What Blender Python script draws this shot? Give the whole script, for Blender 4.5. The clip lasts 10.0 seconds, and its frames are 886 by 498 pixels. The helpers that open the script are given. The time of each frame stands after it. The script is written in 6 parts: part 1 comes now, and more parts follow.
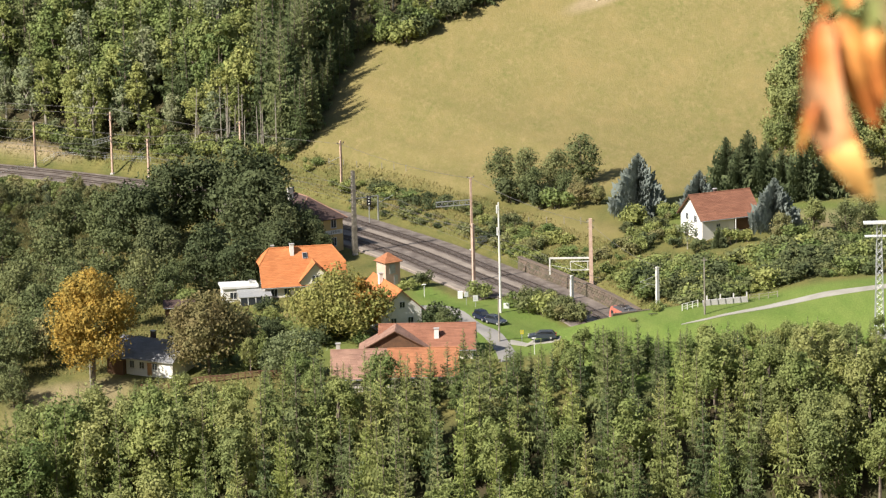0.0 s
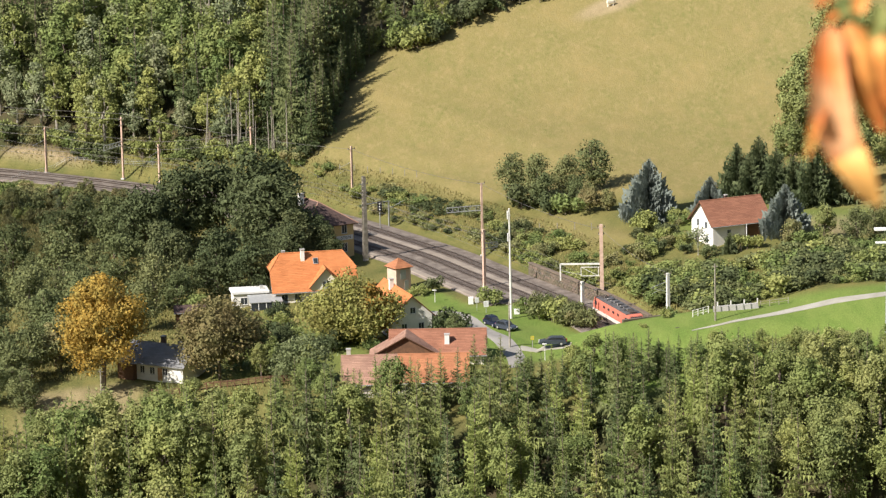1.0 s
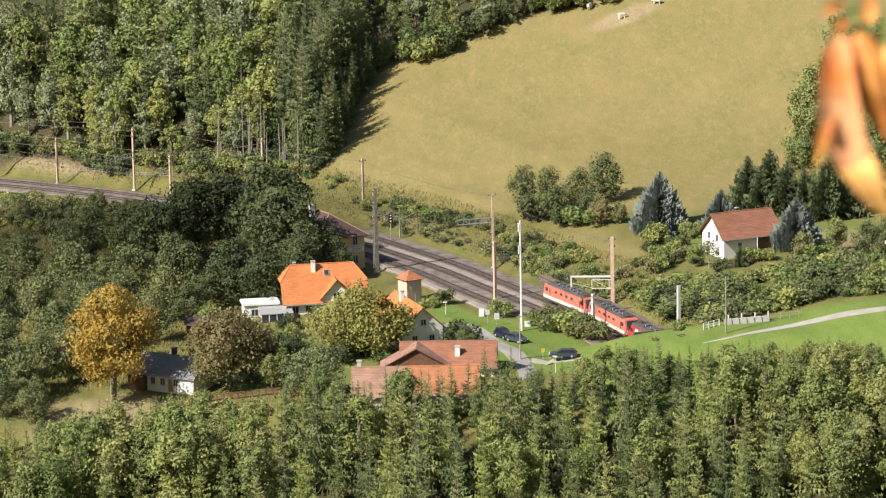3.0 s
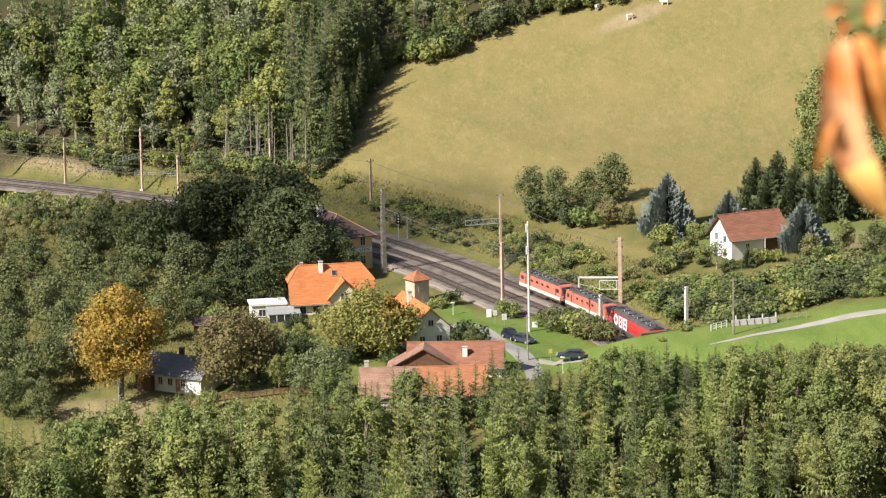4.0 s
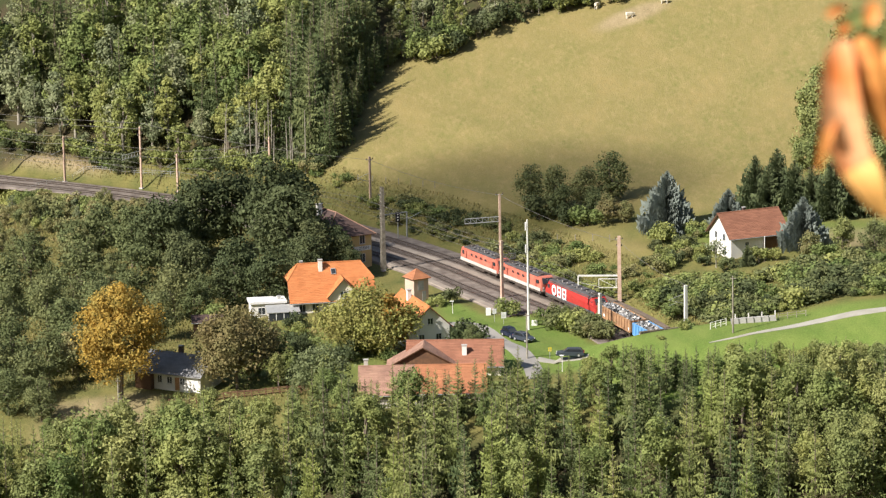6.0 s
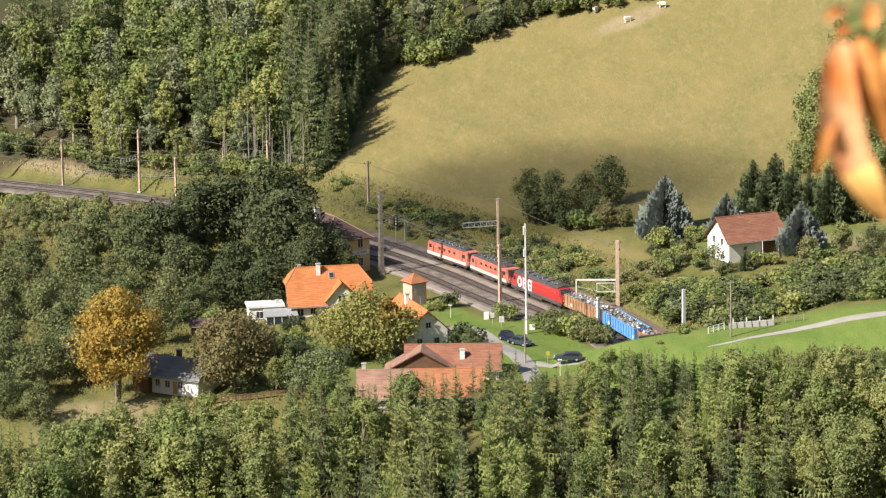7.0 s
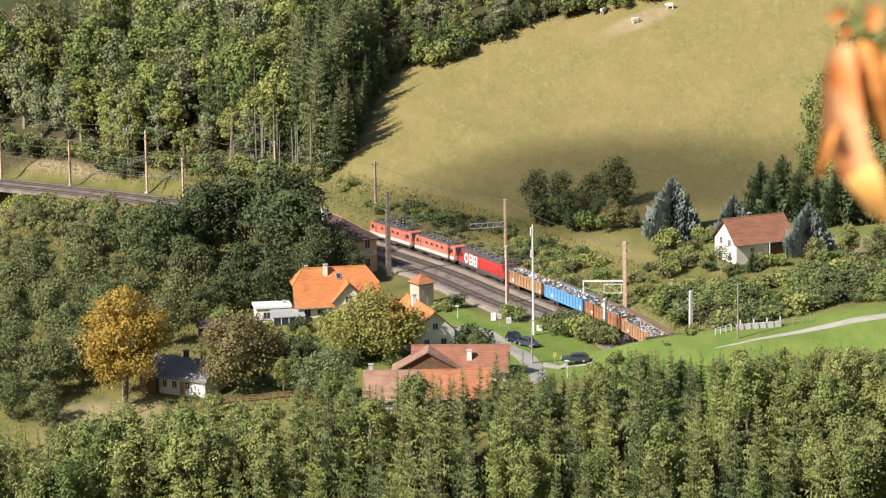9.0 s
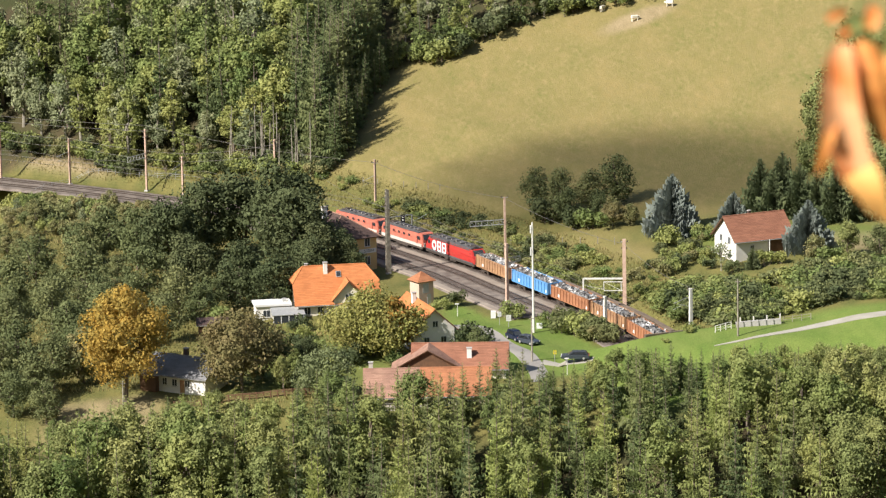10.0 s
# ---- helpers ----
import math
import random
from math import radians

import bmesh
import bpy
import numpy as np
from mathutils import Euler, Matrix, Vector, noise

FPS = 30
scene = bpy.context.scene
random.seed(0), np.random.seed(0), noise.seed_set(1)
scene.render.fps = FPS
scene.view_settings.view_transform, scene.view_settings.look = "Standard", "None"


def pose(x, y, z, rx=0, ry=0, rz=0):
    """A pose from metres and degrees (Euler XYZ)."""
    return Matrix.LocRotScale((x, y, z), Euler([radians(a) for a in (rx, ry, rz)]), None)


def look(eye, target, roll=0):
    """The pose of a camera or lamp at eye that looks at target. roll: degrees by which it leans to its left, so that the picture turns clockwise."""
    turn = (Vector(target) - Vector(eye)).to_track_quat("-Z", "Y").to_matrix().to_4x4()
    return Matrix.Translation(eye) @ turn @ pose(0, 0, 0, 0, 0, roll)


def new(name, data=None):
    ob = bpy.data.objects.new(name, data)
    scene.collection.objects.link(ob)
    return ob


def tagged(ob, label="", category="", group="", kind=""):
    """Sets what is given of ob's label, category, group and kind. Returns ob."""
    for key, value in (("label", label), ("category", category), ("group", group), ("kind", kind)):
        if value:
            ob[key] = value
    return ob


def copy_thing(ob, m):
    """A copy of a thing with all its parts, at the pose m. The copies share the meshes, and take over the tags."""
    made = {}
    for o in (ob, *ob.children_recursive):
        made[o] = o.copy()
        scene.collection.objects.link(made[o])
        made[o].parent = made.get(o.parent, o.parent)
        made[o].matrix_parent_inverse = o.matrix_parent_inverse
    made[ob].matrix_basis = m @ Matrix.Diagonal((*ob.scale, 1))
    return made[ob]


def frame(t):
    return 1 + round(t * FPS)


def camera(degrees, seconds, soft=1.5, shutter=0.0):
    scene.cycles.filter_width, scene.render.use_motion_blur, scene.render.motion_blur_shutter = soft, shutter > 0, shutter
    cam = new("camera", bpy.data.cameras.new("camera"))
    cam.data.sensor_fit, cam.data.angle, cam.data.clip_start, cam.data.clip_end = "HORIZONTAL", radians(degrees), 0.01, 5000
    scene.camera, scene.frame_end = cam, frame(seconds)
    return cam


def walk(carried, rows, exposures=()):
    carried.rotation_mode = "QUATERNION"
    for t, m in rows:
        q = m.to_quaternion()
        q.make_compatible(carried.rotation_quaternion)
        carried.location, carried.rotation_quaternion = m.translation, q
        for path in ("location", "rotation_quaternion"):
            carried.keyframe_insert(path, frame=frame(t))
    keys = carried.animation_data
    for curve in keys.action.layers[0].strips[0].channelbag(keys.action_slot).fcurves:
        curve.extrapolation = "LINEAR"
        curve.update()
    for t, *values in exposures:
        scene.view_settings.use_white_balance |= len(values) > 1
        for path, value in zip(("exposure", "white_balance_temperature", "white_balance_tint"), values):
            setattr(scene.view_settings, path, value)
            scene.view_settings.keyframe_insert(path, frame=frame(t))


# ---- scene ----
cam = camera(12.0, 10.0, soft=1.3)
PATH = [
    (0, (0.0, 0.0, 162.0), (6.287, 783.143, -1.242), -1.400),
    (0.5, (0.0, 0.0, 162.0), (5.589, 783.257, -0.720), -1.264),
    (1, (0.0, 0.0, 162.0), (4.295, 783.385, -0.140), -1.329),
    (1.5, (0.0, 0.0, 162.0), (4.150, 783.559, 0.698), -1.328),
    (2, (0.0, 0.0, 162.0), (3.641, 783.678, 1.266), -1.277),
    (2.5, (0.0, 0.0, 162.0), (3.163, 783.802, 1.864), -1.248),
    (4, (0.0, 0.0, 162.0), (0.849, 783.895, 2.287), -1.114),
    (4.5, (0.0, 0.0, 162.0), (1.337, 783.857, 2.103), -1.105),
    (5, (0.0, 0.0, 162.0), (1.804, 783.776, 1.713), -1.117),
    (5.5, (0.0, 0.0, 162.0), (0.999, 783.778, 1.714), -1.145),
    (7, (0.0, 0.0, 162.0), (1.332, 783.981, 2.715), -1.039),
    (7.5, (0.0, 0.0, 162.0), (0.528, 783.985, 2.731), -1.111),
    (8, (0.0, 0.0, 162.0), (0.191, 784.028, 2.942), -1.090),
    (8.5, (0.0, 0.0, 162.0), (-0.126, 784.005, 2.828), -1.072),
    (9, (0.0, 0.0, 162.0), (-0.024, 784.022, 2.913), -0.974),
    (9.5, (0.0, 0.0, 162.0), (0.033, 783.978, 2.693), -1.034),
    (10, (0.0, 0.0, 162.0), (-0.000, 783.940, 2.506), -1.050),
]
walk(cam, [(t, look(eye, target, roll)) for t, eye, target, roll in PATH])
cam.data.dof.use_dof, cam.data.dof.focus_distance, cam.data.dof.aperture_fstop = True, 780.0, 17.0

# ---- light ----
SUN_WAY = Vector((0.79, 0.54, -0.80)).normalized()
scene.view_settings.exposure = 0.78
world = bpy.data.worlds.new("sky")
scene.world = world
world.use_nodes = True
sky = world.node_tree.nodes.new("ShaderNodeTexSky")
sky.sky_type, sky.sun_disc = "NISHITA", False
sky.sun_elevation = math.asin(-SUN_WAY.z)
sky.sun_rotation = math.atan2(-SUN_WAY.x, -SUN_WAY.y)
world.node_tree.links.new(sky.outputs[0], world.node_tree.nodes["Background"].inputs[0])
world.node_tree.nodes["Background"].inputs[1].default_value = 0.072
sun = new("sun", bpy.data.lights.new("sun", "SUN"))
sun.data.energy, sun.data.angle, sun.data.color = 5.0, radians(0.53), (1.0, 0.945, 0.88)
sun.matrix_world = look((-300, 300, 500), Vector((-300, 300, 500)) + SUN_WAY)

# ---- lie of the land ----
# Centre line of the running line on which the train goes, from the tunnel under the field to the viaduct: x, y, z
LINE = [(215.0, 690.0, -5.5), (150.0, 673.0, -5.2), (105.0, 666.0, -4.8), (78.0, 668.0, -4.3), (59.0, 677.0, -3.6), (46.0, 692.5, -2.6), (37.3, 710.0, -1.6), (31.4, 724.6, -0.9), (25.5, 737.6, -0.6),
        (19.0, 750.0, -0.3), (12.4, 763.0, -0.1), (5.9, 776.5, 0.0), (-3.5, 793.3, 0.0), (-12.5, 808.0, 0.0), (-23.5, 824.0, -0.2),
        (-38.0, 841.5, -0.8), (-54.0, 857.0, -1.3), (-72.0, 873.0, -1.8), (-94.4, 890.5, -2.4), (-125.0, 912.0, -3.0), (-190.0, 952.0, -4.0)]


def spline(points, step=2.0):
    """Points every step metres on a smooth curve through the given ones, and their running length."""
    p = np.array(points, float)
    p = np.vstack([2 * p[0] - p[1], p, 2 * p[-1] - p[-2]])
    out = []
    for i in range(1, len(p) - 2):
        a, b, c, d = p[i - 1:i + 3]
        n = max(2, int(np.linalg.norm(c - b) / 0.5))
        for k in np.arange(n) / n:
            out.append(0.5 * (2 * b + (c - a) * k + (2 * a - 5 * b + 4 * c - d) * k * k + (3 * b - a - 3 * c + d) * k ** 3))
    out = np.array(out + [p[-2]])
    s = np.concatenate([[0], np.cumsum(np.linalg.norm(np.diff(out, axis=0), axis=1))])
    t = np.arange(0, s[-1], step)
    return np.stack([np.interp(t, s, out[:, k]) for k in range(3)], 1), t


TRACK, TRACK_S = spline(LINE)


def smooth(a, b, x):
    k = np.clip((np.asarray(x, float) - a) / (b - a), 0, 1)
    return k * k * (3 - 2 * k)


def ramp(x, w):
    """A ramp from 0 with slope 1, rounded over w metres."""
    return w * np.logaddexp(0, np.asarray(x, float) / w)


def beside(x, y):
    """Distance from the running line (positive on the hill's side) and the line's height there."""
    x, y = np.atleast_1d(np.asarray(x, float)), np.atleast_1d(np.asarray(y, float))
    best, off, high = np.full(x.shape, 1e18), np.zeros(x.shape), np.zeros(x.shape)
    for a, b in zip(TRACK[:-1:2], TRACK[2::2]):
        d = b[:2] - a[:2]
        q = d @ d
        k = np.clip(((x - a[0]) * d[0] + (y - a[1]) * d[1]) / q, 0, 1)
        ex, ey = x - a[0] - k * d[0], y - a[1] - k * d[1]
        e = ex * ex + ey * ey
        near = e < best
        best = np.where(near, e, best)
        side = np.sign(d[1] * ex - d[0] * ey)
        off = np.where(near, side * np.sqrt(e), off)
        high = np.where(near, a[2] + k * (b[2] - a[2]), high)
    return off, high


def ground(x, y):
    """Height of the land."""
    x, y = np.atleast_1d(np.asarray(x, float)), np.atleast_1d(np.asarray(y, float))
    n, line = beside(x, y)
    yard = smooth(-16, -13, n) * smooth(8, 4, n)
    front = np.where(n < 0, -0.07 * ramp(-n - 15, 2), 0)
    front = -7 + ramp(front + 7, 1.5)
    back = 0.13 * ramp(n - 5, 1.5) * (n > -5)
    back = (np.minimum(back, 5.5) + 1.3 * smooth(4.5, 9, n)) * (1 - 0.85 * smooth(34, 42, x) * smooth(740, 706, y))
    rise = y - (872 - 0.42 * np.clip(x, -70, 90))
    hill = 0.27 * ramp(rise, 9) + 0.10 * ramp(rise + 52, 9) * smooth(6, 30, n)
    hill = hill - 0.2 * ramp(hill - 120, 20)
    far_x = ramp(x - 28, 2.5)
    knoll = (2.7 * (1 - np.exp(-far_x / 9)) + 0.075 * far_x) * smooth(742, 705, y) * smooth(330, 150, x)
    portal = smooth(708.2, 705.4, y) * (x > 20)
    rest = np.where(np.abs(line) < 9, line, 0) * smooth(30, 8, np.abs(n))
    z = front + back + knoll * (1 - smooth(14, 8, np.abs(n + 3)) * (1 - portal)) + portal * smooth(26, 6, np.abs(n)) * 2.3 * smooth(684, 696, y) + rest + hill
    z = np.where(portal < 0.5, z * (1 - yard) + line * yard, z)
    gully = smooth(-84, -97, x) * smooth(-2, -7, n) * smooth(820, 860, y)
    z = z - 9 * gully
    edge = 678 - 7 * smooth(14, 44, x) + 16 * smooth(-22, -50, x)
    z = z - 0.52 * ramp(edge - y, 4)
    z = -62 + ramp(z + 62, 8)
    z = z + 0.565 * ramp(393 - y, 12)
    return z


def gz(x, y):
    return float(ground(x, y)[0])


# ---- materials ----
def material(name, color, second=None, scale=1.0, fine=8.0, rough=0.8, metal=0.0, bump=0.15, per_object=0.0, per_island=0.0, spread=0.5, detail=0.25, glow=0.0):
    """A surface of two colours mixed by coarse and fine grain, with relief; tones may vary by object or by loose piece."""
    m = bpy.data.materials.new(name)
    m.use_nodes = True
    t = m.node_tree
    bsdf = t.nodes["Principled BSDF"]
    second = second or tuple(c * 0.72 for c in color)
    place = t.nodes.new("ShaderNodeNewGeometry")
    coarse, grain = t.nodes.new("ShaderNodeTexNoise"), t.nodes.new("ShaderNodeTexNoise")
    coarse.inputs["Scale"].default_value, grain.inputs["Scale"].default_value = scale, fine
    coarse.inputs["Detail"].default_value, grain.inputs["Detail"].default_value = 4.0, 3.0
    for n in (coarse, grain):
        t.links.new(place.outputs["Position"], n.inputs["Vector"])
    span = t.nodes.new("ShaderNodeMapRange")
    span.inputs[1].default_value, span.inputs[2].default_value = 0.5 - spread * 0.4, 0.5 + spread * 0.4
    t.links.new(coarse.outputs[0], span.inputs[0])
    mix = t.nodes.new("ShaderNodeMix")
    mix.data_type = "RGBA"
    mix.inputs[6].default_value, mix.inputs[7].default_value = (*color, 1), (*second, 1)
    t.links.new(span.outputs[0], mix.inputs[0])
    tone = t.nodes.new("ShaderNodeHueSaturation")
    t.links.new(mix.outputs[2], tone.inputs["Color"])
    value = t.nodes.new("ShaderNodeMath")
    value.operation = "MULTIPLY_ADD"
    t.links.new(grain.outputs[0], value.inputs[0])
    value.inputs[1].default_value, value.inputs[2].default_value = 2 * detail, 1 - detail
    last = value.outputs[0]
    for source, amount in (("object", per_object), ("island", per_island)):
        if amount:
            if source == "object":
                rnd = t.nodes.new("ShaderNodeObjectInfo").outputs["Random"]
            else:
                rnd = place.outputs["Random Per Island"]
            add = t.nodes.new("ShaderNodeMath")
            add.operation = "MULTIPLY_ADD"
            t.links.new(rnd, add.inputs[0])
            add.inputs[1].default_value = amount
            sub = t.nodes.new("ShaderNodeMath")
            sub.operation = "SUBTRACT"
            t.links.new(last, sub.inputs[0])
            sub.inputs[1].default_value = amount / 2
            t.links.new(sub.outputs[0], add.inputs[2])
            last = add.outputs[0]
    t.links.new(last, tone.inputs["Value"])
    if per_object:
        hue = t.nodes.new("ShaderNodeMath")
        hue.operation = "MULTIPLY_ADD"
        t.links.new(t.nodes.new("ShaderNodeObjectInfo").outputs["Random"], hue.inputs[0])
        hue.inputs[1].default_value, hue.inputs[2].default_value = -0.10 * per_object, 0.5 + 0.05 * per_object
        t.links.new(hue.outputs[0], tone.inputs["Hue"])
    t.links.new(tone.outputs[0], bsdf.inputs["Base Color"])
    bsdf.inputs["Roughness"].default_value, bsdf.inputs["Metallic"].default_value = rough, metal
    bsdf.inputs["Specular IOR Level"].default_value = 0.3
    if bump:
        b = t.nodes.new("ShaderNodeBump")
        b.inputs["Strength"].default_value, b.inputs["Distance"].default_value = bump, 0.3 / fine
        t.links.new(grain.outputs[0], b.inputs["Height"])
        t.links.new(b.outputs[0], bsdf.inputs["Normal"])
    if glow:
        bsdf.inputs["Emission Color"].default_value, bsdf.inputs["Emission Strength"].default_value = (*color, 1), glow
    return m


def leaf_material(name, color, second, shine=0.25, per_object=0.5):
    """Foliage: varied from leaf to leaf and tree to tree, letting some light through."""
    m = material(name, color, second, scale=0.35, fine=3.0, rough=0.6, bump=0, per_object=per_object, per_island=0.42, detail=0.2)
    t = m.node_tree
    bsdf = t.nodes["Principled BSDF"]
    bsdf.inputs["Specular IOR Level"].default_value, bsdf.inputs["Roughness"].default_value = 0.12, 0.75
    through_leaf, mix = t.nodes.new("ShaderNodeBsdfTranslucent"), t.nodes.new("ShaderNodeMixShader")
    tone = bsdf.inputs["Base Color"].links[0].from_socket
    t.links.new(tone, through_leaf.inputs[0])
    mix.inputs[0].default_value = 0.65 * shine
    t.links.new(bsdf.outputs[0], mix.inputs[1])
    t.links.new(through_leaf.outputs[0], mix.inputs[2])
    t.links.new(mix.outputs[0], t.nodes["Material Output"].inputs[0])
    return m


BARK = material("bark", (0.13, 0.10, 0.075), (0.22, 0.18, 0.14), 2, 14, 0.9)
PALE_BARK = material("pale_bark", (0.36, 0.33, 0.27), (0.2, 0.17, 0.13), 1.5, 10, 0.9)
SPRUCE = leaf_material("spruce_needles", (0.112, 0.140, 0.056), (0.166, 0.192, 0.078), 0.20)
YOUNG = leaf_material("young_conifer_needles", (0.250, 0.276, 0.092), (0.178, 0.209, 0.073), 0.28)
FIR = leaf_material("dark_fir_needles", (0.082, 0.104, 0.048), (0.122, 0.142, 0.064), 0.15, 0.2)
BLUE = leaf_material("blue_spruce_needles", (0.150, 0.178, 0.150), (0.225, 0.252, 0.220), 0.18, 0.2)
LEAF = leaf_material("green_leaves", (0.190, 0.235, 0.074), (0.255, 0.278, 0.096), 0.38)
DARK = leaf_material("dark_green_leaves", (0.072, 0.090, 0.040), (0.112, 0.128, 0.055), 0.28, 0.3)
GREY = leaf_material("grey_green_leaves", (0.302, 0.316, 0.170), (0.182, 0.210, 0.109), 0.33, 0.3)
SLOPE = leaf_material("mid_green_leaves", (0.189, 0.204, 0.083), (0.126, 0.146, 0.061), 0.3, 0.4)
OLIVE = leaf_material("olive_brown_leaves", (0.275, 0.238, 0.107), (0.181, 0.205, 0.081), 0.33, 0.3)
RUSSET = leaf_material("russet_olive_leaves", (0.215, 0.175, 0.075), (0.150, 0.145, 0.058), 0.3, 0.2)
GOLD = leaf_material("golden_autumn_leaves", (0.50, 0.315, 0.066), (0.31, 0.245, 0.068), 0.43, 0.2)
RUST = leaf_material("rusty_autumn_leaves", (0.422, 0.198, 0.044), (0.238, 0.172, 0.044), 0.38, 0.3)
LIME = leaf_material("yellow_green_leaves", (0.292, 0.312, 0.102), (0.220, 0.250, 0.082), 0.40, 0.4)
LINDEN = leaf_material("pale_linden_leaves", (0.294, 0.306, 0.113), (0.210, 0.238, 0.084), 0.38, 0.3)
LARCH = leaf_material("pale_larch_needles", (0.300, 0.339, 0.102), (0.228, 0.272, 0.084), 0.35, 0.3)
REED = leaf_material("dry_grass_blades", (0.325, 0.269, 0.115), (0.206, 0.200, 0.068), 0.55, 0.3)

BALLAST = material("ballast", (0.105, 0.083, 0.068), (0.235, 0.195, 0.162), 0.45, 5, 0.95, bump=0.6, detail=0.5)
GRAVEL = material("pale_gravel", (0.31, 0.26, 0.21), (0.22, 0.18, 0.145), 0.3, 8, 0.95, bump=0.5)
RAIL = material("rail_steel", (0.22, 0.19, 0.17), (0.13, 0.09, 0.07), 1, 10, 0.35, 0.8)
SLEEPER = material("sleeper", (0.11, 0.085, 0.07), (0.19, 0.16, 0.14), 1, 10, 0.9)
ASPHALT = material("grey_asphalt", (0.22, 0.205, 0.185), (0.29, 0.27, 0.24), 0.3, 10, 0.9)
PATH_GRAVEL = material("pale_path_gravel", (0.36, 0.335, 0.285), (0.27, 0.25, 0.20), 0.3, 8, 0.95, bump=0.4)
CONCRETE = material("concrete", (0.46, 0.44, 0.41), (0.34, 0.32, 0.3), 0.5, 9, 0.85)
STONE = material("stone", (0.165, 0.130, 0.090), (0.105, 0.086, 0.062), 0.6, 5, 0.9, per_object=0.5)
RUST_POLE = material("rusty_brown_steel", (0.60, 0.43, 0.33), (0.46, 0.31, 0.23), 1.5, 12, 0.7)
GALV = material("galvanised_steel", (0.5, 0.5, 0.48), (0.4, 0.4, 0.39), 2, 14, 0.45, 0.4)
WHITE_POLE = material("pale_concrete_pole", (0.72, 0.70, 0.64), (0.6, 0.58, 0.52), 1, 12, 0.8)
WIRE = material("wire", (0.24, 0.22, 0.2), None, 1, 5, 0.5, 0.6, bump=0)
ORANGE_TILE = material("orange_roof_tile", (0.52, 0.195, 0.07), (0.43, 0.15, 0.05), 0.5, 9, 0.75, per_island=0.22, detail=0.15)
RED_TILE = material("red_brown_roof_tile", (0.29, 0.130, 0.078), (0.23, 0.10, 0.060), 0.5, 9, 0.75, per_island=0.25)
BURNT_TILE = material("burnt_orange_roof_tile", (0.40, 0.170, 0.080), (0.31, 0.125, 0.060), 0.5, 9, 0.75, per_island=0.25)
PINK_TILE = material("weathered_pink_roof_tile", (0.34, 0.20, 0.14), (0.25, 0.140, 0.10), 0.5, 9, 0.8, per_island=0.25)
SLATE = material("grey_roof_slate", (0.235, 0.235, 0.235), (0.17, 0.165, 0.165), 0.6, 9, 0.7, per_island=0.2)
BROWN_SLATE = material("dark_brown_roof_tile", (0.105, 0.068, 0.055), (0.075, 0.05, 0.045), 0.6, 9, 0.7, per_island=0.2)
CREAM = material("cream_plaster", (0.76, 0.70, 0.57), (0.68, 0.62, 0.5), 0.4, 6, 0.9, detail=0.08)
WHITE = material("white_plaster", (0.80, 0.77, 0.70), (0.70, 0.67, 0.61), 0.4, 6, 0.9, detail=0.08)
YELLOW = material("yellow_plaster", (0.68, 0.50, 0.24), (0.60, 0.43, 0.19), 0.4, 6, 0.9, detail=0.1)
GREY_PLASTER = material("grey_plaster", (0.52, 0.47, 0.40), (0.42, 0.38, 0.32), 0.5, 6, 0.9)
PINK_PLASTER = material("faded_pink_plaster", (0.60, 0.44, 0.34), (0.52, 0.37, 0.28), 0.5, 6, 0.9, detail=0.1)
PAINT_WHITE = material("white_paint", (0.78, 0.77, 0.74), (0.7, 0.69, 0.66), 1, 8, 0.5, detail=0.06)
TIMBER = material("brown_timber", (0.16, 0.085, 0.045), (0.11, 0.06, 0.035), 2, 12, 0.8)
DOOR_WOOD = material("light_wood_door", (0.42, 0.22, 0.1), None, 2, 12, 0.6)
GLASS = material("window_glass", (0.03, 0.035, 0.04), (0.05, 0.055, 0.06), 0.5, 3, 0.08, bump=0)
BLACK = material("black_paint", (0.02, 0.02, 0.022), None, 1, 8, 0.5)
TRAIN_RED = material("traffic_red_paint", (0.50, 0.040, 0.035), (0.40, 0.045, 0.035), 0.6, 3, 0.45, detail=0.15, bump=0)
OLD_RED = material("faded_orange_red_paint", (0.57, 0.185, 0.125), (0.45, 0.13, 0.09), 0.6, 3, 0.55, detail=0.2, bump=0)
LIGHT_GREY = material("light_grey_paint", (0.60, 0.53, 0.47), (0.5, 0.45, 0.4), 0.8, 6, 0.5, detail=0.12, bump=0)
ROOF_GREY = material("grey_roof_paint", (0.12, 0.115, 0.115), (0.07, 0.066, 0.066), 0.8, 6, 0.6)
UNDER = material("dark_running_gear", (0.055, 0.045, 0.04), (0.09, 0.07, 0.055), 1, 8, 0.8)
WAGON_BROWN = material("rust_brown_wagon_paint", (0.38, 0.175, 0.085), (0.26, 0.115, 0.06), 0.7, 6, 0.75, detail=0.22)
WAGON_DULL = material("ochre_brown_wagon_paint", (0.40, 0.235, 0.12), (0.27, 0.15, 0.085), 0.7, 6, 0.75, detail=0.22)
WAGON_BLUE = material("blue_wagon_paint", (0.09, 0.27, 0.55), (0.14, 0.30, 0.50), 0.7, 6, 0.7, detail=0.18)
SCRAP = material("scrap_metal", (0.52, 0.52, 0.52), (0.24, 0.22, 0.2), 0.9, 4, 0.45, 0.3, per_island=0.9)
WILLOW = leaf_material("pale_willow_leaves", (0.248, 0.270, 0.131), (0.183, 0.213, 0.092), 0.38, 0.2)
WALNUT = leaf_material("fading_green_leaves", (0.275, 0.291, 0.086), (0.271, 0.242, 0.074), 0.38, 0.2)
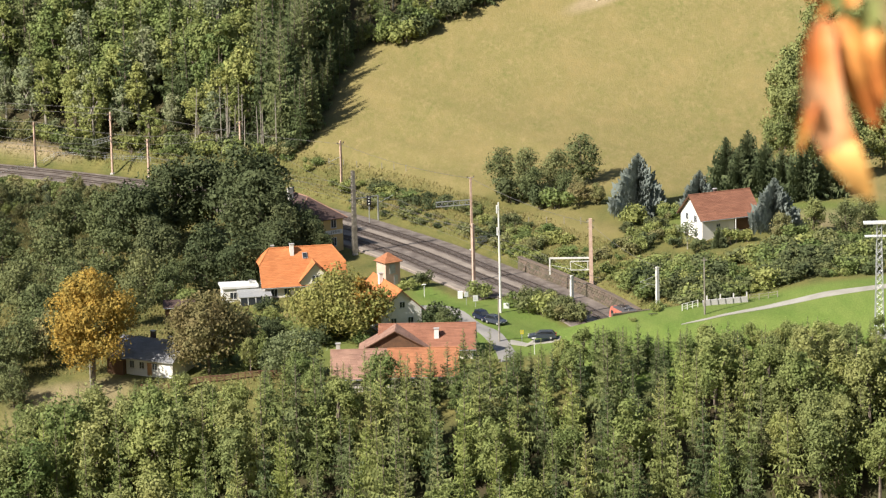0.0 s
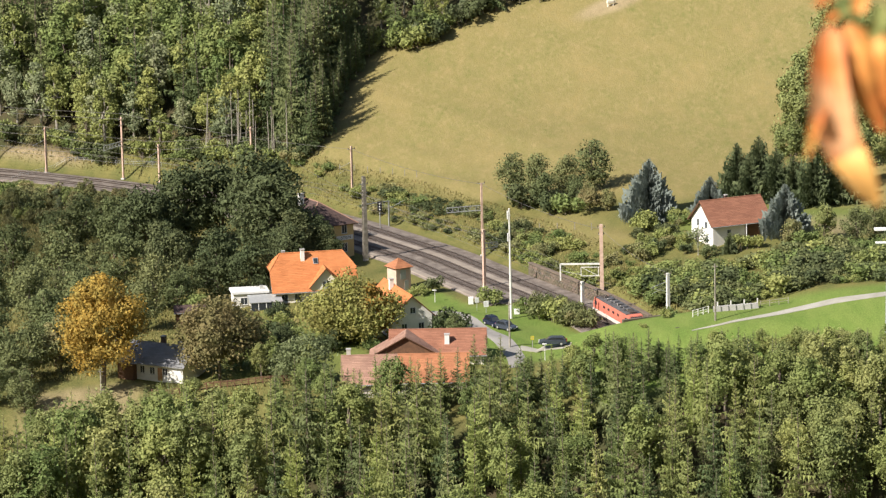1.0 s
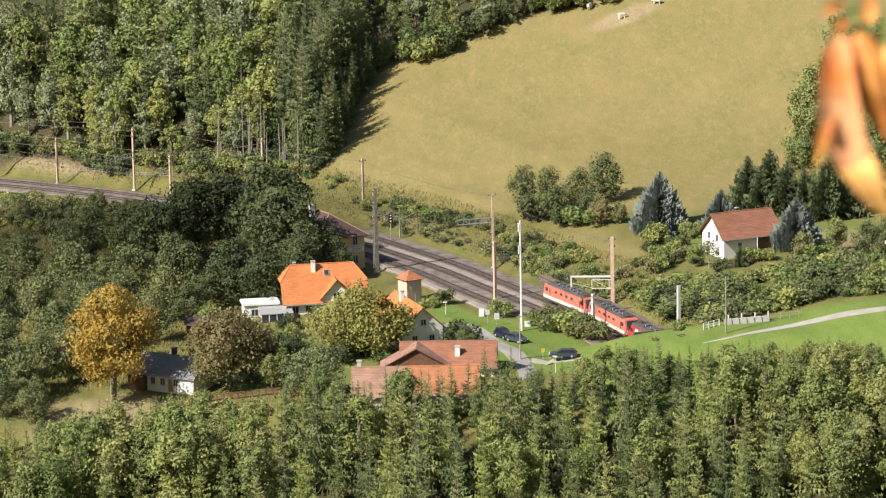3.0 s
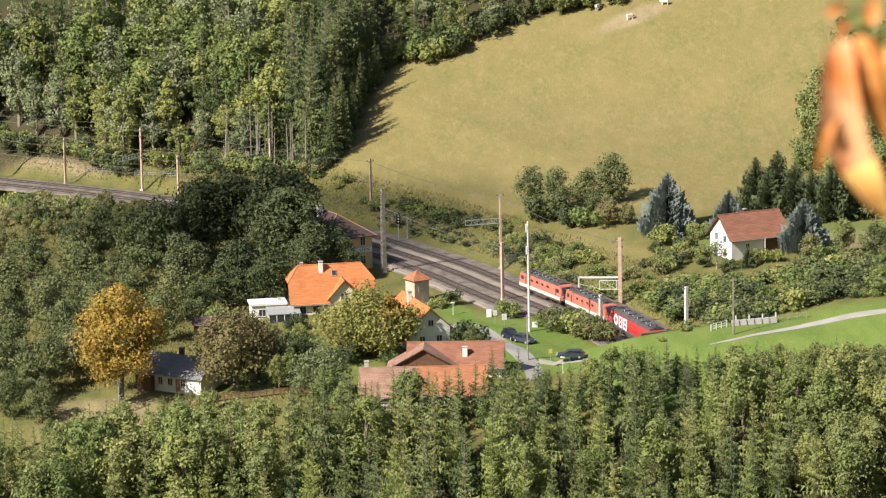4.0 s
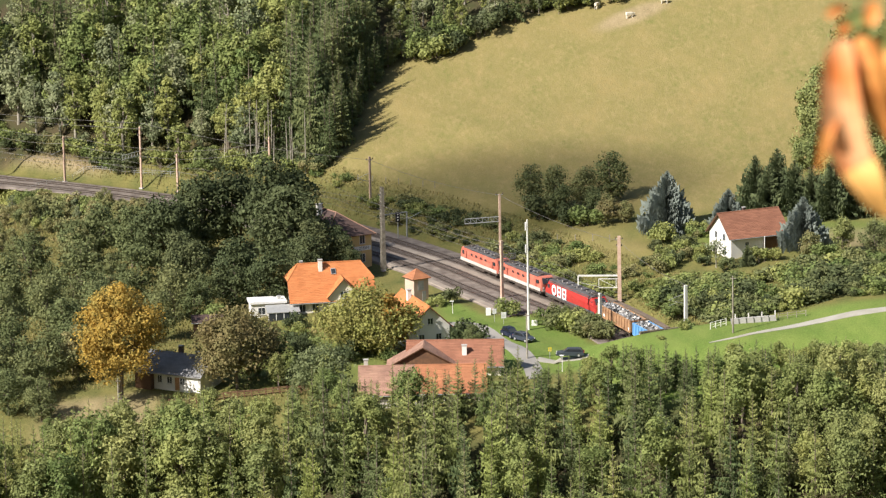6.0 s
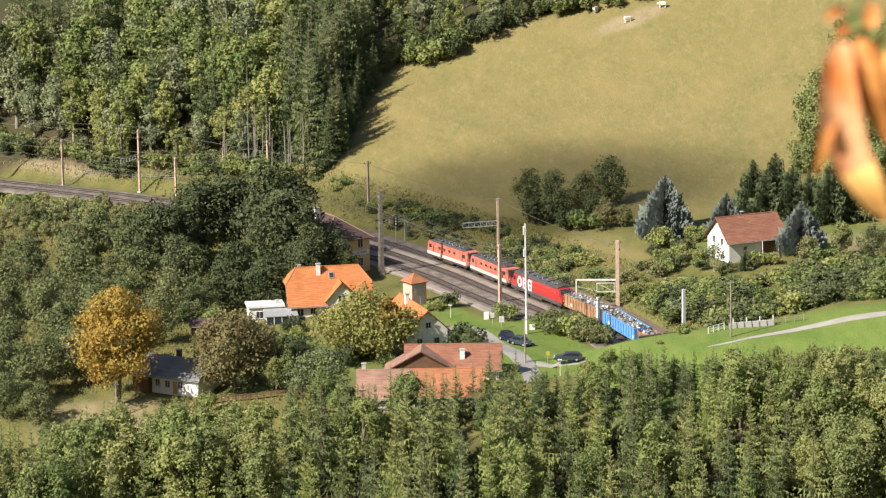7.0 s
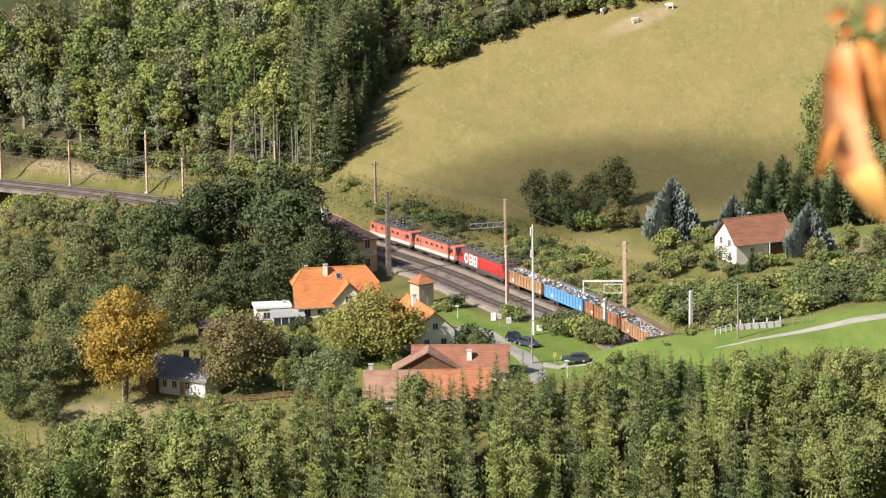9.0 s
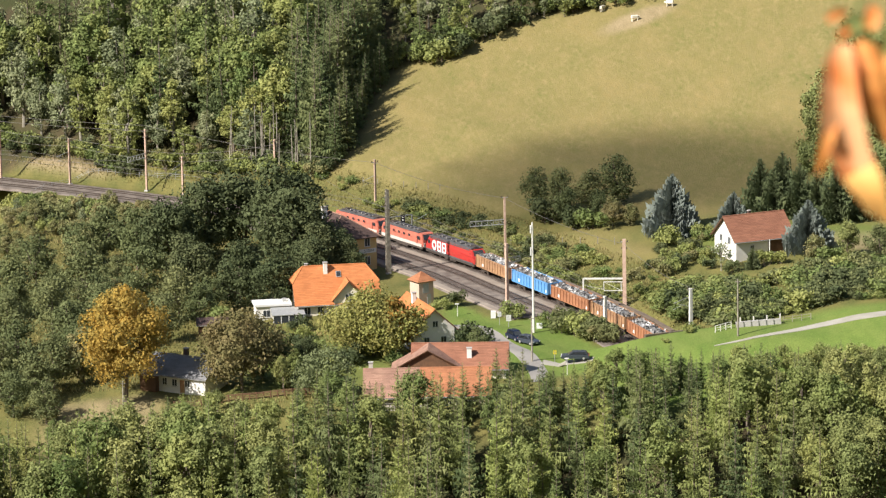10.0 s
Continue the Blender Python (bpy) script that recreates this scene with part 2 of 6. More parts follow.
LEAF_PALE = material("pale_orange_leaf", (0.82, 0.43, 0.21), (0.66, 0.20, 0.05), 24, 90, 0.6, bump=0.2, spread=0.3, detail=0.4)
LEAF_ORANGE = material("deep_orange_leaf", (0.50, 0.14, 0.03), (0.80, 0.36, 0.09), 26, 90, 0.6, bump=0.2, spread=0.3, detail=0.4)
LEAF_YELLOW = material("yellow_leaf_tip", (0.82, 0.47, 0.16), (0.74, 0.36, 0.08), 16, 60, 0.6, bump=0.1)
CAR_BLUE = material("dark_blue_car_paint", (0.022, 0.032, 0.062), None, 1, 4, 0.25, 0.3, bump=0, detail=0.05)
CAR_GREY = material("blue_grey_car_paint", (0.085, 0.10, 0.125), None, 1, 4, 0.25, 0.4, bump=0, detail=0.05)
TYRE = material("tyre_rubber", (0.02, 0.02, 0.02), None, 2, 9, 0.9)
LAMP_GLASS = material("lamp_glass", (0.75, 0.75, 0.7), None, 2, 9, 0.15, bump=0)
SIGN_YELLOW = material("yellow_sign", (0.75, 0.62, 0.05), None, 2, 9, 0.6)


# ---- mesh helpers ----
def holder(name, m=None):
    ob = new(name)
    ob.empty_display_size = 0.2
    if m is not None:
        ob.matrix_basis = m
    return ob


def part(name, bm, mat, parent=None, label="", smooth_faces=False):
    """Links a bmesh as one mesh object, under a thing or a part."""
    me = bpy.data.meshes.new(name)
    bm.to_mesh(me)
    bm.free()
    me.materials.append(mat)
    if smooth_faces:
        me.polygons.foreach_set("use_smooth", [True] * len(me.polygons))
    ob = new(name, me)
    if parent:
        ob.parent = parent
    return tagged(ob, label)


def mesh_part(name, verts, faces, mat, parent=None, label=""):
    me = bpy.data.meshes.new(name)
    me.from_pydata([tuple(v) for v in verts], [], faces)
    me.materials.append(mat)
    ob = new(name, me)
    if parent:
        ob.parent = parent
    return tagged(ob, label)


def box(bm, x0, x1, y0, y1, z0, z1, bevel=0.0):
    made = bmesh.ops.create_cube(bm, size=1.0, matrix=Matrix.LocRotScale(((x0 + x1) / 2, (y0 + y1) / 2, (z0 + z1) / 2), None, (x1 - x0, y1 - y0, z1 - z0)))
    if bevel:
        edges = list({e for v in made["verts"] for e in v.link_edges})
        bmesh.ops.bevel(bm, geom=edges, offset=bevel, segments=2, affect="EDGES", profile=0.6)
    return bm


def boxed(*args, **kw):
    return box(bmesh.new(), *args, **kw)


def rod(bm, a, b, r, r2=None, sides=8):
    """A straight round bar from a to b."""
    a, b = Vector(a), Vector(b)
    d = b - a
    m = Matrix.Translation((a + b) / 2) @ d.to_track_quat("Z", "Y").to_matrix().to_4x4()
    bmesh.ops.create_cone(bm, cap_ends=True, segments=sides, radius1=r, radius2=r if r2 is None else r2, depth=d.length, matrix=m)
    return bm


def prism(bm, outline, y0, y1, axis="y"):
    """A solid with the outline (points across) drawn out from y0 to y1."""
    def at(p, q):
        return (p[0], q, p[1]) if axis == "y" else (q, p[0], p[1])
    a = [bm.verts.new(at(p, y0)) for p in outline]
    b = [bm.verts.new(at(p, y1)) for p in outline]
    n = len(outline)
    bm.faces.new(a)
    bm.faces.new(b[::-1])
    for i in range(n):
        bm.faces.new((a[i], b[i], b[(i + 1) % n], a[(i + 1) % n]))
    bmesh.ops.recalc_face_normals(bm, faces=bm.faces)
    return bm


def slab(bm, corners, thick):
    """A sheet of the given thickness under the corners (three or more, in one plane)."""
    c = [Vector(p) for p in corners]
    n = (c[1] - c[0]).cross(c[2] - c[0]).normalized()
    if n.z < 0:
        n = -n
    top, low = [bm.verts.new(p) for p in c], [bm.verts.new(p - n * thick) for p in c]
    bm.faces.new(top)
    bm.faces.new(low[::-1])
    for i in range(len(c)):
        j = (i + 1) % len(c)
        bm.faces.new((top[i], low[i], low[j], top[j]))
    bmesh.ops.recalc_face_normals(bm, faces=bm.faces)
    return bm

# ---- ground ----
def ground_material():
    m = bpy.data.materials.new("grassland")
    m.use_nodes = True
    t = m.node_tree
    bsdf = t.nodes["Principled BSDF"]
    zone = t.nodes.new("ShaderNodeAttribute")
    zone.attribute_name = "zone"
    split = t.nodes.new("ShaderNodeSeparateColor")
    t.links.new(zone.outputs["Color"], split.inputs[0])
    place = t.nodes.new("ShaderNodeNewGeometry")

    def grain(scale, detail=5.0, stretch=None):
        n = t.nodes.new("ShaderNodeTexNoise")
        n.inputs["Scale"].default_value, n.inputs["Detail"].default_value = scale, detail
        source = place.outputs["Position"]
        if stretch:
            mp = t.nodes.new("ShaderNodeMapping")
            mp.inputs["Scale"].default_value = stretch
            mp.inputs["Rotation"].default_value = (0, 0, 0.35)
            t.links.new(source, mp.inputs[0])
            source = mp.outputs[0]
        t.links.new(source, n.inputs["Vector"])
        r = t.nodes.new("ShaderNodeMapRange")
        r.inputs[1].default_value, r.inputs[2].default_value = 0.32, 0.68
        t.links.new(n.outputs[0], r.inputs[0])
        return r.outputs[0]

    def blend(k, a, b):
        x = t.nodes.new("ShaderNodeMix")
        x.data_type = "RGBA"
        t.links.new(k, x.inputs[0])
        for i, v in ((6, a), (7, b)):
            if isinstance(v, tuple):
                x.inputs[i].default_value = (*v, 1)
            else:
                t.links.new(v, x.inputs[i])
        return x.outputs[2]

    big, mid, small = grain(0.045), grain(0.3, 6.0, (1.0, 0.5, 1.0)), grain(2.2)
    drift = grain(0.16, 8.0, (0.9, 0.38, 1.0))
    patch = grain(0.5, 9.0, (1.0, 0.38, 1.0))
    rough = blend(mid, (0.17, 0.15, 0.05), blend(small, (0.075, 0.088, 0.026), (0.14, 0.135, 0.045)))
    meadow = blend(big, blend(drift, (0.262, 0.196, 0.078), (0.190, 0.160, 0.056)), blend(mid, (0.212, 0.176, 0.064), (0.138, 0.146, 0.042)))
    meadow = blend(patch, meadow, blend(drift, (0.244, 0.188, 0.074), (0.148, 0.146, 0.046)))
    meadow = blend(grain(1.3, 6.0, (1.0, 0.4, 1.0)), meadow, blend(patch, (0.200, 0.168, 0.066), (0.262, 0.206, 0.088)))
    lawn = blend(mid, blend(small, (0.128, 0.190, 0.040), (0.105, 0.152, 0.032)), blend(big, (0.168, 0.222, 0.05), (0.150, 0.185, 0.048)))
    soil = blend(mid, (0.37, 0.285, 0.175), blend(small, (0.22, 0.17, 0.1), (0.30, 0.22, 0.13)))
    litter = blend(mid, (0.075, 0.058, 0.032), (0.05, 0.055, 0.022))
    base = blend(split.outputs[2], blend(split.outputs[1], blend(split.outputs[0], rough, lawn), meadow), soil)
    base = blend(zone.outputs["Alpha"], base, litter)
    tone = t.nodes.new("ShaderNodeHueSaturation")
    t.links.new(base, tone.inputs["Color"])
    v = t.nodes.new("ShaderNodeMath")
    v.operation = "MULTIPLY_ADD"
    t.links.new(grain(5.0, 2.0), v.inputs[0])
    v.inputs[1].default_value, v.inputs[2].default_value = 0.32, 0.82
    t.links.new(v.outputs[0], tone.inputs["Value"])
    t.links.new(tone.outputs[0], bsdf.inputs["Base Color"])
    bsdf.inputs["Roughness"].default_value, bsdf.inputs["Specular IOR Level"].default_value = 0.95, 0.1
    b = t.nodes.new("ShaderNodeBump")
    b.inputs["Strength"].default_value, b.inputs["Distance"].default_value = 0.3, 0.2
    t.links.new(grain(3.0), b.inputs["Height"])
    t.links.new(b.outputs[0], bsdf.inputs["Normal"])
    return m


def roughness(x, y):
    """Small unevenness of the land, away from the railway."""
    n, _ = beside(x, y)
    wave = 0.25 * np.sin(x * 0.21 + 1.3 * np.sin(y * 0.13)) + 0.2 * np.sin(y * 0.33 + 0.8 * np.sin(x * 0.17)) + 0.1 * np.sin(x * 0.71 + y * 0.53)
    return wave * smooth(7, 14, np.abs(n + 5)) * smooth(640, 700, y) * (1 - 0.75 * smooth(24, 40, n)) * (1 - 0.8 * smooth(34, 40, x) * smooth(714, 708, y))


def wood_edge(y):
    """x of the edge of the wood beside the meadow."""
    return np.interp(y, [855, 860, 870, 885, 897], [-22.5, -19.0, -17.0, -13.5, -8.5])


def wood_foot(x):
    """y of the edge of the wood along the top of the meadow."""
    return np.interp(x, [-8, 2, 9, 17, 30, 42, 62], [895, 896.5, 900, 904.5, 906.5, 908, 906])


def land():
    def steps(a, b, step, out):
        inner = list(np.arange(a, b + 0.01, step))
        low, high, grow = [], [], step
        lo, hi = a, b
        while hi < out:
            grow *= 1.22
            lo, hi = lo - grow, hi + grow
            low.append(lo)
            high.append(hi)
        return np.array(low[::-1] + inner + high)
    xs, ys = steps(-115, 115, 1.25, 2600), steps(630, 1000, 1.25, 3400)
    gx, gy = np.meshgrid(xs, ys)
    x, y = gx.ravel(), gy.ravel()
    z = ground(x, y) + roughness(x, y)
    w, h = len(xs), len(ys)
    i = np.arange(w * h).reshape(h, w)
    quads = np.stack([i[:-1, :-1], i[:-1, 1:], i[1:, 1:], i[1:, :-1]], -1).reshape(-1, 4)
    me = bpy.data.meshes.new("ground")
    me.from_pydata(np.stack([x, y, z], 1).tolist(), [], quads.tolist())
    n, _ = beside(x, y)
    hill = y - (872 - 0.42 * np.clip(x, -70, 90))
    meadow = smooth(-66, -52, hill + 1.6 * np.sin(x * 0.3)) * smooth(15, 24, n) * smooth(-40, -24, x)
    meadow = np.maximum(meadow, 0.75 * smooth(14, 20, n) * smooth(30, 26, n) * smooth(18, 26, x) * smooth(760, 772, y) * smooth(800, 790, y))
    lawn = smooth(27, 30, x) * smooth(712, 706, y) * smooth(640, 660, y)
    lawn = np.maximum(lawn, smooth(-3, 2, x) * smooth(-15.5, -17, n) * smooth(690, 694, y) * smooth(752, 742, y))
    lawn = np.maximum(lawn, smooth(2, 6, x) * smooth(-7.5, -9, n) * smooth(690, 694, y) * smooth(738, 732, y))
    lawn = np.maximum(lawn, 0.6 * smooth(22, 26, n) * smooth(46, 50, x) * smooth(758, 766, y) * smooth(785, 775, y))
    lawn = np.maximum(lawn, 0.5 * smooth(-5, -12, x) * smooth(-40, -30, x) * smooth(690, 700, y) * smooth(745, 735, y))
    soil = smooth(6, 9, n) * smooth(17, 12, n) * smooth(-66, -76, x) * 0.85
    soil = np.maximum(soil, 0.5 * smooth(68, 72, x) * smooth(86, 80, x) * smooth(752, 757, y) * smooth(775, 766, y))
    soil = np.maximum(soil, 0.55 * smooth(-45, -52, x) * smooth(-72, -62, x) * smooth(678, 684, y) * smooth(702, 697, y))
    soil = np.maximum(soil, 0.7 * smooth(4.5, 2, np.hypot((x - 43) * 0.42, y - 899.5 - 0.35 * (x - 43))))
    floor = smooth(3, -3, x - wood_edge(y)) * smooth(-1, 3, y - (856 + 0.61 * np.maximum(0, -x - 21)))
    floor = np.maximum(floor, smooth(0, 4, y - wood_foot(x)) * smooth(62, 66, 128 - x))
    floor = np.maximum(floor, smooth(674, 664, y) * smooth(560, 600, y))
    zone = me.attributes.new("zone", "FLOAT_COLOR", "POINT")
    zone.data.foreach_set("color", np.stack([lawn, meadow, soil, floor], 1).astype(np.float32).ravel())
    me.polygons.foreach_set("use_smooth", [True] * len(me.polygons))
    me.materials.append(ground_material())
    return tagged(new("ground", me), "grassy valley side with dry meadow, lawn and bare soil", "ground", kind="structure")


land()


def ribbon(name, path, width, mat, lift, label, category, thick=0.25, taper=0.0):
    """A road or strip laid on the land along a path of (x, y)."""
    pts, _ = spline([(px, py, 0) for px, py in path], 1.0)
    d = np.gradient(pts[:, :2], axis=0)
    d /= np.linalg.norm(d, axis=1)[:, None]
    side = np.stack([d[:, 1], -d[:, 0]], 1)
    cols = np.linspace(-width / 2, width / 2, 5)
    grow = np.clip((np.arange(len(pts)) + 1.5) / taper, 0.06, 1) if taper else np.ones(len(pts))
    xy = pts[:, None, :2] + side[:, None] * cols[None, :, None] * grow[:, None, None]
    z = (ground(xy[..., 0].ravel(), xy[..., 1].ravel()) + roughness(xy[..., 0].ravel(), xy[..., 1].ravel())).reshape(xy.shape[:2]) + lift
    top = np.concatenate([xy, z[..., None]], 2)
    rim = top[:, [0, 4]].copy()
    rim[..., 2] -= thick
    rows = np.concatenate([rim[:, :1], top, rim[:, 1:]], 1)
    k, c = rows.shape[:2]
    i = np.arange(k * c).reshape(k, c)
    quads = np.stack([i[:-1, :-1], i[:-1, 1:], i[1:, 1:], i[1:, :-1]], -1).reshape(-1, 4)
    ob = mesh_part(name, rows.reshape(-1, 3), quads.tolist(), mat)
    return tagged(ob, label, category, kind="structure")


ribbon("road", [(-8, 730), (-1, 729.5), (4.5, 727.5), (7.4, 723.5), (9.4, 718.5), (12.2, 711), (14.6, 703), (15.8, 696), (16.2, 688)], 3.4, ASPHALT, 0.06, "narrow grey asphalt lane between houses and lawn", "road")
ribbon("parking_strip", [(16.6, 702.4), (20.5, 701.2), (26.0, 699.6)], 2.2, PATH_GRAVEL, 0.08, "pale gravel parking strip beside the lawn", "parking place")
ribbon("field_path", [(45.5, 694.0), (50.6, 695.4), (60.5, 699.1), (68.9, 701.3), (76.8, 701.0), (95, 702), (130, 706)], 2.7, PATH_GRAVEL, 0.07, "pale gravel path over a green field", "path", taper=22.0)


# ---- railway ----
def along(s, off=0.0):
    """A place on the running line, moved off sideways (towards the hill), and the line's direction there."""
    p = np.array([np.interp(s, TRACK_S, TRACK[:, k]) for k in range(3)])
    a = np.array([np.interp(s - 1.0, TRACK_S, TRACK[:, k]) for k in range(3)])
    b = np.array([np.interp(s + 1.0, TRACK_S, TRACK[:, k]) for k in range(3)])
    d = (b - a) / np.linalg.norm(b - a)
    right = np.array([d[1], -d[0], 0.0])
    return p + off * right / np.linalg.norm(right), d


def swept(bm, off, profile, s0, s1, step=2.0):
    """Draws a profile of (across, up) points along the line."""
    rows = []
    for s in np.arange(s0, s1 + 0.01, step):
        p, d = along(s, off)
        right = np.array([d[1], -d[0], 0.0])
        right /= np.linalg.norm(right)
        rows.append([bm.verts.new(p + right * u + np.array([0, 0, v])) for u, v in profile])
    for a, b in zip(rows, rows[1:]):
        for i in range(len(profile) - 1):
            bm.faces.new((a[i], a[i + 1], b[i + 1], b[i]))
    bmesh.ops.recalc_face_normals(bm, faces=bm.faces)
    return bm


STATION = ((0.0, 100.0, 520.0), (-4.6, 196.0, 520.0), (-9.4, 236.0, 330.0))


def tracks():
    for off, half, s0, s1 in ((-4.6, 8.6, 234, 350), (-2.3, 5.2, 350, 520), (-1.6, 5.6, 192, 234)):
        bed = part("track_bed", swept(bmesh.new(), off, [(-half - 0.6, -0.25), (-half, 0.16), (half, 0.16), (half + 0.6, -0.25)], s0, s1), BALLAST)
        tagged(bed, "dark brown stained ballast bed under the tracks", "track bed", kind="structure")
    strip = part("service_strip", swept(bmesh.new(), -2.3, [(-0.75, 0.17), (-0.5, 0.21), (0.5, 0.21), (0.75, 0.17)], 196, 330), GRAVEL)
    tagged(strip, "pale gravel strip between two tracks", "gravel strip", kind="structure")
    strip = part("platform_strip", swept(bmesh.new(), -12.4, [(-0.8, 0.1), (-0.7, 0.32), (0.7, 0.32), (0.8, 0.1)], 240, 330), GRAVEL)
    tagged(strip, "low pale gravel platform along the siding", "platform", kind="structure")
    sleeper_mesh = bpy.data.meshes.new("sleeper")
    bm = boxed(-0.12, 0.12, -1.25, 1.25, -0.05, 0.10)
    bm.to_mesh(sleeper_mesh)
    bm.free()
    sleeper_mesh.materials.append(SLEEPER)
    for off, s0, s1 in STATION:
        thing = holder("railway_track")
        tagged(thing, "railway track with worn steel rails on dark sleepers", "railway track", "tracks through the station", "structure")
        for side in (-0.75, 0.75):
            part("rail", swept(bmesh.new(), off + side, [(-0.05, 0.22), (-0.04, 0.38), (0.04, 0.38), (0.05, 0.22)], s0, s1), RAIL, thing)
        first = max(s0, 205.0)
        for s in np.arange(first, min(first + 118, s1), 0.75):
            p, d = along(s, off)
            ob = new("sleeper", sleeper_mesh)
            ob.matrix_basis = Matrix.Translation(p + np.array([0, 0, 0.15])) @ Matrix.Rotation(math.atan2(d[1], d[0]), 4, "Z")
            ob.parent = thing


tracks()


# ---- trees ----
def quads_mesh(name, centres, normals, size, rng, mat, parent, fold=0.25, lengthen=1.3):
    """Many small pointed leaf sprays."""
    k = len(centres)
    n = normals / np.linalg.norm(normals, axis=1)[:, None]
    r = rng.normal(size=(k, 3))
    u = np.cross(n, r)
    u /= np.linalg.norm(u, axis=1)[:, None]
    v = np.cross(n, u)
    s = (size * rng.uniform(0.6, 1.3, k))[:, None]
    tip = centres + u * s * lengthen * 0.62
    b = centres - u * s * 0.5 + v * s * 0.5 + n * s * fold * rng.uniform(-1, 1, (k, 1))
    d = centres - u * s * 0.5 - v * s * 0.5 + n * s * fold * rng.uniform(-1, 1, (k, 1))
    verts = np.stack([tip, b, d], 1).reshape(-1, 3)
    tris = np.arange(k * 3).reshape(k, 3)
    return mesh_part(name, verts.tolist(), tris.tolist(), mat, parent)


def trunk_mesh(bm, height, radius, rng, lean=0.03, limbs=()):
    pts = [Vector((0, 0, -0.6))]
    for k in range(1, 5):
        pts.append(Vector((rng.normal() * lean * height * 0.3, rng.normal() * lean * height * 0.3, height * k / 4)))
    for k, (a, b) in enumerate(zip(pts, pts[1:])):
        rod(bm, a, b, radius * (1 - k * 0.22), radius * (1 - (k + 1) * 0.22), 7)
    for z, tip, r in limbs:
        rod(bm, (0, 0, z), tip, r, r * 0.3, 5)
    return bm


def broadleaf(seed, mat, height=14.0, width=9.0, leaves=2300, size=0.5, low=0.2, bark=BARK, name="broadleaf_tree", lumps=22):
    """A broad-leaved tree: tapered trunk, limbs, and an uneven crown of leaf sprays in clumps with gaps."""
    leaves, size, lumps = int(leaves * 1.35), size * 0.92, int(lumps * 1.2)
    rng = np.random.default_rng(seed)
    tree = holder(name)
    mid, half = height * (0.5 + low / 2), height * (0.5 - low / 2)
    dirs = rng.normal(size=(lumps, 3))
    dirs /= np.linalg.norm(dirs, axis=1)[:, None]
    reach = rng.uniform(0.34, 0.90, lumps)[:, None]
    centres = dirs * reach * np.array([width / 2, width / 2, half]) + np.array([0, 0, mid])
    taper = 1 - 0.35 * smooth(mid, height, centres[:, 2])
    centres[:, :2] *= taper[:, None]
    radii = rng.uniform(0.07, 0.19, lumps) * width
    pick = rng.choice(lumps, leaves, p=radii ** 2 / (radii ** 2).sum())
    way = rng.normal(size=(leaves, 3))
    way[:, 2] += 0.25
    way /= np.linalg.norm(way, axis=1)[:, None]
    shell = rng.uniform(0.5, 1.15, leaves)[:, None]
    pts = centres[pick] + way * shell * radii[pick][:, None] * np.array([1, 1, 0.85])
    # loose sprays between and beyond the clumps
    loose = rng.random(leaves) < 0.12
    free = rng.normal(size=(leaves, 3))
    free /= np.linalg.norm(free, axis=1)[:, None]
    spread_out = free * rng.uniform(0.55, 1.02, leaves)[:, None] * np.array([width / 2, width / 2, half])
    spread_out[:, :2] *= (1 - 0.35 * smooth(0, half, spread_out[:, 2]))[:, None]
    pts[loose] = spread_out[loose] + np.array([0, 0, mid])
    pts[:, 2] = np.maximum(pts[:, 2], height * low * 0.5)
    limbs = [(height * (low + 0.1 + 0.35 * rng.random()), tuple(c), 0.012 * height) for c in centres[:8]]
    part("trunk", trunk_mesh(bmesh.new(), height * 0.82, height * 0.022, rng, limbs=limbs), bark, tree)
    out = (pts - np.array([0, 0, mid - 0.2 * half])) / np.array([width / 2, width / 2, half])
    quads_mesh("crown", pts, 0.8 * way + 0.4 * out + rng.normal(size=(leaves, 3)) * 0.5, size, rng, mat, tree)
    return tree


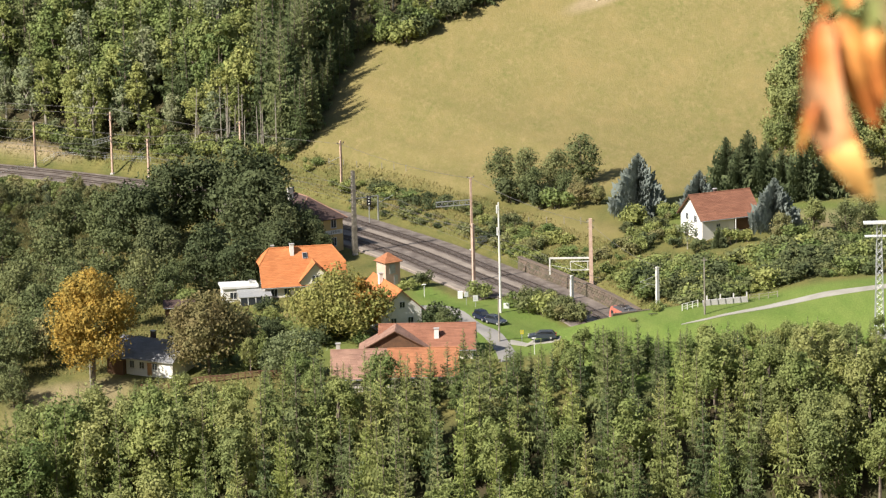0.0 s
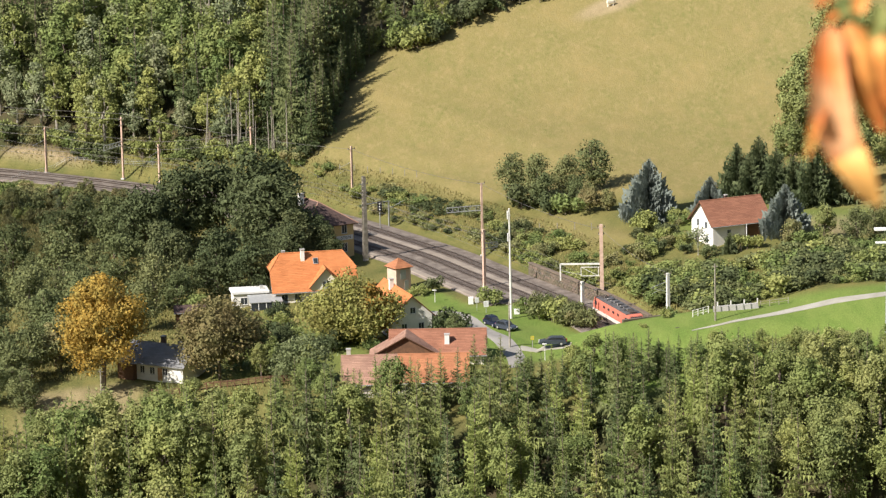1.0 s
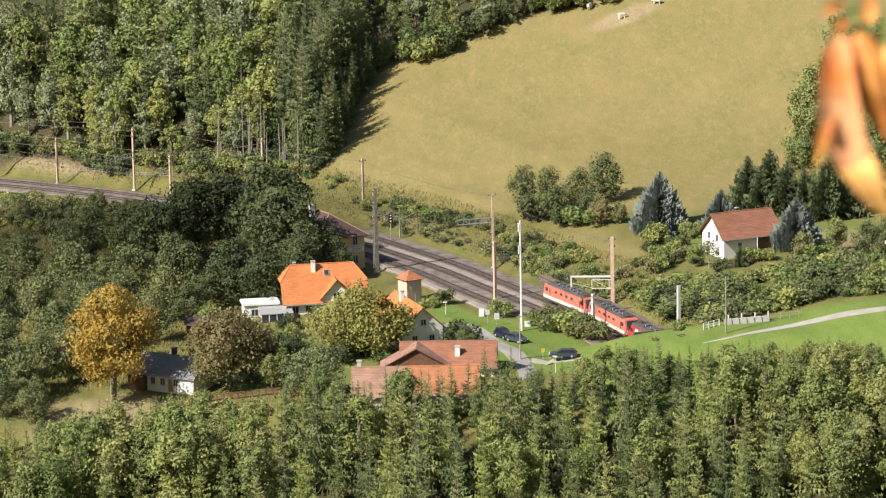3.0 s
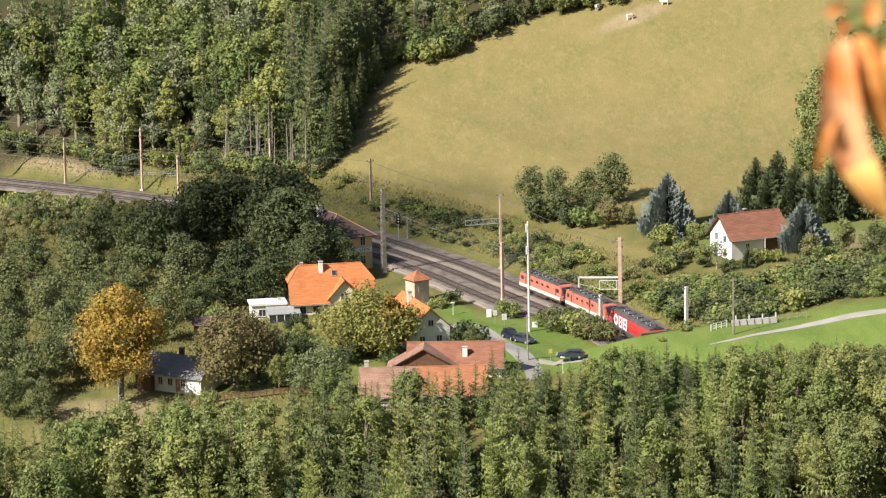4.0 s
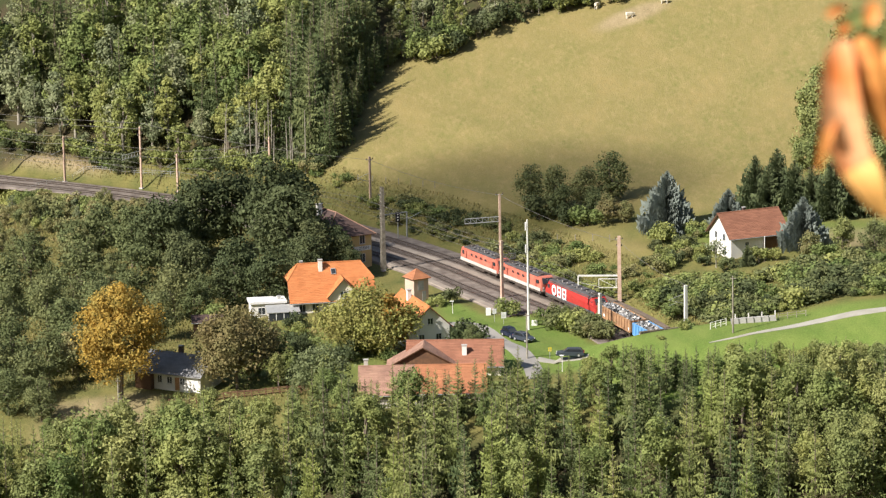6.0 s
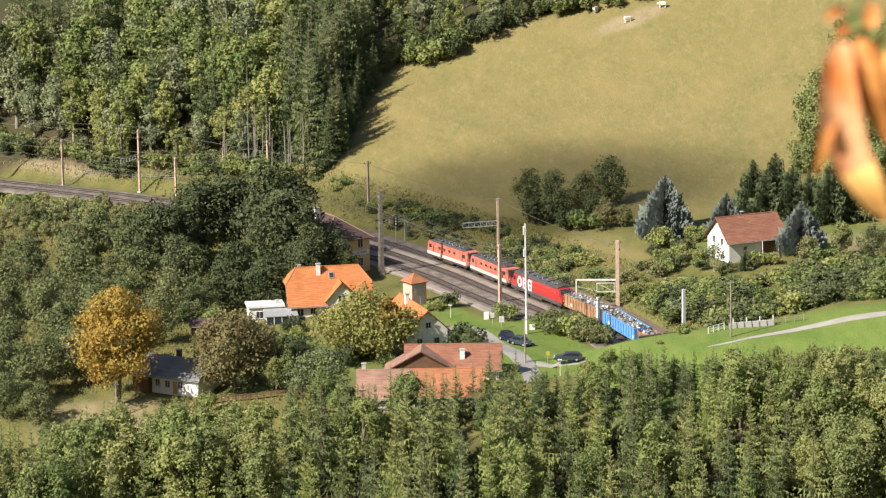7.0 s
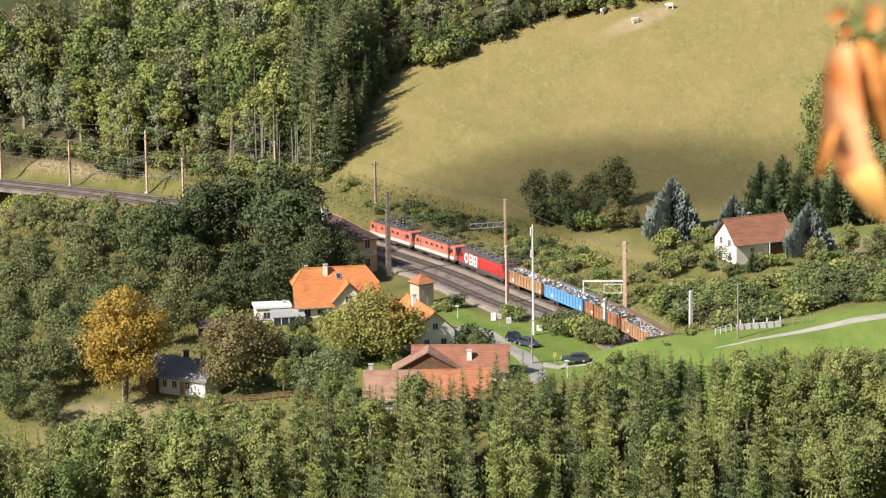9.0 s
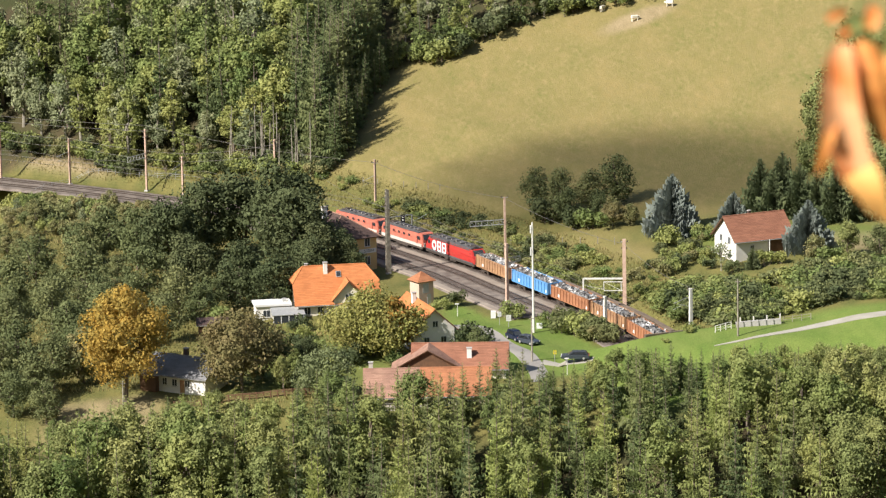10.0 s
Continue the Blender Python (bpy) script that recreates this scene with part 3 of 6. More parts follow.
def conifer(seed, mat, height=16.0, width=5.0, whorls=24, per=10, low=0.08, droop=0.35, name="spruce_tree", bark=BARK, jag=1.0):
    """A conifer: straight trunk and irregular drooping boughs with upturned ends, hung with toothed sprays."""
    rng = np.random.default_rng(seed)
    tree = holder(name)
    verts, faces = [], []
    lean = rng.normal(size=2) * 0.012 * height
    lobe, turn = rng.uniform(0, 6.28), rng.uniform(2.0, 5.0)
    for w in range(whorls):
        count = max(5, int(per * (1 - 0.45 * w / whorls)))
        start = rng.uniform(0, 6.28)
        for b in range(count):
            k = min(0.99, max(0.0, (w + rng.uniform(-0.75, 0.75)) / whorls))
            z0 = height * (low + (1 - low) * k)
            ang = start + 6.283 * b / count + rng.normal() * 0.3
            if rng.random() < 0.12:
                continue
            reach = width / 2 * (1 - k) ** 0.95 * (0.55 + 0.45 * min(1, k * 9 + 0.4)) + 0.14
            reach *= 0.92 + 0.2 * jag * jag * math.sin(2 * ang + lobe + turn * k * 6)
            ln = reach * rng.uniform(0.5, 1.25)
            d, e = np.array([math.cos(ang), math.sin(ang), 0]), np.array([-math.sin(ang), math.cos(ang), rng.normal() * 0.35])
            sag = droop * rng.uniform(0.4, 1.6) * (1 - 0.9 * k)
            lift = 0.45 * k + rng.normal() * 0.08
            teeth = 4
            foot = np.array([lean[0] * k, lean[1] * k, z0])
            prev = None
            for s in range(teeth + 1):
                q = s / teeth
                c = foot + d * ln * q + np.array([0, 0, ln * (lift * q - sag * q * q + 0.22 * q ** 3)])
                half = ln * 0.30 * (1 - q) ** 0.6 * rng.uniform(0.5, 1.4) * jag + 0.04
                if prev is not None:
                    p, hw = prev
                    i = len(verts)
                    fall = np.array([0, 0, -0.20 * ln - 0.08])
                    m = p * 0.45 + c * 0.55
                    verts += [p, m, c, p + d * ln * 0.22 + e * hw + fall * rng.uniform(0.1, 1.3), p + d * ln * 0.22 - e * hw + fall * rng.uniform(0.1, 1.3), m + e * hw * rng.normal() * 0.4 + fall * rng.uniform(0.9, 1.9)]
                    faces += [(i, i + 3, i + 1), (i, i + 1, i + 4), (i + 1, i + 2, i + 5)]
                prev = (c, half)
    part("trunk", rod(bmesh.new(), (0, 0, -0.6), (lean[0], lean[1], height * 0.97), height * 0.016, 0.02, 7), bark, tree)
    mesh_part("crown", verts, faces, mat, tree)
    return tree


def bush(seed, mat, height=3.0, width=4.0, leaves=600, size=0.32, name="bush"):
    leaves, size = int(leaves * 1.45), size * 0.9
    rng = np.random.default_rng(seed)
    thing = holder(name)
    lumps = 9
    centres = np.stack([rng.uniform(-0.34, 0.34, lumps) * width, rng.uniform(-0.34, 0.34, lumps) * width, rng.uniform(0.25, 0.72, lumps) * height], 1)
    radii = rng.uniform(0.18, 0.32, lumps) * height
    pick = rng.integers(0, lumps, leaves)
    way = rng.normal(size=(leaves, 3))
    way[:, 2] += 0.2
    way /= np.linalg.norm(way, axis=1)[:, None]
    pts = centres[pick] + way * rng.uniform(0.4, 1.15, (leaves, 1)) * radii[pick][:, None] * np.array([1.25, 1.25, 1])
    pts[:, 2] = np.maximum(pts[:, 2], 0.0)
    bm = bmesh.new()
    for c in centres[:5]:
        rod(bm, (c[0] * 0.2, c[1] * 0.2, -0.3), tuple(c), 0.05, 0.02, 5)
    part("stem", bm, BARK, thing)
    quads_mesh("foliage", pts, way + rng.normal(size=(leaves, 3)) * 0.5, size, rng, mat, thing)
    return thing


class Stock:
    """Variants of one kind of plant, each built once at its first planting and then copied."""
    def __init__(self, build, seeds, label, category="tree", group="", **kw):
        self.build, self.kw, self.label, self.category, self.group = build, kw, label, category, group
        self.made = {}
        self.seeds, self.height = list(seeds), kw["height"]

    def plant(self, x, y, h, pick=None, wide=1.0, sink=0.0, label=""):
        seed = self.seeds[pick % len(self.seeds)] if pick is not None else random.choice(self.seeds)
        k = h / self.height
        z = gz(x, y) + float(roughness(np.array([x]), np.array([y]))[0]) - sink
        m = Matrix.LocRotScale((x, y, z), Euler((0, 0, random.uniform(0, 6.28))), (k * wide, k * wide, k))
        if seed not in self.made:
            ob = self.build(seed, **self.kw)
            tagged(ob, self.label, self.category, self.group)
            self.made[seed] = ob
            ob.matrix_basis = m
        else:
            src = self.made[seed]
            keep = src.matrix_basis.copy()
            src.matrix_basis = Matrix.Identity(4)
            ob = copy_thing(src, m)
            src.matrix_basis = keep
        if label:
            tagged(ob, label)
        return ob


spruces = Stock(conifer, range(1, 7), "tall dark green spruce with drooping boughs in the wood", group="forest spruces", mat=SPRUCE, name="tall_spruce", height=20.0, width=7.0, whorls=29, per=10)
wood_broad = Stock(broadleaf, range(11, 16), "green broad-leaved tree with uneven crown in the wood", group="forest broad-leaved trees", mat=LEAF, name="beech_tree", height=16.0, width=9.0, leaves=1900, size=0.52, low=0.06)
wood_pale = Stock(broadleaf, range(16, 20), "tall slim yellow-green tree with pale trunk at the wood's edge", group="forest broad-leaved trees", mat=LIME, name="birch_tree", height=18.0, width=7.0, leaves=1900, size=0.46, low=0.14, bark=PALE_BARK, lumps=30)
wood_grey = Stock(broadleaf, range(20, 24), "grey-green broad-leaved tree in the wood", group="forest broad-leaved trees", mat=GREY, name="ash_tree", height=16.0, width=8.0, leaves=2000, size=0.46, low=0.10, bark=PALE_BARK, lumps=28)
front_spruce = Stock(conifer, range(31, 38), "slim young spruce with olive-green boughs on the slope", group="spruces on the near slope", mat=YOUNG, name="young_spruce", height=14.0, width=5.4, whorls=25, per=10)
front_dark = Stock(conifer, range(38, 43), "slim dark green spruce on the near slope", group="spruces on the near slope", mat=SPRUCE, name="young_spruce", height=14.0, width=5.2, whorls=25, per=10)
front_larch = Stock(conifer, range(121, 125), "feathery pale green larch on the near slope", group="larches on the near slope", mat=LARCH, name="larch_tree", height=13.0, width=5.0, whorls=30, per=11, droop=0.15, jag=0.7)
front_broad = Stock(broadleaf, range(43, 48), "green broad-leaved tree on the near slope", group="broad-leaved trees on the near slope", mat=LEAF, height=12.0, width=6.4, leaves=2900, size=0.29, lumps=30)
front_lime = Stock(broadleaf, range(48, 51), "yellow-green broad-leaved tree on the near slope", group="broad-leaved trees on the near slope", mat=LINDEN, height=12.0, width=6.0, leaves=2900, size=0.28, lumps=30)
dark_trees = Stock(broadleaf, range(51, 56), "large dark green broad-leaved tree beside the station", group="dark trees by the station", mat=DARK, height=16.0, width=12.5, leaves=5200, size=0.48, low=0.0, lumps=46)
grey_trees = Stock(broadleaf, range(56, 60), "grey-green tree on the overgrown slope", group="trees on the slope", mat=SLOPE, height=13.0, width=10.5, leaves=2500, size=0.42, low=0.0, lumps=44)
edge_trees = Stock(broadleaf, range(91, 95), "yellow-green broad-leaved tree at the meadow's side", group="trees at the meadow's side", mat=LINDEN, name="linden_tree", height=14.0, width=9.5, leaves=3800, size=0.46, low=0.02, lumps=34)
slope_olive = Stock(broadleaf, range(95, 98), "olive-brown autumn tree on the overgrown slope", group="trees on the slope", mat=OLIVE, height=10.0, width=8.0, leaves=3000, size=0.38, low=0.0, lumps=34)
blue_spruces = Stock(conifer, range(61, 64), "blue-grey spruce with dense layered boughs", group="blue spruces", mat=BLUE, height=11.0, width=11.6, whorls=50, per=32, low=0.02, droop=0.16, jag=0.62)
garden_dark = Stock(conifer, range(64, 67), "dense dark green spruce behind the house", group="garden spruces", mat=FIR, height=11.0, width=10.0, whorls=38, per=20, low=0.03, jag=0.8)
bushes = Stock(bush, range(71, 77), "leafy green bush on rough grass", "bush", "bushes", mat=LEAF, height=3.0, width=4.4)
dark_bushes = Stock(bush, range(77, 82), "dense dark green bush on rough grass", "bush", "bushes", mat=DARK, name="thicket", height=3.0, width=4.4)
dry_bushes = Stock(bush, range(82, 86), "olive-brown autumn bush on rough grass", "bush", "bushes", mat=OLIVE, name="shrub", height=3.0, width=4.4)
slope_bushes = Stock(bush, range(111, 115), "mid-green leafy bush in the hedge", "bush", "bushes", mat=SLOPE, name="shrub", height=3.0, width=4.2)
lime_bushes = Stock(bush, range(86, 89), "bright yellow-green bush on rough grass", "bush", "bushes", mat=LIME, name="shrub", height=3.0, width=4.0)


def woods():
    rng = random.Random(5)
    # the wood behind the railway, its edge climbing beside the meadow
    y = 855.0
    while y < 926:
        x = -118.0
        while x < 150:
            px_, py_ = x + rng.uniform(-1.8, 1.8), y + rng.uniform(-1.8, 1.8)
            x += 5.2
            edge, top = float(wood_edge(py_)), float(wood_foot(px_))
            lower = 855 + max(0, -px_ - 21) * 0.61 + 5 * float(smooth(-68, -78, px_))
            if px_ < edge and py_ > lower:
                inner = edge - px_
                if inner < 6 and py_ > 865:
                    kind, h = spruces, rng.uniform(8, 12)
                elif inner < 17 and px_ > -42:
                    kind, h = spruces, rng.uniform(21, 27) if inner > 5 else rng.uniform(15, 18)
                elif py_ < lower + 9:
                    kind, h = rng.choice([(wood_pale, 15), (wood_grey, 13), (wood_broad, 12), (spruces, 16), (wood_grey, 16)])
                    h *= rng.uniform(0.8, 1.2)
                else:
                    kind, h = rng.choice([(wood_broad, 17), (spruces, 22), (spruces, 19), (wood_grey, 17), (wood_pale, 18), (wood_broad, 18), (spruces, 20)])
                    h *= rng.uniform(0.85, 1.2)
                kind.plant(px_, py_, h)
            elif py_ > top and px_ >= edge and px_ < 62 and py_ < top + 26:
                kind, h = rng.choice([(wood_broad, 9), (wood_grey, 9), (spruces, 14), (wood_pale, 9)])
                kind.plant(px_, py_, h * rng.uniform(0.8, 1.2))
        y += 5.4
    for k in range(22):
        y = 864 + k * 1.6
        spruces.plant(float(wood_edge(y)) - 6.5 - (k * 3 % 4) * 0.8, y, rng.uniform(20, 24))
    for k in range(26):
        y = 857 + k * 1.6
        spruces.plant(float(wood_edge(y)) - 0.8 - (k * 5 % 3) * 1.1, y, rng.uniform(7.5, 11) if y > 865 else rng.uniform(14, 18))
    # undergrowth along the wood's foot and along the meadow's top
    for k in range(60):
        x = rng.uniform(-9, 64)
        rng.choice([bushes, dark_bushes, wood_grey, wood_broad]).plant(x, float(wood_foot(x)) + rng.uniform(-1.0, 5.0), rng.uniform(2.2, 6.0))
    for k in range(95):
        x = rng.uniform(-108, -24)
        y = 855 + max(0, -x - 21) * 0.61 + (rng.uniform(3.0, 6.5) if x < -72 else rng.uniform(-4.5, 2.5))
        rng.choice([bushes, dark_bushes, wood_grey, dry_bushes, bushes]).plant(x, y, rng.uniform(2.0, 4.6))
    # the wood on the near slope, low where it meets the gardens
    y = 637.0
    while y < 692:
        x = -80.0
        while x < 88:
            px_, py_ = x + rng.uniform(-1.5, 1.5), y + rng.uniform(-1.5, 1.5)
            x += 4.6
            rim = 0.2330 - 0.0042 * float(smooth(18, 34, px_)) + 0.0045 * float(smooth(-18, -30, px_)) + 0.005 * float(smooth(-50, -66, px_)) + 0.0015 * math.sin(px_ * 0.35)
            room = 162 - py_ * rim - gz(px_, py_)
            left = px_ < -28
            kind = rng.choice([front_lime, front_lime, front_broad, front_spruce] if px_ > 58 else [front_broad, front_lime, front_spruce, front_larch, front_spruce] if left else [front_spruce, front_spruce, front_dark, front_dark, front_dark, front_larch, front_broad, front_spruce])
            h = rng.uniform(11, 17.5)
            if room < 4 or (py_ > 676 and -17 < px_ < 10) or (py_ > 681 and px_ > -24) or (py_ > 683 and -64 < px_ < -52):
                continue
            h = min(h, room * rng.uniform(0.84, 1.0)) if py_ < 658 else min(19, room * rng.uniform(0.74 if py_ < 666 else 0.86, 1.02))
            kind.plant(px_, py_, h, wide=min(1.2, max(1.0, 10 / h)))
        y += 4.8


    # its close upper rim below the lawn
    for k in range(36):
        px_, py_ = 16 + k * 1.75, 674 + (k * 5 % 4) * 1.3
        room = 162 - py_ * (0.2315 - 0.0042 * float(smooth(18, 34, px_))) - gz(px_, py_)
        if room > 4:
            kind = rng.choice([front_spruce, front_dark, front_broad, front_larch] if px_ < 56 else [front_lime, front_broad, front_spruce])
            kind.plant(px_, py_, room * rng.uniform(0.78, 1.04))


woods()


def hamlet_trees():
    for k, (x, y, h) in enumerate([(-23.0, 767.0, 12.5), (-38.2, 797.4, 19), (-29.6, 785.4, 20.5), (-27.8, 773.0, 18.5), (-25.0, 763.5, 12), (-18.0, 768.5, 8.6), (-20.3, 772.2, 11.6), (-16.6, 768.0, 6.6), (-45.1, 794.0, 17.5), (-51.7, 786.3, 16.5), (-37.4, 757.0, 13.5), (-31.0, 752.0, 12.5), (-47.2, 763.0, 13)]):
        dark_trees.plant(x, y, h, k)
    for k, (x, y, h) in enumerate([(-58.6, 792.2, 13), (-65.7, 799.7, 12), (-55.7, 763.5, 12.5), (-66.4, 767.2, 12.5), (-77.4, 783.9, 11), (-79.6, 761.4, 12), (-70.9, 745.9, 12), (-62.0, 748.0, 11),
                                   (-74.3, 716.4, 11), (-67.3, 706.2, 10.5), (-73.3, 694.7, 9), (-66.0, 730.0, 11), (-78.0, 735.0, 12)]):
        grey_trees.plant(x, y, h, k)
    gold = broadleaf(101, GOLD, 20.5, 16.5, 14000, 0.38, 0.14, name="golden_tree", lumps=50)
    tagged(gold, "large broad-leaved tree in golden autumn leaf", "tree").matrix_basis = pose(-54.4, 697.2, gz(-54.4, 697.2))
    brown = broadleaf(102, RUSSET, 14.5, 18.0, 8500, 0.42, 0.02, name="broadleaf_tree", lumps=30)
    tagged(brown, "olive-brown autumn tree beside a small white house", "tree").matrix_basis = pose(-34.6, 698.1, gz(-34.6, 698.1))
    walnut = broadleaf(103, WALNUT, 12.0, 19.0, 9000, 0.42, 0.02, name="broadleaf_tree", lumps=30)
    tagged(walnut, "spreading green garden tree turning brown", "tree").matrix_basis = pose(-12.4, 713.0, gz(-12.4, 713.0))
    rusty = broadleaf(104, RUST, 11.0, 8.0, 2600, 0.42, 0.02, name="broadleaf_tree")
    tagged(rusty, "rusty autumn tree beside an orange roof", "tree").matrix_basis = pose(-8.4, 713.0, gz(-8.4, 713.0))
    for x, y, h, stock in [(-19.1, 687.0, 9, front_broad), (-25.5, 697.1, 7, front_broad), (-27.5, 693.1, 7, front_lime), (5.3, 714.7, 4.5, dark_bushes), (2.0, 744.6, 3, dark_bushes),
                           (-0.5, 743.0, 2.4, bushes), (12.0, 735.3, 3.4, bushes), (20.3, 727.6, 4.4, grey_trees), (24.2, 723.4, 4.8, grey_trees), (26.6, 719.8, 4.4, grey_trees), (22.3, 725.0, 4.6, grey_trees), (28.2, 717.6, 3.6, slope_bushes), (25.6, 719.8, 4.3, slope_bushes), (23.0, 721.8, 4.7, bushes), (21.0, 724.0, 4.2, slope_bushes), (26.8, 718.0, 3.4, dry_bushes), (5.6, 709.5, 5.0, grey_trees), (25.6, 721.5, 4.2, slope_olive), (18.6, 728.5, 3.2, bushes), (27.6, 717.0, 3.6, grey_trees),
                           (-40.9, 743.9, 4.5, lime_bushes), (-38.0, 728.0, 3, bushes), (-34.0, 730.0, 3.4, dark_bushes), (-26.0, 735.0, 3.2, dark_bushes), (-30.0, 722.0, 3.4, bushes),
                           (-22.0, 716.0, 3.6, bushes), (-28.5, 713.0, 3.2, dark_bushes), (-19.0, 708.0, 3.0, dark_bushes), (-23.0, 703.0, 3.0, bushes), (-9.0, 708.0, 2.5, bushes), (-97.0, 868.0, 4.5, lime_bushes), (-89.5, 868.0, 4.6, lime_bushes)]:
        stock.plant(x, y, h)
    willow = broadleaf(105, WILLOW, 9.5, 11.0, 3600, 0.36, 0.0, name="willow_tree", lumps=40)
    tagged(willow, "pale green weeping willow beside the low house", "tree").matrix_basis = pose(-19.6, 687.5, gz(-19.6, 687.5))
    for k, (x, h) in enumerate([(-13.5, 9.4), (-10.5, 7.4), (-8.0, 9.6), (-5.4, 8.2), (-2.0, 9.2), (0.8, 7.6), (2.9, 10.2), (5.6, 9.8), (8.4, 11.2), (10.6, 12.0), (12.8, 11.4), (-16.0, 9.0)]):
        (front_dark if k % 2 else front_spruce).plant(x, 675.0 + (k * 7 % 3), h)
    yard = random.Random(21)
    for k in range(46):
        x, y = yard.uniform(-38, -14), yard.uniform(691, 738)
        if (x < -33 and y < 712) or (y > 730 and x > -30):
            continue
        yard.choice([bushes, dark_bushes, dry_bushes, lime_bushes, dark_bushes]).plant(x, y, yard.uniform(1.8, 3.8))
    for x, y, h in ((-27.5, 702.0, 6.5), (-24.0, 709.0, 6.0), (-30.0, 716.0, 6.0), (-33.0, 724.0, 5.5), (-21.5, 698.5, 5.0)):
        dark_trees.plant(x, y, h)
    for x, y, h in ((-70.0, 700.0, 10), (-76.5, 704.0, 11), (-67.5, 692.0, 8), (-61.0, 742.0, 11), (-58.0, 728.0, 10), (-64.0, 716.0, 10), (-50.0, 735.0, 10), (-48.0, 748.0, 11), (-53.0, 722.0, 7)):
        grey_trees.plant(x, y, h)
    # beyond the tracks
    for x, y, h, stock in [(18.1, 810.3, 9, grey_trees), (22.9, 804.8, 9.5, grey_trees), (28.3, 803.1, 9, grey_trees), (33.7, 805.0, 11, grey_trees), (24.0, 799.0, 7.5, grey_trees), (32.6, 790.5, 6, slope_olive),
                           (28.8, 790.5, 5, bushes), (30.5, 796.0, 7, grey_trees), (20.0, 801.0, 6, dark_bushes), (25.5, 794.5, 4.5, dark_bushes), (36.0, 790.0, 4.5, slope_olive), (43.2, 780.9, 11.5, blue_spruces), (41.9, 772.4, 4.2, lime_bushes), (52.0, 748.5, 2.6, slope_bushes), (58.6, 749.2, 3.2, bushes), (61.2, 749.6, 2.4, lime_bushes), (54.4, 775.5, 8, blue_spruces), (66.9, 756.2, 9.6, blue_spruces),
                           (60.8, 790.7, 10.5, garden_dark), (64.9, 789.1, 12, garden_dark), (67.9, 785.5, 10.5, garden_dark), (63.0, 786.5, 9.5, garden_dark), (74.4, 781.4, 11, garden_dark), (79.5, 783.0, 10, garden_dark), (71.0, 784.0, 9, garden_dark), (56.1, 748.8, 4, garden_dark),
                           (67.2, 746.0, 6, slope_olive), (73.5, 750.5, 7, edge_trees), (78.5, 742.0, 8, grey_trees), (70.5, 743.0, 4, bushes), (82.5, 748.0, 8, grey_trees)]:
        stock.plant(x, y, h)
    # the wood at the meadow's side
    for x, y, h, stock in [(77.3, 835.9, 15, edge_trees), (85.1, 823.0, 15, edge_trees), (74.5, 817.6, 13, edge_trees), (78.7, 803.4, 12, edge_trees), (84.3, 794.0, 12, edge_trees), (72.5, 808.0, 10, edge_trees), (79.5, 824.0, 14, edge_trees),
                           (88.0, 842.0, 15, edge_trees), (86.0, 808.0, 13, edge_trees), (92.0, 830.0, 15, edge_trees), (76.0, 797.0, 9, edge_trees), (92.0, 800.0, 13, edge_trees), (81.0, 845.0, 14, edge_trees), (93.0, 855.0, 15, edge_trees), (86.0, 862.0, 14, edge_trees), (97.0, 815.0, 14, edge_trees)]:
        stock.plant(x, y, h)
    rng = random.Random(8)
    for k in range(150):
        s, off = rng.uniform(226, 322), rng.uniform(6.6, 18)
        p, _ = along(s, off)
        rng.choice([slope_bushes, dark_bushes, dry_bushes, bushes] if s > 268 else [bushes, lime_bushes, dry_bushes, bushes, slope_bushes]).plant(p[0], p[1], 0.8 + 2.2 * rng.random() ** 2.2, wide=rng.uniform(1.0, 1.6), sink=0.25)
    for k in range(230):
        x, y = rng.uniform(39, 86), rng.uniform(709, 744)
        if y < 711 + (x - 42) * 0.04 or float(beside(x, y)[0][0]) < 9 or (48 < x < 64 and y > 738):
            continue
        rng.choice([bushes, slope_bushes, slope_bushes, bushes, dark_bushes]).plant(x, y, rng.uniform(1.8, 4.2), wide=rng.uniform(1.0, 1.5), sink=0.4)
    for x, y, h in ((43.0, 708.5, 2.8), (41.6, 703.8, 1.6), (44.0, 711.5, 3.4), (43.0, 715.0, 3.0), (45.5, 709.0, 2.4), (37.5, 699.5, 1.0)):
        bushes.plant(x, y, h)
    for k in range(26):
        x, y = rng.uniform(37, 50), rng.uniform(752, 776)
        rng.choice([bushes, dark_bushes, dry_bushes]).plant(x, y, rng.uniform(1.5, 3.0))
    for k in range(150):
        s = rng.uniform(330, 455)
        shoulder = 8.5 if s > 352 else 13.0
        off = -shoulder - 1.0 - 28 * rng.random() ** 1.3
        p, _ = along(s, off)
        if p[0] < -90:
            continue
        rng.choice([dry_bushes, dry_bushes, wood_grey, bushes, slope_bushes] if p[0] < -62 else [bushes, dry_bushes, dark_bushes]).plant(p[0], p[1], min(rng.uniform(2.0, 5.0), 0.19 * (-off - shoulder) + 0.6))
    for k in range(95):
        x, y = rng.uniform(-90, -14), rng.uniform(700, 850)
        n = float(beside(x, y)[0][0])
        if n > -20 or (x > -58 and y < 745) or (x > -36 and y < 772) or (x > -62 and y < 722) or (-33 < x and y > 800):
            continue
        if y > 800:
            rng.choice([dry_bushes, bushes, dry_bushes]).plant(x, y, rng.uniform(2.5, 4.5))
        else:
            rng.choice([grey_trees, grey_trees, slope_olive]).plant(x, y, rng.uniform(5.5, 10.5))
    for k in range(26):
        slope_olive.plant(rng.uniform(-90, -58), rng.uniform(806, 842), rng.uniform(3.0, 5.5))
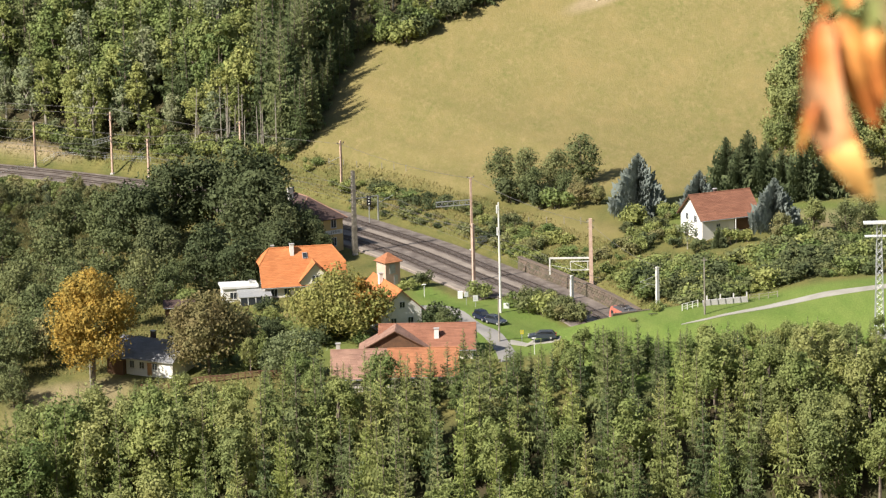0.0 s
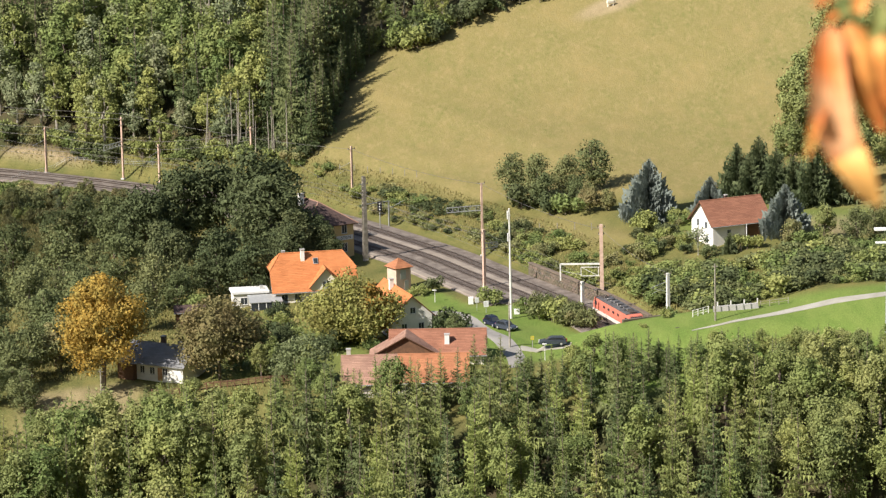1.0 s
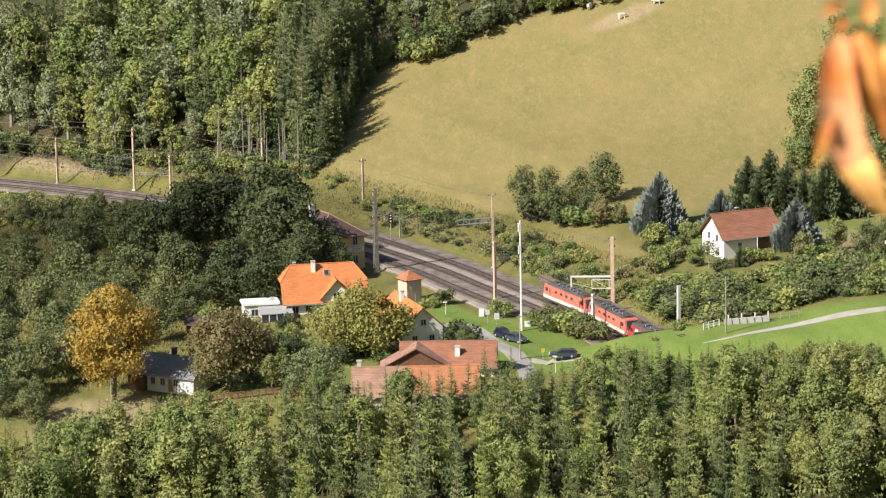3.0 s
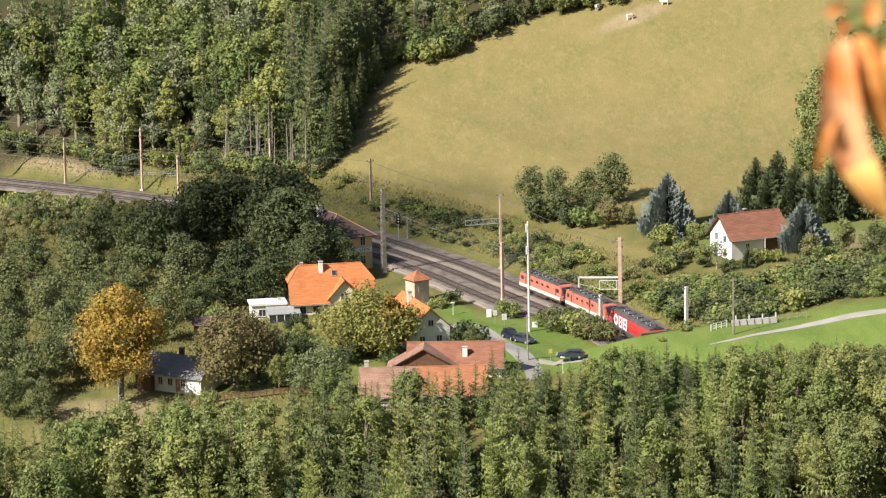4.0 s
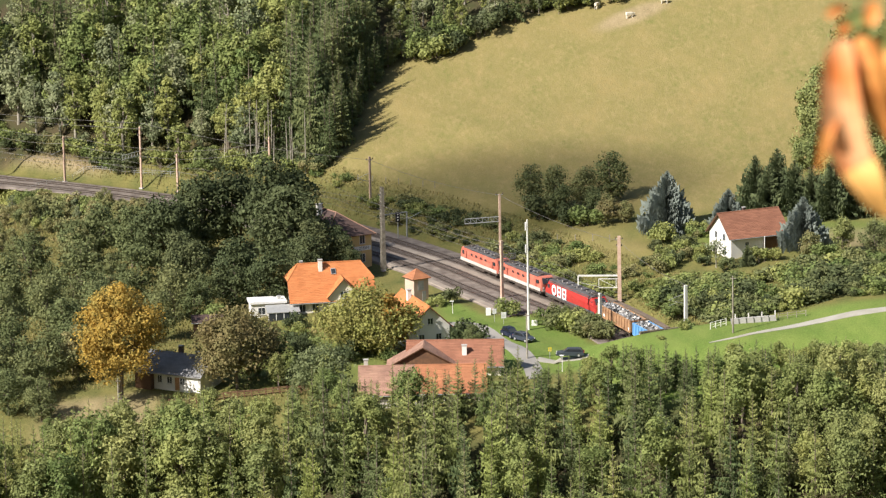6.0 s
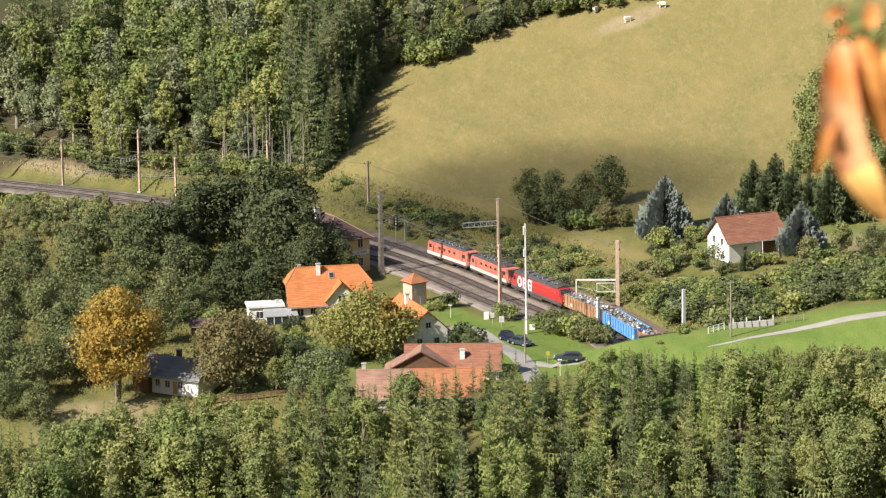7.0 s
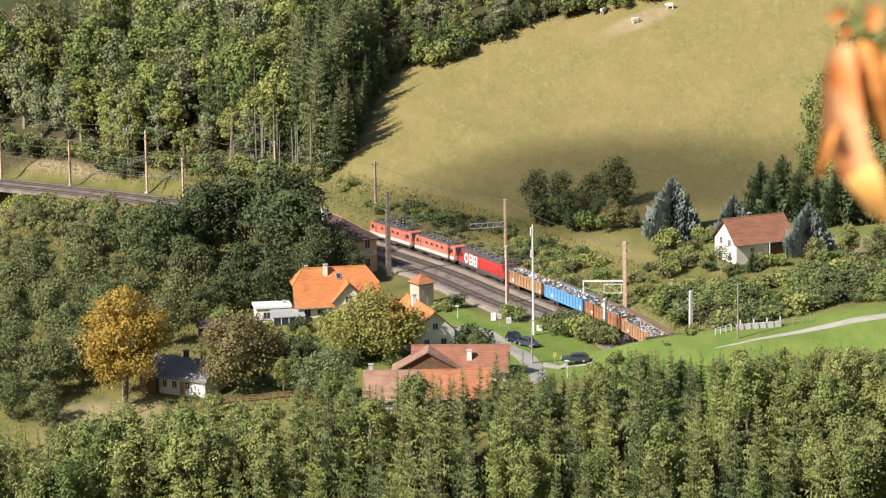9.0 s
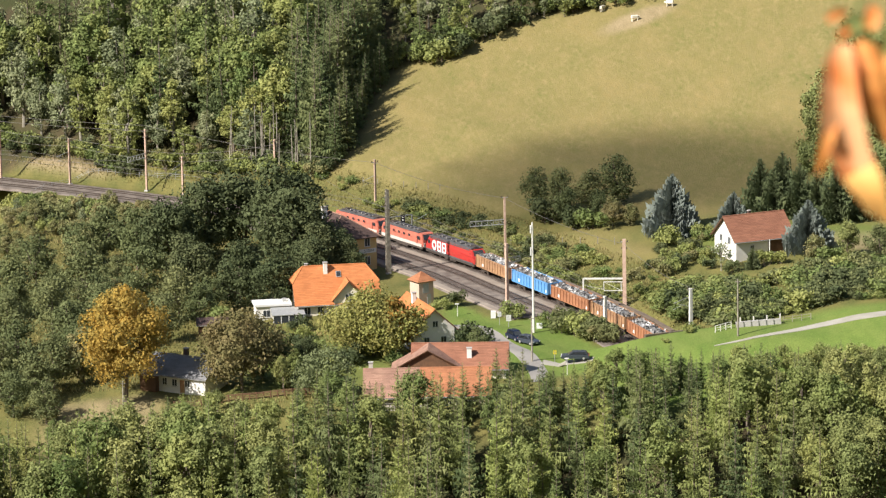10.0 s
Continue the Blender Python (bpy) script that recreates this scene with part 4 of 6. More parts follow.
    for k in range(30):
        s, off = rng.uniform(322, 400), rng.uniform(9, 20)
        p, _ = along(s, off)
        rng.choice([bushes, dry_bushes, lime_bushes]).plant(p[0], p[1], rng.uniform(1.0, 2.6))


hamlet_trees()


def bare_trunks():
    """Slim pale trunks without leaves that stand before the wood."""
    rng = random.Random(17)
    for k in range(15):
        x = rng.uniform(-45, -25.5)
        y = 853.5 + max(0, -x - 21) * 0.61 + rng.uniform(-2.0, 2.0)
        h = rng.uniform(9, 15)
        ob = holder("bare_trunk", pose(x, y, gz(x, y) - 0.3, rng.uniform(-3, 3), rng.uniform(-4, 4), rng.uniform(0, 360)))
        tagged(ob, "slim pale bare tree trunk before the wood", "tree trunk", "bare trunks at the wood's edge")
        part("trunk", rod(bmesh.new(), (0, 0, 0), (0, 0, h), 0.15, 0.06, 6), PALE_BARK, ob)
        for b in range(5):
            z, a = h * rng.uniform(0.4, 0.95), rng.uniform(0, 6.28)
            part("branch", rod(bmesh.new(), (0, 0, z), (math.cos(a) * 1.1, math.sin(a) * 1.1, z + 0.5), 0.035, 0.015, 4), PALE_BARK, ob)
    thin = broadleaf(131, GREY, 5.6, 4.2, 320, 0.3, 0.2, name="sparse_tree", bark=PALE_BARK)
    tagged(thin, "small sparse tree before the white gable", "tree").matrix_basis = pose(50.6, 751.2, gz(50.6, 751.2))


bare_trunks()


# ---- buildings ----
def courses(bm, eave_a, eave_b, ridge_b, ridge_a, step=0.34, piece=1.3, seed=0):
    """A roof slope in overlapping courses, each in short runs of tiles."""
    rng = random.Random(seed)
    ea, eb, rb, ra = (Vector(p) for p in (eave_a, eave_b, ridge_b, ridge_a))
    n = (eb - ea).cross(ra - ea).normalized()
    if n.z < 0:
        n = -n
    rows = max(2, int((ra - ea).length / step))
    for i in range(rows):
        q0, q1 = i / rows, min(1.0, (i + 1.15) / rows)
        a0, b0, a1, b1 = ea.lerp(ra, q0), eb.lerp(rb, q0), ea.lerp(ra, q1), eb.lerp(rb, q1)
        cuts = max(1, int((b0 - a0).length / piece))
        shift = rng.random()
        marks = [0.0] + [min(1, (k + shift) / cuts) for k in range(cuts)] + [1.0]
        for u, v in zip(marks, marks[1:]):
            if v - u < 1e-4:
                continue
            lift = n * (0.045 + rng.uniform(-0.008, 0.008))
            low = [a0.lerp(b0, u) + lift, a0.lerp(b0, v) + lift]
            high = [a1.lerp(b1, v) + n * 0.012, a1.lerp(b1, u) + n * 0.012]
            vs = [bm.verts.new(p) for p in (*low, *high)]
            bm.faces.new(vs)
            w = [bm.verts.new(p) for p in (low[0], low[0] - lift, low[1] - lift, low[1])]
            bm.faces.new(w)
    return bm


def window(parent, m, w=0.9, h=1.2, frame_mat=PAINT_WHITE, shutters=False):
    """A framed window with two panes and a sill, facing -y at the pose m in the house's space."""
    ring = bmesh.new()
    loops = []
    for y, grow in ((-0.05, 0.09), (-0.05, 0.0), (0.02, 0.0), (0.02, 0.09)):
        loops.append([ring.verts.new((x, y, z)) for x, z in ((-w / 2 - grow, -grow), (w / 2 + grow, -grow), (w / 2 + grow, h + grow), (-w / 2 - grow, h + grow))])
    for a, b in zip(loops, loops[1:] + loops[:1]):
        for i in range(4):
            ring.faces.new((a[i], a[(i + 1) % 4], b[(i + 1) % 4], b[i]))
    bmesh.ops.recalc_face_normals(ring, faces=ring.faces)
    win = part("window", ring, frame_mat, parent)
    win.matrix_basis = m
    part("mullion", boxed(-0.03, 0.03, -0.05, 0.02, 0, h), frame_mat, win)
    for x0, x1 in ((-w / 2, -0.03), (0.03, w / 2)):
        part("pane", boxed(x0, x1, -0.03, 0.0, 0, h), GLASS, win)
    part("sill", boxed(-w / 2 - 0.14, w / 2 + 0.14, -0.14, 0.02, -0.14, -0.094), CONCRETE, win)
    return win


def chimney(parent, x, y, z0, z1, mat=CREAM, w=0.7):
    c = part("chimney", boxed(x - w / 2, x + w / 2, y - w / 2, y + w / 2, z0, z1), mat, parent)
    part("cap", boxed(x - w / 2 - 0.08, x + w / 2 + 0.08, y - w / 2 - 0.08, y + w / 2 + 0.08, z1, z1 + 0.12), CONCRETE, c)


def house(name, m, L, W, wall, rise, over=0.6, walls=CREAM, tiles=ORANGE_TILE, hip=0.0, hip_low=0.5, under=TIMBER, base=2.0, seed=0, ridge_mat=None):
    """A gabled house with its ridge along x; hip: how far the ridge ends are cut back by a hip that comes down to hip_low of the roof's height (1: a gable, 0: to the eaves)."""
    ob = holder(name, m)
    hl, hw = L / 2, W / 2
    body = bmesh.new()
    if hip and hip_low == 0:
        box(body, -hl, hl, -hw, hw, -base, wall)
    elif hip:
        q = hw * (1 - hip_low)
        prism(body, [(-hw, -base), (hw, -base), (hw, wall), (q, wall + rise * hip_low), (-q, wall + rise * hip_low), (-hw, wall)], -hl, hl, "x")
    else:
        prism(body, [(-hw, -base), (hw, -base), (hw, wall), (0, wall + rise), (-hw, wall)], -hl, hl, "x")
    part("wall", body, walls, ob)
    k = rise / hw
    ew, ez = hw + over, wall - over * k + 0.12
    top = wall + rise + 0.12
    el, rl = hl + over, hl + over - hip
    roof = bmesh.new()
    tile = bmesh.new()
    for s in (-1, 1):
        if hip and hip_low > 0:
            qz, qy = wall + rise * hip_low + 0.12, hw * (1 - hip_low)
            outline = [(-el, s * ew, ez), (el, s * ew, ez), (el, s * qy, qz), (rl, 0, top), (-rl, 0, top), (-el, s * qy, qz)]
            courses(tile, (-el, s * ew, ez), (el, s * ew, ez), (el, s * qy, qz), (-el, s * qy, qz), seed=seed + s)
            courses(tile, (-el, s * qy, qz), (el, s * qy, qz), (rl, 0, top), (-rl, 0, top), seed=seed + s + 7)
        else:
            outline = [(-el, s * ew, ez), (el, s * ew, ez), (rl, 0, top), (-rl, 0, top)]
            courses(tile, *outline, seed=seed + s)
        slab(roof, outline, 0.16)
    if hip:
        qz, qy = (wall + rise * hip_low + 0.12, hw * (1 - hip_low)) if hip_low > 0 else (ez, ew)
        for s in (-1, 1):
            slab(roof, [(s * el, -qy, qz), (s * el, qy, qz), (s * rl, 0, top)], 0.14)
            courses(tile, (s * el, -qy, qz), (s * el, qy, qz), (s * rl, 0.05, top), (s * rl, -0.05, top), seed=seed + 3)
    roof_part = part("roof", roof, under, ob)
    part("tiles", tile, tiles, roof_part)
    ridge = bmesh.new()
    rod(ridge, (-rl, 0, top), (rl, 0, top), 0.13, sides=8)
    part("ridge_tiles", ridge, ridge_mat or tiles, roof_part)
    if hip:
        for sx in (-1, 1):
            for sy in (-1, 1):
                end = (sx * el, sy * ew, ez) if hip_low == 0 else (sx * el, sy * hw * (1 - hip_low), wall + rise * hip_low + 0.12)
                part("hip_tiles", rod(bmesh.new(), (sx * rl, 0, top), end, 0.12, sides=7), ridge_mat or tiles, roof_part)
    for s in (-1, 1):
        part("gutter", rod(bmesh.new(), (-el, s * (ew + 0.05), ez - 0.1), (el, s * (ew + 0.05), ez - 0.1), 0.07, sides=6), GALV, roof_part)
    return ob


def front_of(W):
    return lambda x, z: pose(x, -W / 2, z)


def gable_of(L, side=-1):
    return lambda y, z: pose(side * L / 2, y, z, 0, 0, side * 90)


def dormer(parent, x, W, wall, rise, width, reach, tiles, walls):
    """A cross gable that looks out over the front eaves."""
    hw = width / 2
    d = part("cross_gable", prism(bmesh.new(), [(x - hw, wall - 1.5), (x + hw, wall - 1.5), (x + hw, wall + 0.4), (x, wall + 0.4 + rise), (x - hw, wall + 0.4)], -W / 2 - reach, 0.0), walls, parent)
    roof, tile = bmesh.new(), bmesh.new()
    k = rise / hw
    for s in (-1, 1):
        o = 0.45
        outline = [(x + s * (hw + o), -W / 2 - reach - 0.5, wall + 0.4 - o * k + 0.12), (x + s * (hw + o), 0.0, wall + 0.4 - o * k + 0.12), (x, 0.0, wall + 0.4 + rise + 0.12), (x, -W / 2 - reach - 0.5, wall + 0.4 + rise + 0.12)]
        slab(roof, outline, 0.14)
        courses(tile, *outline, seed=9)
    r = part("roof", roof, TIMBER, d)
    return d, part("tiles", tile, tiles, d)


def hamlet():
    # the house with the half-hipped orange roof
    h = house("house", pose(-19.9, 749.6, -1.9, 0, 0, 9), 14.5, 9.6, 3.3, 5.4, 0.7, CREAM, ORANGE_TILE, hip=2.2, hip_low=0.5, seed=1)
    tagged(h, "cream house with a bright orange half-hipped tile roof", "house")
    dormer(h, 1.9, 9.6, 3.3, 3.0, 5.4, 0.6, ORANGE_TILE, CREAM)
    chimney(h, -1.7, -0.9, 6.5, 9.5, WHITE)
    chimney(h, -5.0, 0.6, 7.0, 9.1, CONCRETE, 0.5)
    sky_window = part("roof_window", boxed(-0.45, 0.45, -0.04, 0.05, -0.6, 0.6), GALV, h)
    sky_window.matrix_basis = pose(0.6, -1.45, 7.42, -41)
    part("pane", boxed(-0.36, 0.36, -0.08, -0.03, -0.5, 0.5), GLASS, sky_window)
    for x in (-5.6, -3.2, 4.5):
        window(h, front_of(9.6)(x, 0.9), 1.1, 1.3)
    for y, z in ((-2.2, 0.9), (1.8, 0.9), (0, 3.6)):
        window(h, gable_of(14.5)(y, z), 1.0, 1.2)
    window(h, pose(1.9, -5.4, 3.2), 1.2, 1.2)
    # its flat annex and glazed veranda
    a = holder("annex", pose(-31.2, 746.6, -2.2, 0, 0, 9))
    tagged(a, "flat-roofed white annex of the orange-roofed house", "annex")
    part("wall", boxed(-3.1, 3.1, -2.0, 2.0, -1.0, 2.75), WHITE, a)
    roof = part("roof", boxed(-3.4, 3.4, -2.3, 2.3, 2.75, 3.15), PAINT_WHITE, a)
    part("vent", boxed(1.9, 2.5, -0.6, 0.1, 3.15, 3.75), GALV, roof)
    window(a, pose(-1.2, -2.0, 0.8), 1.2, 1.2)
    v = holder("veranda", pose(-28.2, 742.6, -2.3, 0, 0, 9))
    tagged(v, "white glazed veranda with a pale sloping roof", "veranda")
    part("roof", slab(bmesh.new(), [(-3.0, -1.8, 2.0), (3.0, -1.8, 2.0), (3.0, 1.8, 2.7), (-3.0, 1.8, 2.7)], 0.12), GALV, v)
    for x in (-2.8, -1.4, 0.0, 1.4, 2.7):
        part("post", boxed(x - 0.06, x + 0.06, -1.7, -1.58, -0.8, 1.9), PAINT_WHITE, v)
    for x in (-2.8, -1.4, 0.0, 1.4):
        part("pane", boxed(x + 0.07, x + 1.33, -1.66, -1.62, 0.3, 1.85), GLASS, v)
    part("plinth", boxed(-2.85, 2.8, -1.72, 1.6, -0.8, 0.25), WHITE, v)
    # the white house whose gable looks over the lane
    w = house("house", pose(-4.1, 723.4, -1.15, 0, 0, 108), 15.0, 7.4, 3.3, 3.4, 0.6, WHITE, ORANGE_TILE, seed=5)
    tagged(w, "white house with an orange tile roof beside the lane", "house")
    for y, z in ((-1.7, 0.8), (1.4, 0.8), (-0.2, 3.6)):
        window(w, gable_of(15.0)(y, z), 0.9, 1.0)
    for x in (-5, -1.5, 2, 5):
        window(w, front_of(7.4)(x, 0.9), 0.9, 1.1)
    chimney(w, 2.0, 0.6, 5.5, 7.9, WHITE)
    # the long low house at the wood's edge
    b = house("house", pose(2.6, 696.2, -2.4, 0, 0, -2), 15.0, 8.0, 3.4, 3.0, 0.8, CREAM, RED_TILE, seed=8)
    tagged(b, "low house with a red-brown tile roof and timber gable", "house")
    d, t = dormer(b, -5.3, 8.0, 2.9, 3.2, 11.6, 1.6, PINK_TILE, TIMBER)
    part("gable_band", boxed(-8.9, -0.9, -5.7, -5.62, 1.6, 3.2), CREAM, b)
    chimney(b, 1.6, -2.4, 4.0, 6.1, WHITE, 0.8)
    for x in (2.0, 5.0):
        window(b, front_of(8.0)(x, 1.0), 1.1, 1.2)
    part("downpipe", rod(bmesh.new(), (7.7, -4.2, 0), (7.7, -4.2, 3.2), 0.06), PAINT_WHITE, b)
    c = house("house", pose(-8.4, 684.8, -4.6, 0, 0, -1), 9.2, 8.4, 3.6, 3.4, 0.7, GREY_PLASTER, PINK_TILE, base=4, seed=11)
    tagged(c, "low house with a weathered pink tile roof among spruces", "house")
    chimney(c, -4.0, 0.3, 6.4, 8.1, GREY_PLASTER, 0.7)
    window(c, front_of(8.4)(-2.5, 1.2), 1.0, 1.2)
    window(c, front_of(8.4)(2.0, 1.2), 1.0, 1.2)
    e = house("house", pose(1.8, 684.4, -4.6, 0, 0, -1), 10.8, 8.2, 3.7, 3.4, 0.6, CREAM, BURNT_TILE, base=4, seed=13)
    tagged(e, "low house with an orange-red tile roof among spruces", "house")
    window(e, front_of(8.2)(-2.0, 1.2), 1.0, 1.2)
    window(e, front_of(8.2)(2.5, 1.2), 1.0, 1.2)
    # the house on the far side of the tracks
    f = house("house", pose(57.2, 761.4, 4.7, 0, 0, 24), 11.6, 8.4, 4.3, 3.6, 0.6, WHITE, RED_TILE, seed=17)
    tagged(f, "white gabled house with a red-brown tile roof on the far slope", "house")
    chimney(f, -0.6, 0.5, 7.0, 8.5, BROWN_SLATE, 0.5)
    part("oriel", boxed(4.2, 5.9, -5.4, -4.19, -1.5, 2.2), WHITE, f)
    part("loggia", boxed(0.9, 4.0, -4.26, -4.2, 1.4, 3.6), TIMBER, f, "dark timber loggia")
    part("porch_post", rod(bmesh.new(), (0.8, -4.85, -0.5), (0.8, -4.85, 3.9), 0.09), PAINT_WHITE, f)
    window(f, front_of(8.4)(-2.5, 2.4), 0.7, 0.6)
    window(f, front_of(8.4)(-1.0, 0.2), 0.8, 1.0)
    part("door", boxed(0.9, 1.8, -4.26, -4.19, -0.4, 1.3), TIMBER, f)
    for y, z in ((-1.8, 0.6), (1.8, 0.6), (-1.6, 3.2), (1.6, 3.2)):
        window(f, gable_of(11.6)(y, z), 1.0, 1.2)
    # the small white cottage under the golden tree
    g = house("cottage", pose(-44.3, 703.6, -4.3, 0, 0, -30), 12.0, 7.0, 2.7, 2.5, 0.5, WHITE, SLATE, seed=19)
    tagged(g, "small white cottage with a grey slate roof and wooden door", "house")
    window(g, front_of(7.0)(-0.2, 0.8), 0.9, 1.1)
    window(g, front_of(7.0)(2.4, 0.8), 0.9, 1.1)
    window(g, front_of(7.0)(-2.2, 0.8), 0.8, 1.2)
    part("door", boxed(0.9, 1.8, -3.56, -3.49, -0.3, 1.9), DOOR_WOOD, g, "light brown wooden door")
    chimney(g, -0.5, 0.8, 4.2, 6.4, BROWN_SLATE, 0.7)
    chimney(g, 2.9, 1.0, 3.8, 5.6, BROWN_SLATE, 0.7)
    # Solid dark box for the porch; its shadow is in the colour.
    part("porch", boxed(-6.6, -3.4, -4.6, -3.51, -1, 2.2), TIMBER, g, "solid porch box, its shadow in the dark timber colour")
    s = house("garden_shed", pose(-41.6, 739.2, -3.0, 0, 0, 4), 5.2, 3.0, 1.9, 0.8, 0.35, TIMBER, BROWN_SLATE, base=1, seed=23)
    tagged(s, "small brown timber garden shed with dark roof", "shed")
    part("door", boxed(-0.4, 0.4, -1.56, -1.49, 0, 1.8), DOOR_WOOD, s)
    # the station
    k = house("station_building", pose(-20.6, 783.6, 0.1, 0, 0, 120), 15.0, 10.0, 6.4, 3.4, 0.7, YELLOW, BROWN_SLATE, hip=5.0, hip_low=0, seed=29, ridge_mat=PINK_TILE)
    tagged(k, "yellow plastered station building with dark hipped roof", "station building")
    chimney(k, 1.0, 1.5, 8.2, 11.0, WHITE, 0.9)
    for y in (-3.0, 3.0):
        for z in (0.8, 4.3):
            window(k, gable_of(15.0)(y, z), 1.0, 1.5)
    for x in (-5, -1.5, 2, 5):
        for z in (1.0, 3.8):
            window(k, pose(x, -5.0, z), 1.0, 1.5)
    return k


station = hamlet()


def hut():
    t = holder("transformer_hut", pose(-4.0, 749.8, -0.5, 0, 0, 32))
    tagged(t, "tall narrow pink-plastered hut with red pyramid roof", "hut")
    part("wall", boxed(-1.55, 1.55, -1.55, 1.55, -1, 4.4), PINK_PLASTER, t)
    roof, tile = bmesh.new(), bmesh.new()
    e = 1.95
    cs = [(-e, -e, 4.3), (e, -e, 4.3), (e, e, 4.3), (-e, e, 4.3)]
    for i in range(4):
        a, b = cs[i], cs[(i + 1) % 4]
        slab(roof, [a, b, (0, 0, 5.9)], 0.14)
        courses(tile, a, b, (0.02, 0.02, 5.92), (-0.02, -0.02, 5.92), seed=i)
    r = part("roof", roof, TIMBER, t)
    part("tiles", tile, BURNT_TILE, r)
    part("door", boxed(0.2, 1.0, -1.61, -1.54, -0.2, 1.9), GALV, t)
    part("panel", boxed(-0.7, 0.5, -1.60, -1.54, 2.2, 3.9), GALV, t, "grey metal louvre panel")
    part("plinth", boxed(0.1, 1.62, -1.75, -1.56, -1, -0.25), PAINT_WHITE, t)


hut()


def lettering(parent, words, size, m, mat):
    cu = bpy.data.curves.new("lettering", "FONT")
    cu.body, cu.size, cu.extrude, cu.align_x, cu.align_y = words, size, 0.01, "CENTER", "CENTER"
    cu.space_character = 1.15
    cu.materials.append(mat)
    ob = new("lettering", cu)
    ob.parent = parent
    ob.matrix_basis = m
    return ob


def station_sign():
    # on the end wall that looks down the line
    board = part("name_board", boxed(-1.9, 1.9, -0.05, 0.0, -0.42, 0.42), PAINT_WHITE, station, "white station name board with black letters")
    board.matrix_basis = gable_of(15.0)(-2.95, 3.4) @ pose(0, -0.03, 0)
    lettering(board, "STEIN", 0.72, pose(0.35, -0.07, 0, 90), BLACK)


station_sign()


# ---- railway masts, wires and signals ----
def mast(x, y, height, arms=(), mat=RUST_POLE, width=0.42, label="rust-brown steel catenary mast with insulators", yaw=None, sink=0.6):
    """A steel mast with brackets: arms are (height, reach, kind)."""
    z = gz(x, y)
    if yaw is None:
        i = int(np.argmin((TRACK[:, 0] - x) ** 2 + (TRACK[:, 1] - y) ** 2))
        yaw = math.degrees(math.atan2(TRACK[i, 1] - y, TRACK[i, 0] - x))
    ob = holder("catenary_mast", pose(x, y, z, 0, 0, yaw))
    tagged(ob, label, "mast", "masts along the railway")
    bm = bmesh.new()
    w = width / 2
    solid = mat is not PALE_BARK
    if solid:
        prism(bm, [(-w, -sink), (w, -sink), (w * 0.8, height), (-w * 0.8, height)], -w * 0.8, w * 0.8)
    for s in (-1, 1):
        if not solid:
            prism(bm, [(-w, -sink), (w, -sink), (w * 0.6, height), (-w * 0.6, height)], s * w * 0.62 - 0.04, s * w * 0.62 + 0.04)
    for k in range(0 if solid else int(height / 0.8)):
        box(bm, -w * 0.6, w * 0.6, -w * 0.6, w * 0.6, 0.4 + k * 0.8, 0.52 + k * 0.8)
    part("post", bm, mat, ob)
    part("footing", boxed(-0.4, 0.4, -0.4, 0.4, -sink, 0.25), CONCRETE, ob)
    for zz, reach, kind in arms:
        bm = bmesh.new()
        if kind == "lattice":
            for dz in (0, 0.9):
                box(bm, 0, reach, -0.07, 0.07, zz + dz - 0.07, zz + dz + 0.07)
            cells = max(2, int(reach / 1.0))
            for c in range(cells):
                a, b = reach * c / cells, reach * (c + 1) / cells
                rod(bm, (a, 0, zz), (b, 0, zz + 0.9), 0.035, sides=5)
                box(bm, b - 0.04, b + 0.04, -0.04, 0.04, zz, zz + 0.9)
            part("bracket", bm, GALV, ob)
        elif kind == "portal":
            box(bm, 0, reach, -0.13, 0.13, zz - 0.14, zz + 0.14)
            box(bm, reach - 0.12, reach + 0.12, -0.12, 0.12, zz - 3.0, zz)
            for q in (0.08, 0.5):
                box(bm, reach * q - 0.06, reach * q + 0.06, -0.06, 0.06, zz - 2.2, zz - 0.6)
            for dz in (0.6, 2.2):
                box(bm, 0, reach * 0.5, -0.05, 0.05, zz - dz - 0.06, zz - dz + 0.06)
            rod(bm, (reach * 0.08, 0, zz - 2.2), (reach * 0.5, 0, zz - 0.6), 0.04, sides=5)
            rod(bm, (reach * 0.5, 0, zz - 2.0), (reach, 0, zz - 1.2), 0.03, sides=5)
            part("portal_beam", bm, WHITE_POLE, ob)
        elif kind == "cantilever":
            rod(bm, (0, 0, zz), (reach, 0, zz - 0.9), 0.045, sides=6)
            rod(bm, (0, 0, zz - 1.9), (reach, 0, zz - 0.9), 0.04, sides=6)
            rod(bm, (reach * 0.45, 0, zz - 1.4), (reach, 0, zz - 2.0), 0.03, sides=6)
            part("cantilever", bm, GALV, ob)
        elif kind == "cross":
            box(bm, -reach, reach, -0.05, 0.05, zz - 0.05, zz + 0.06)
            part("crossarm", bm, GALV, ob)
            for s in (-1, 1):
                ins = bmesh.new()
                rod(ins, (s * reach * 0.9, 0, zz), (s * reach * 0.9, 0, zz + 0.35), 0.08, sides=6)
                part("insulator", ins, BROWN_SLATE, ob)
    return ob


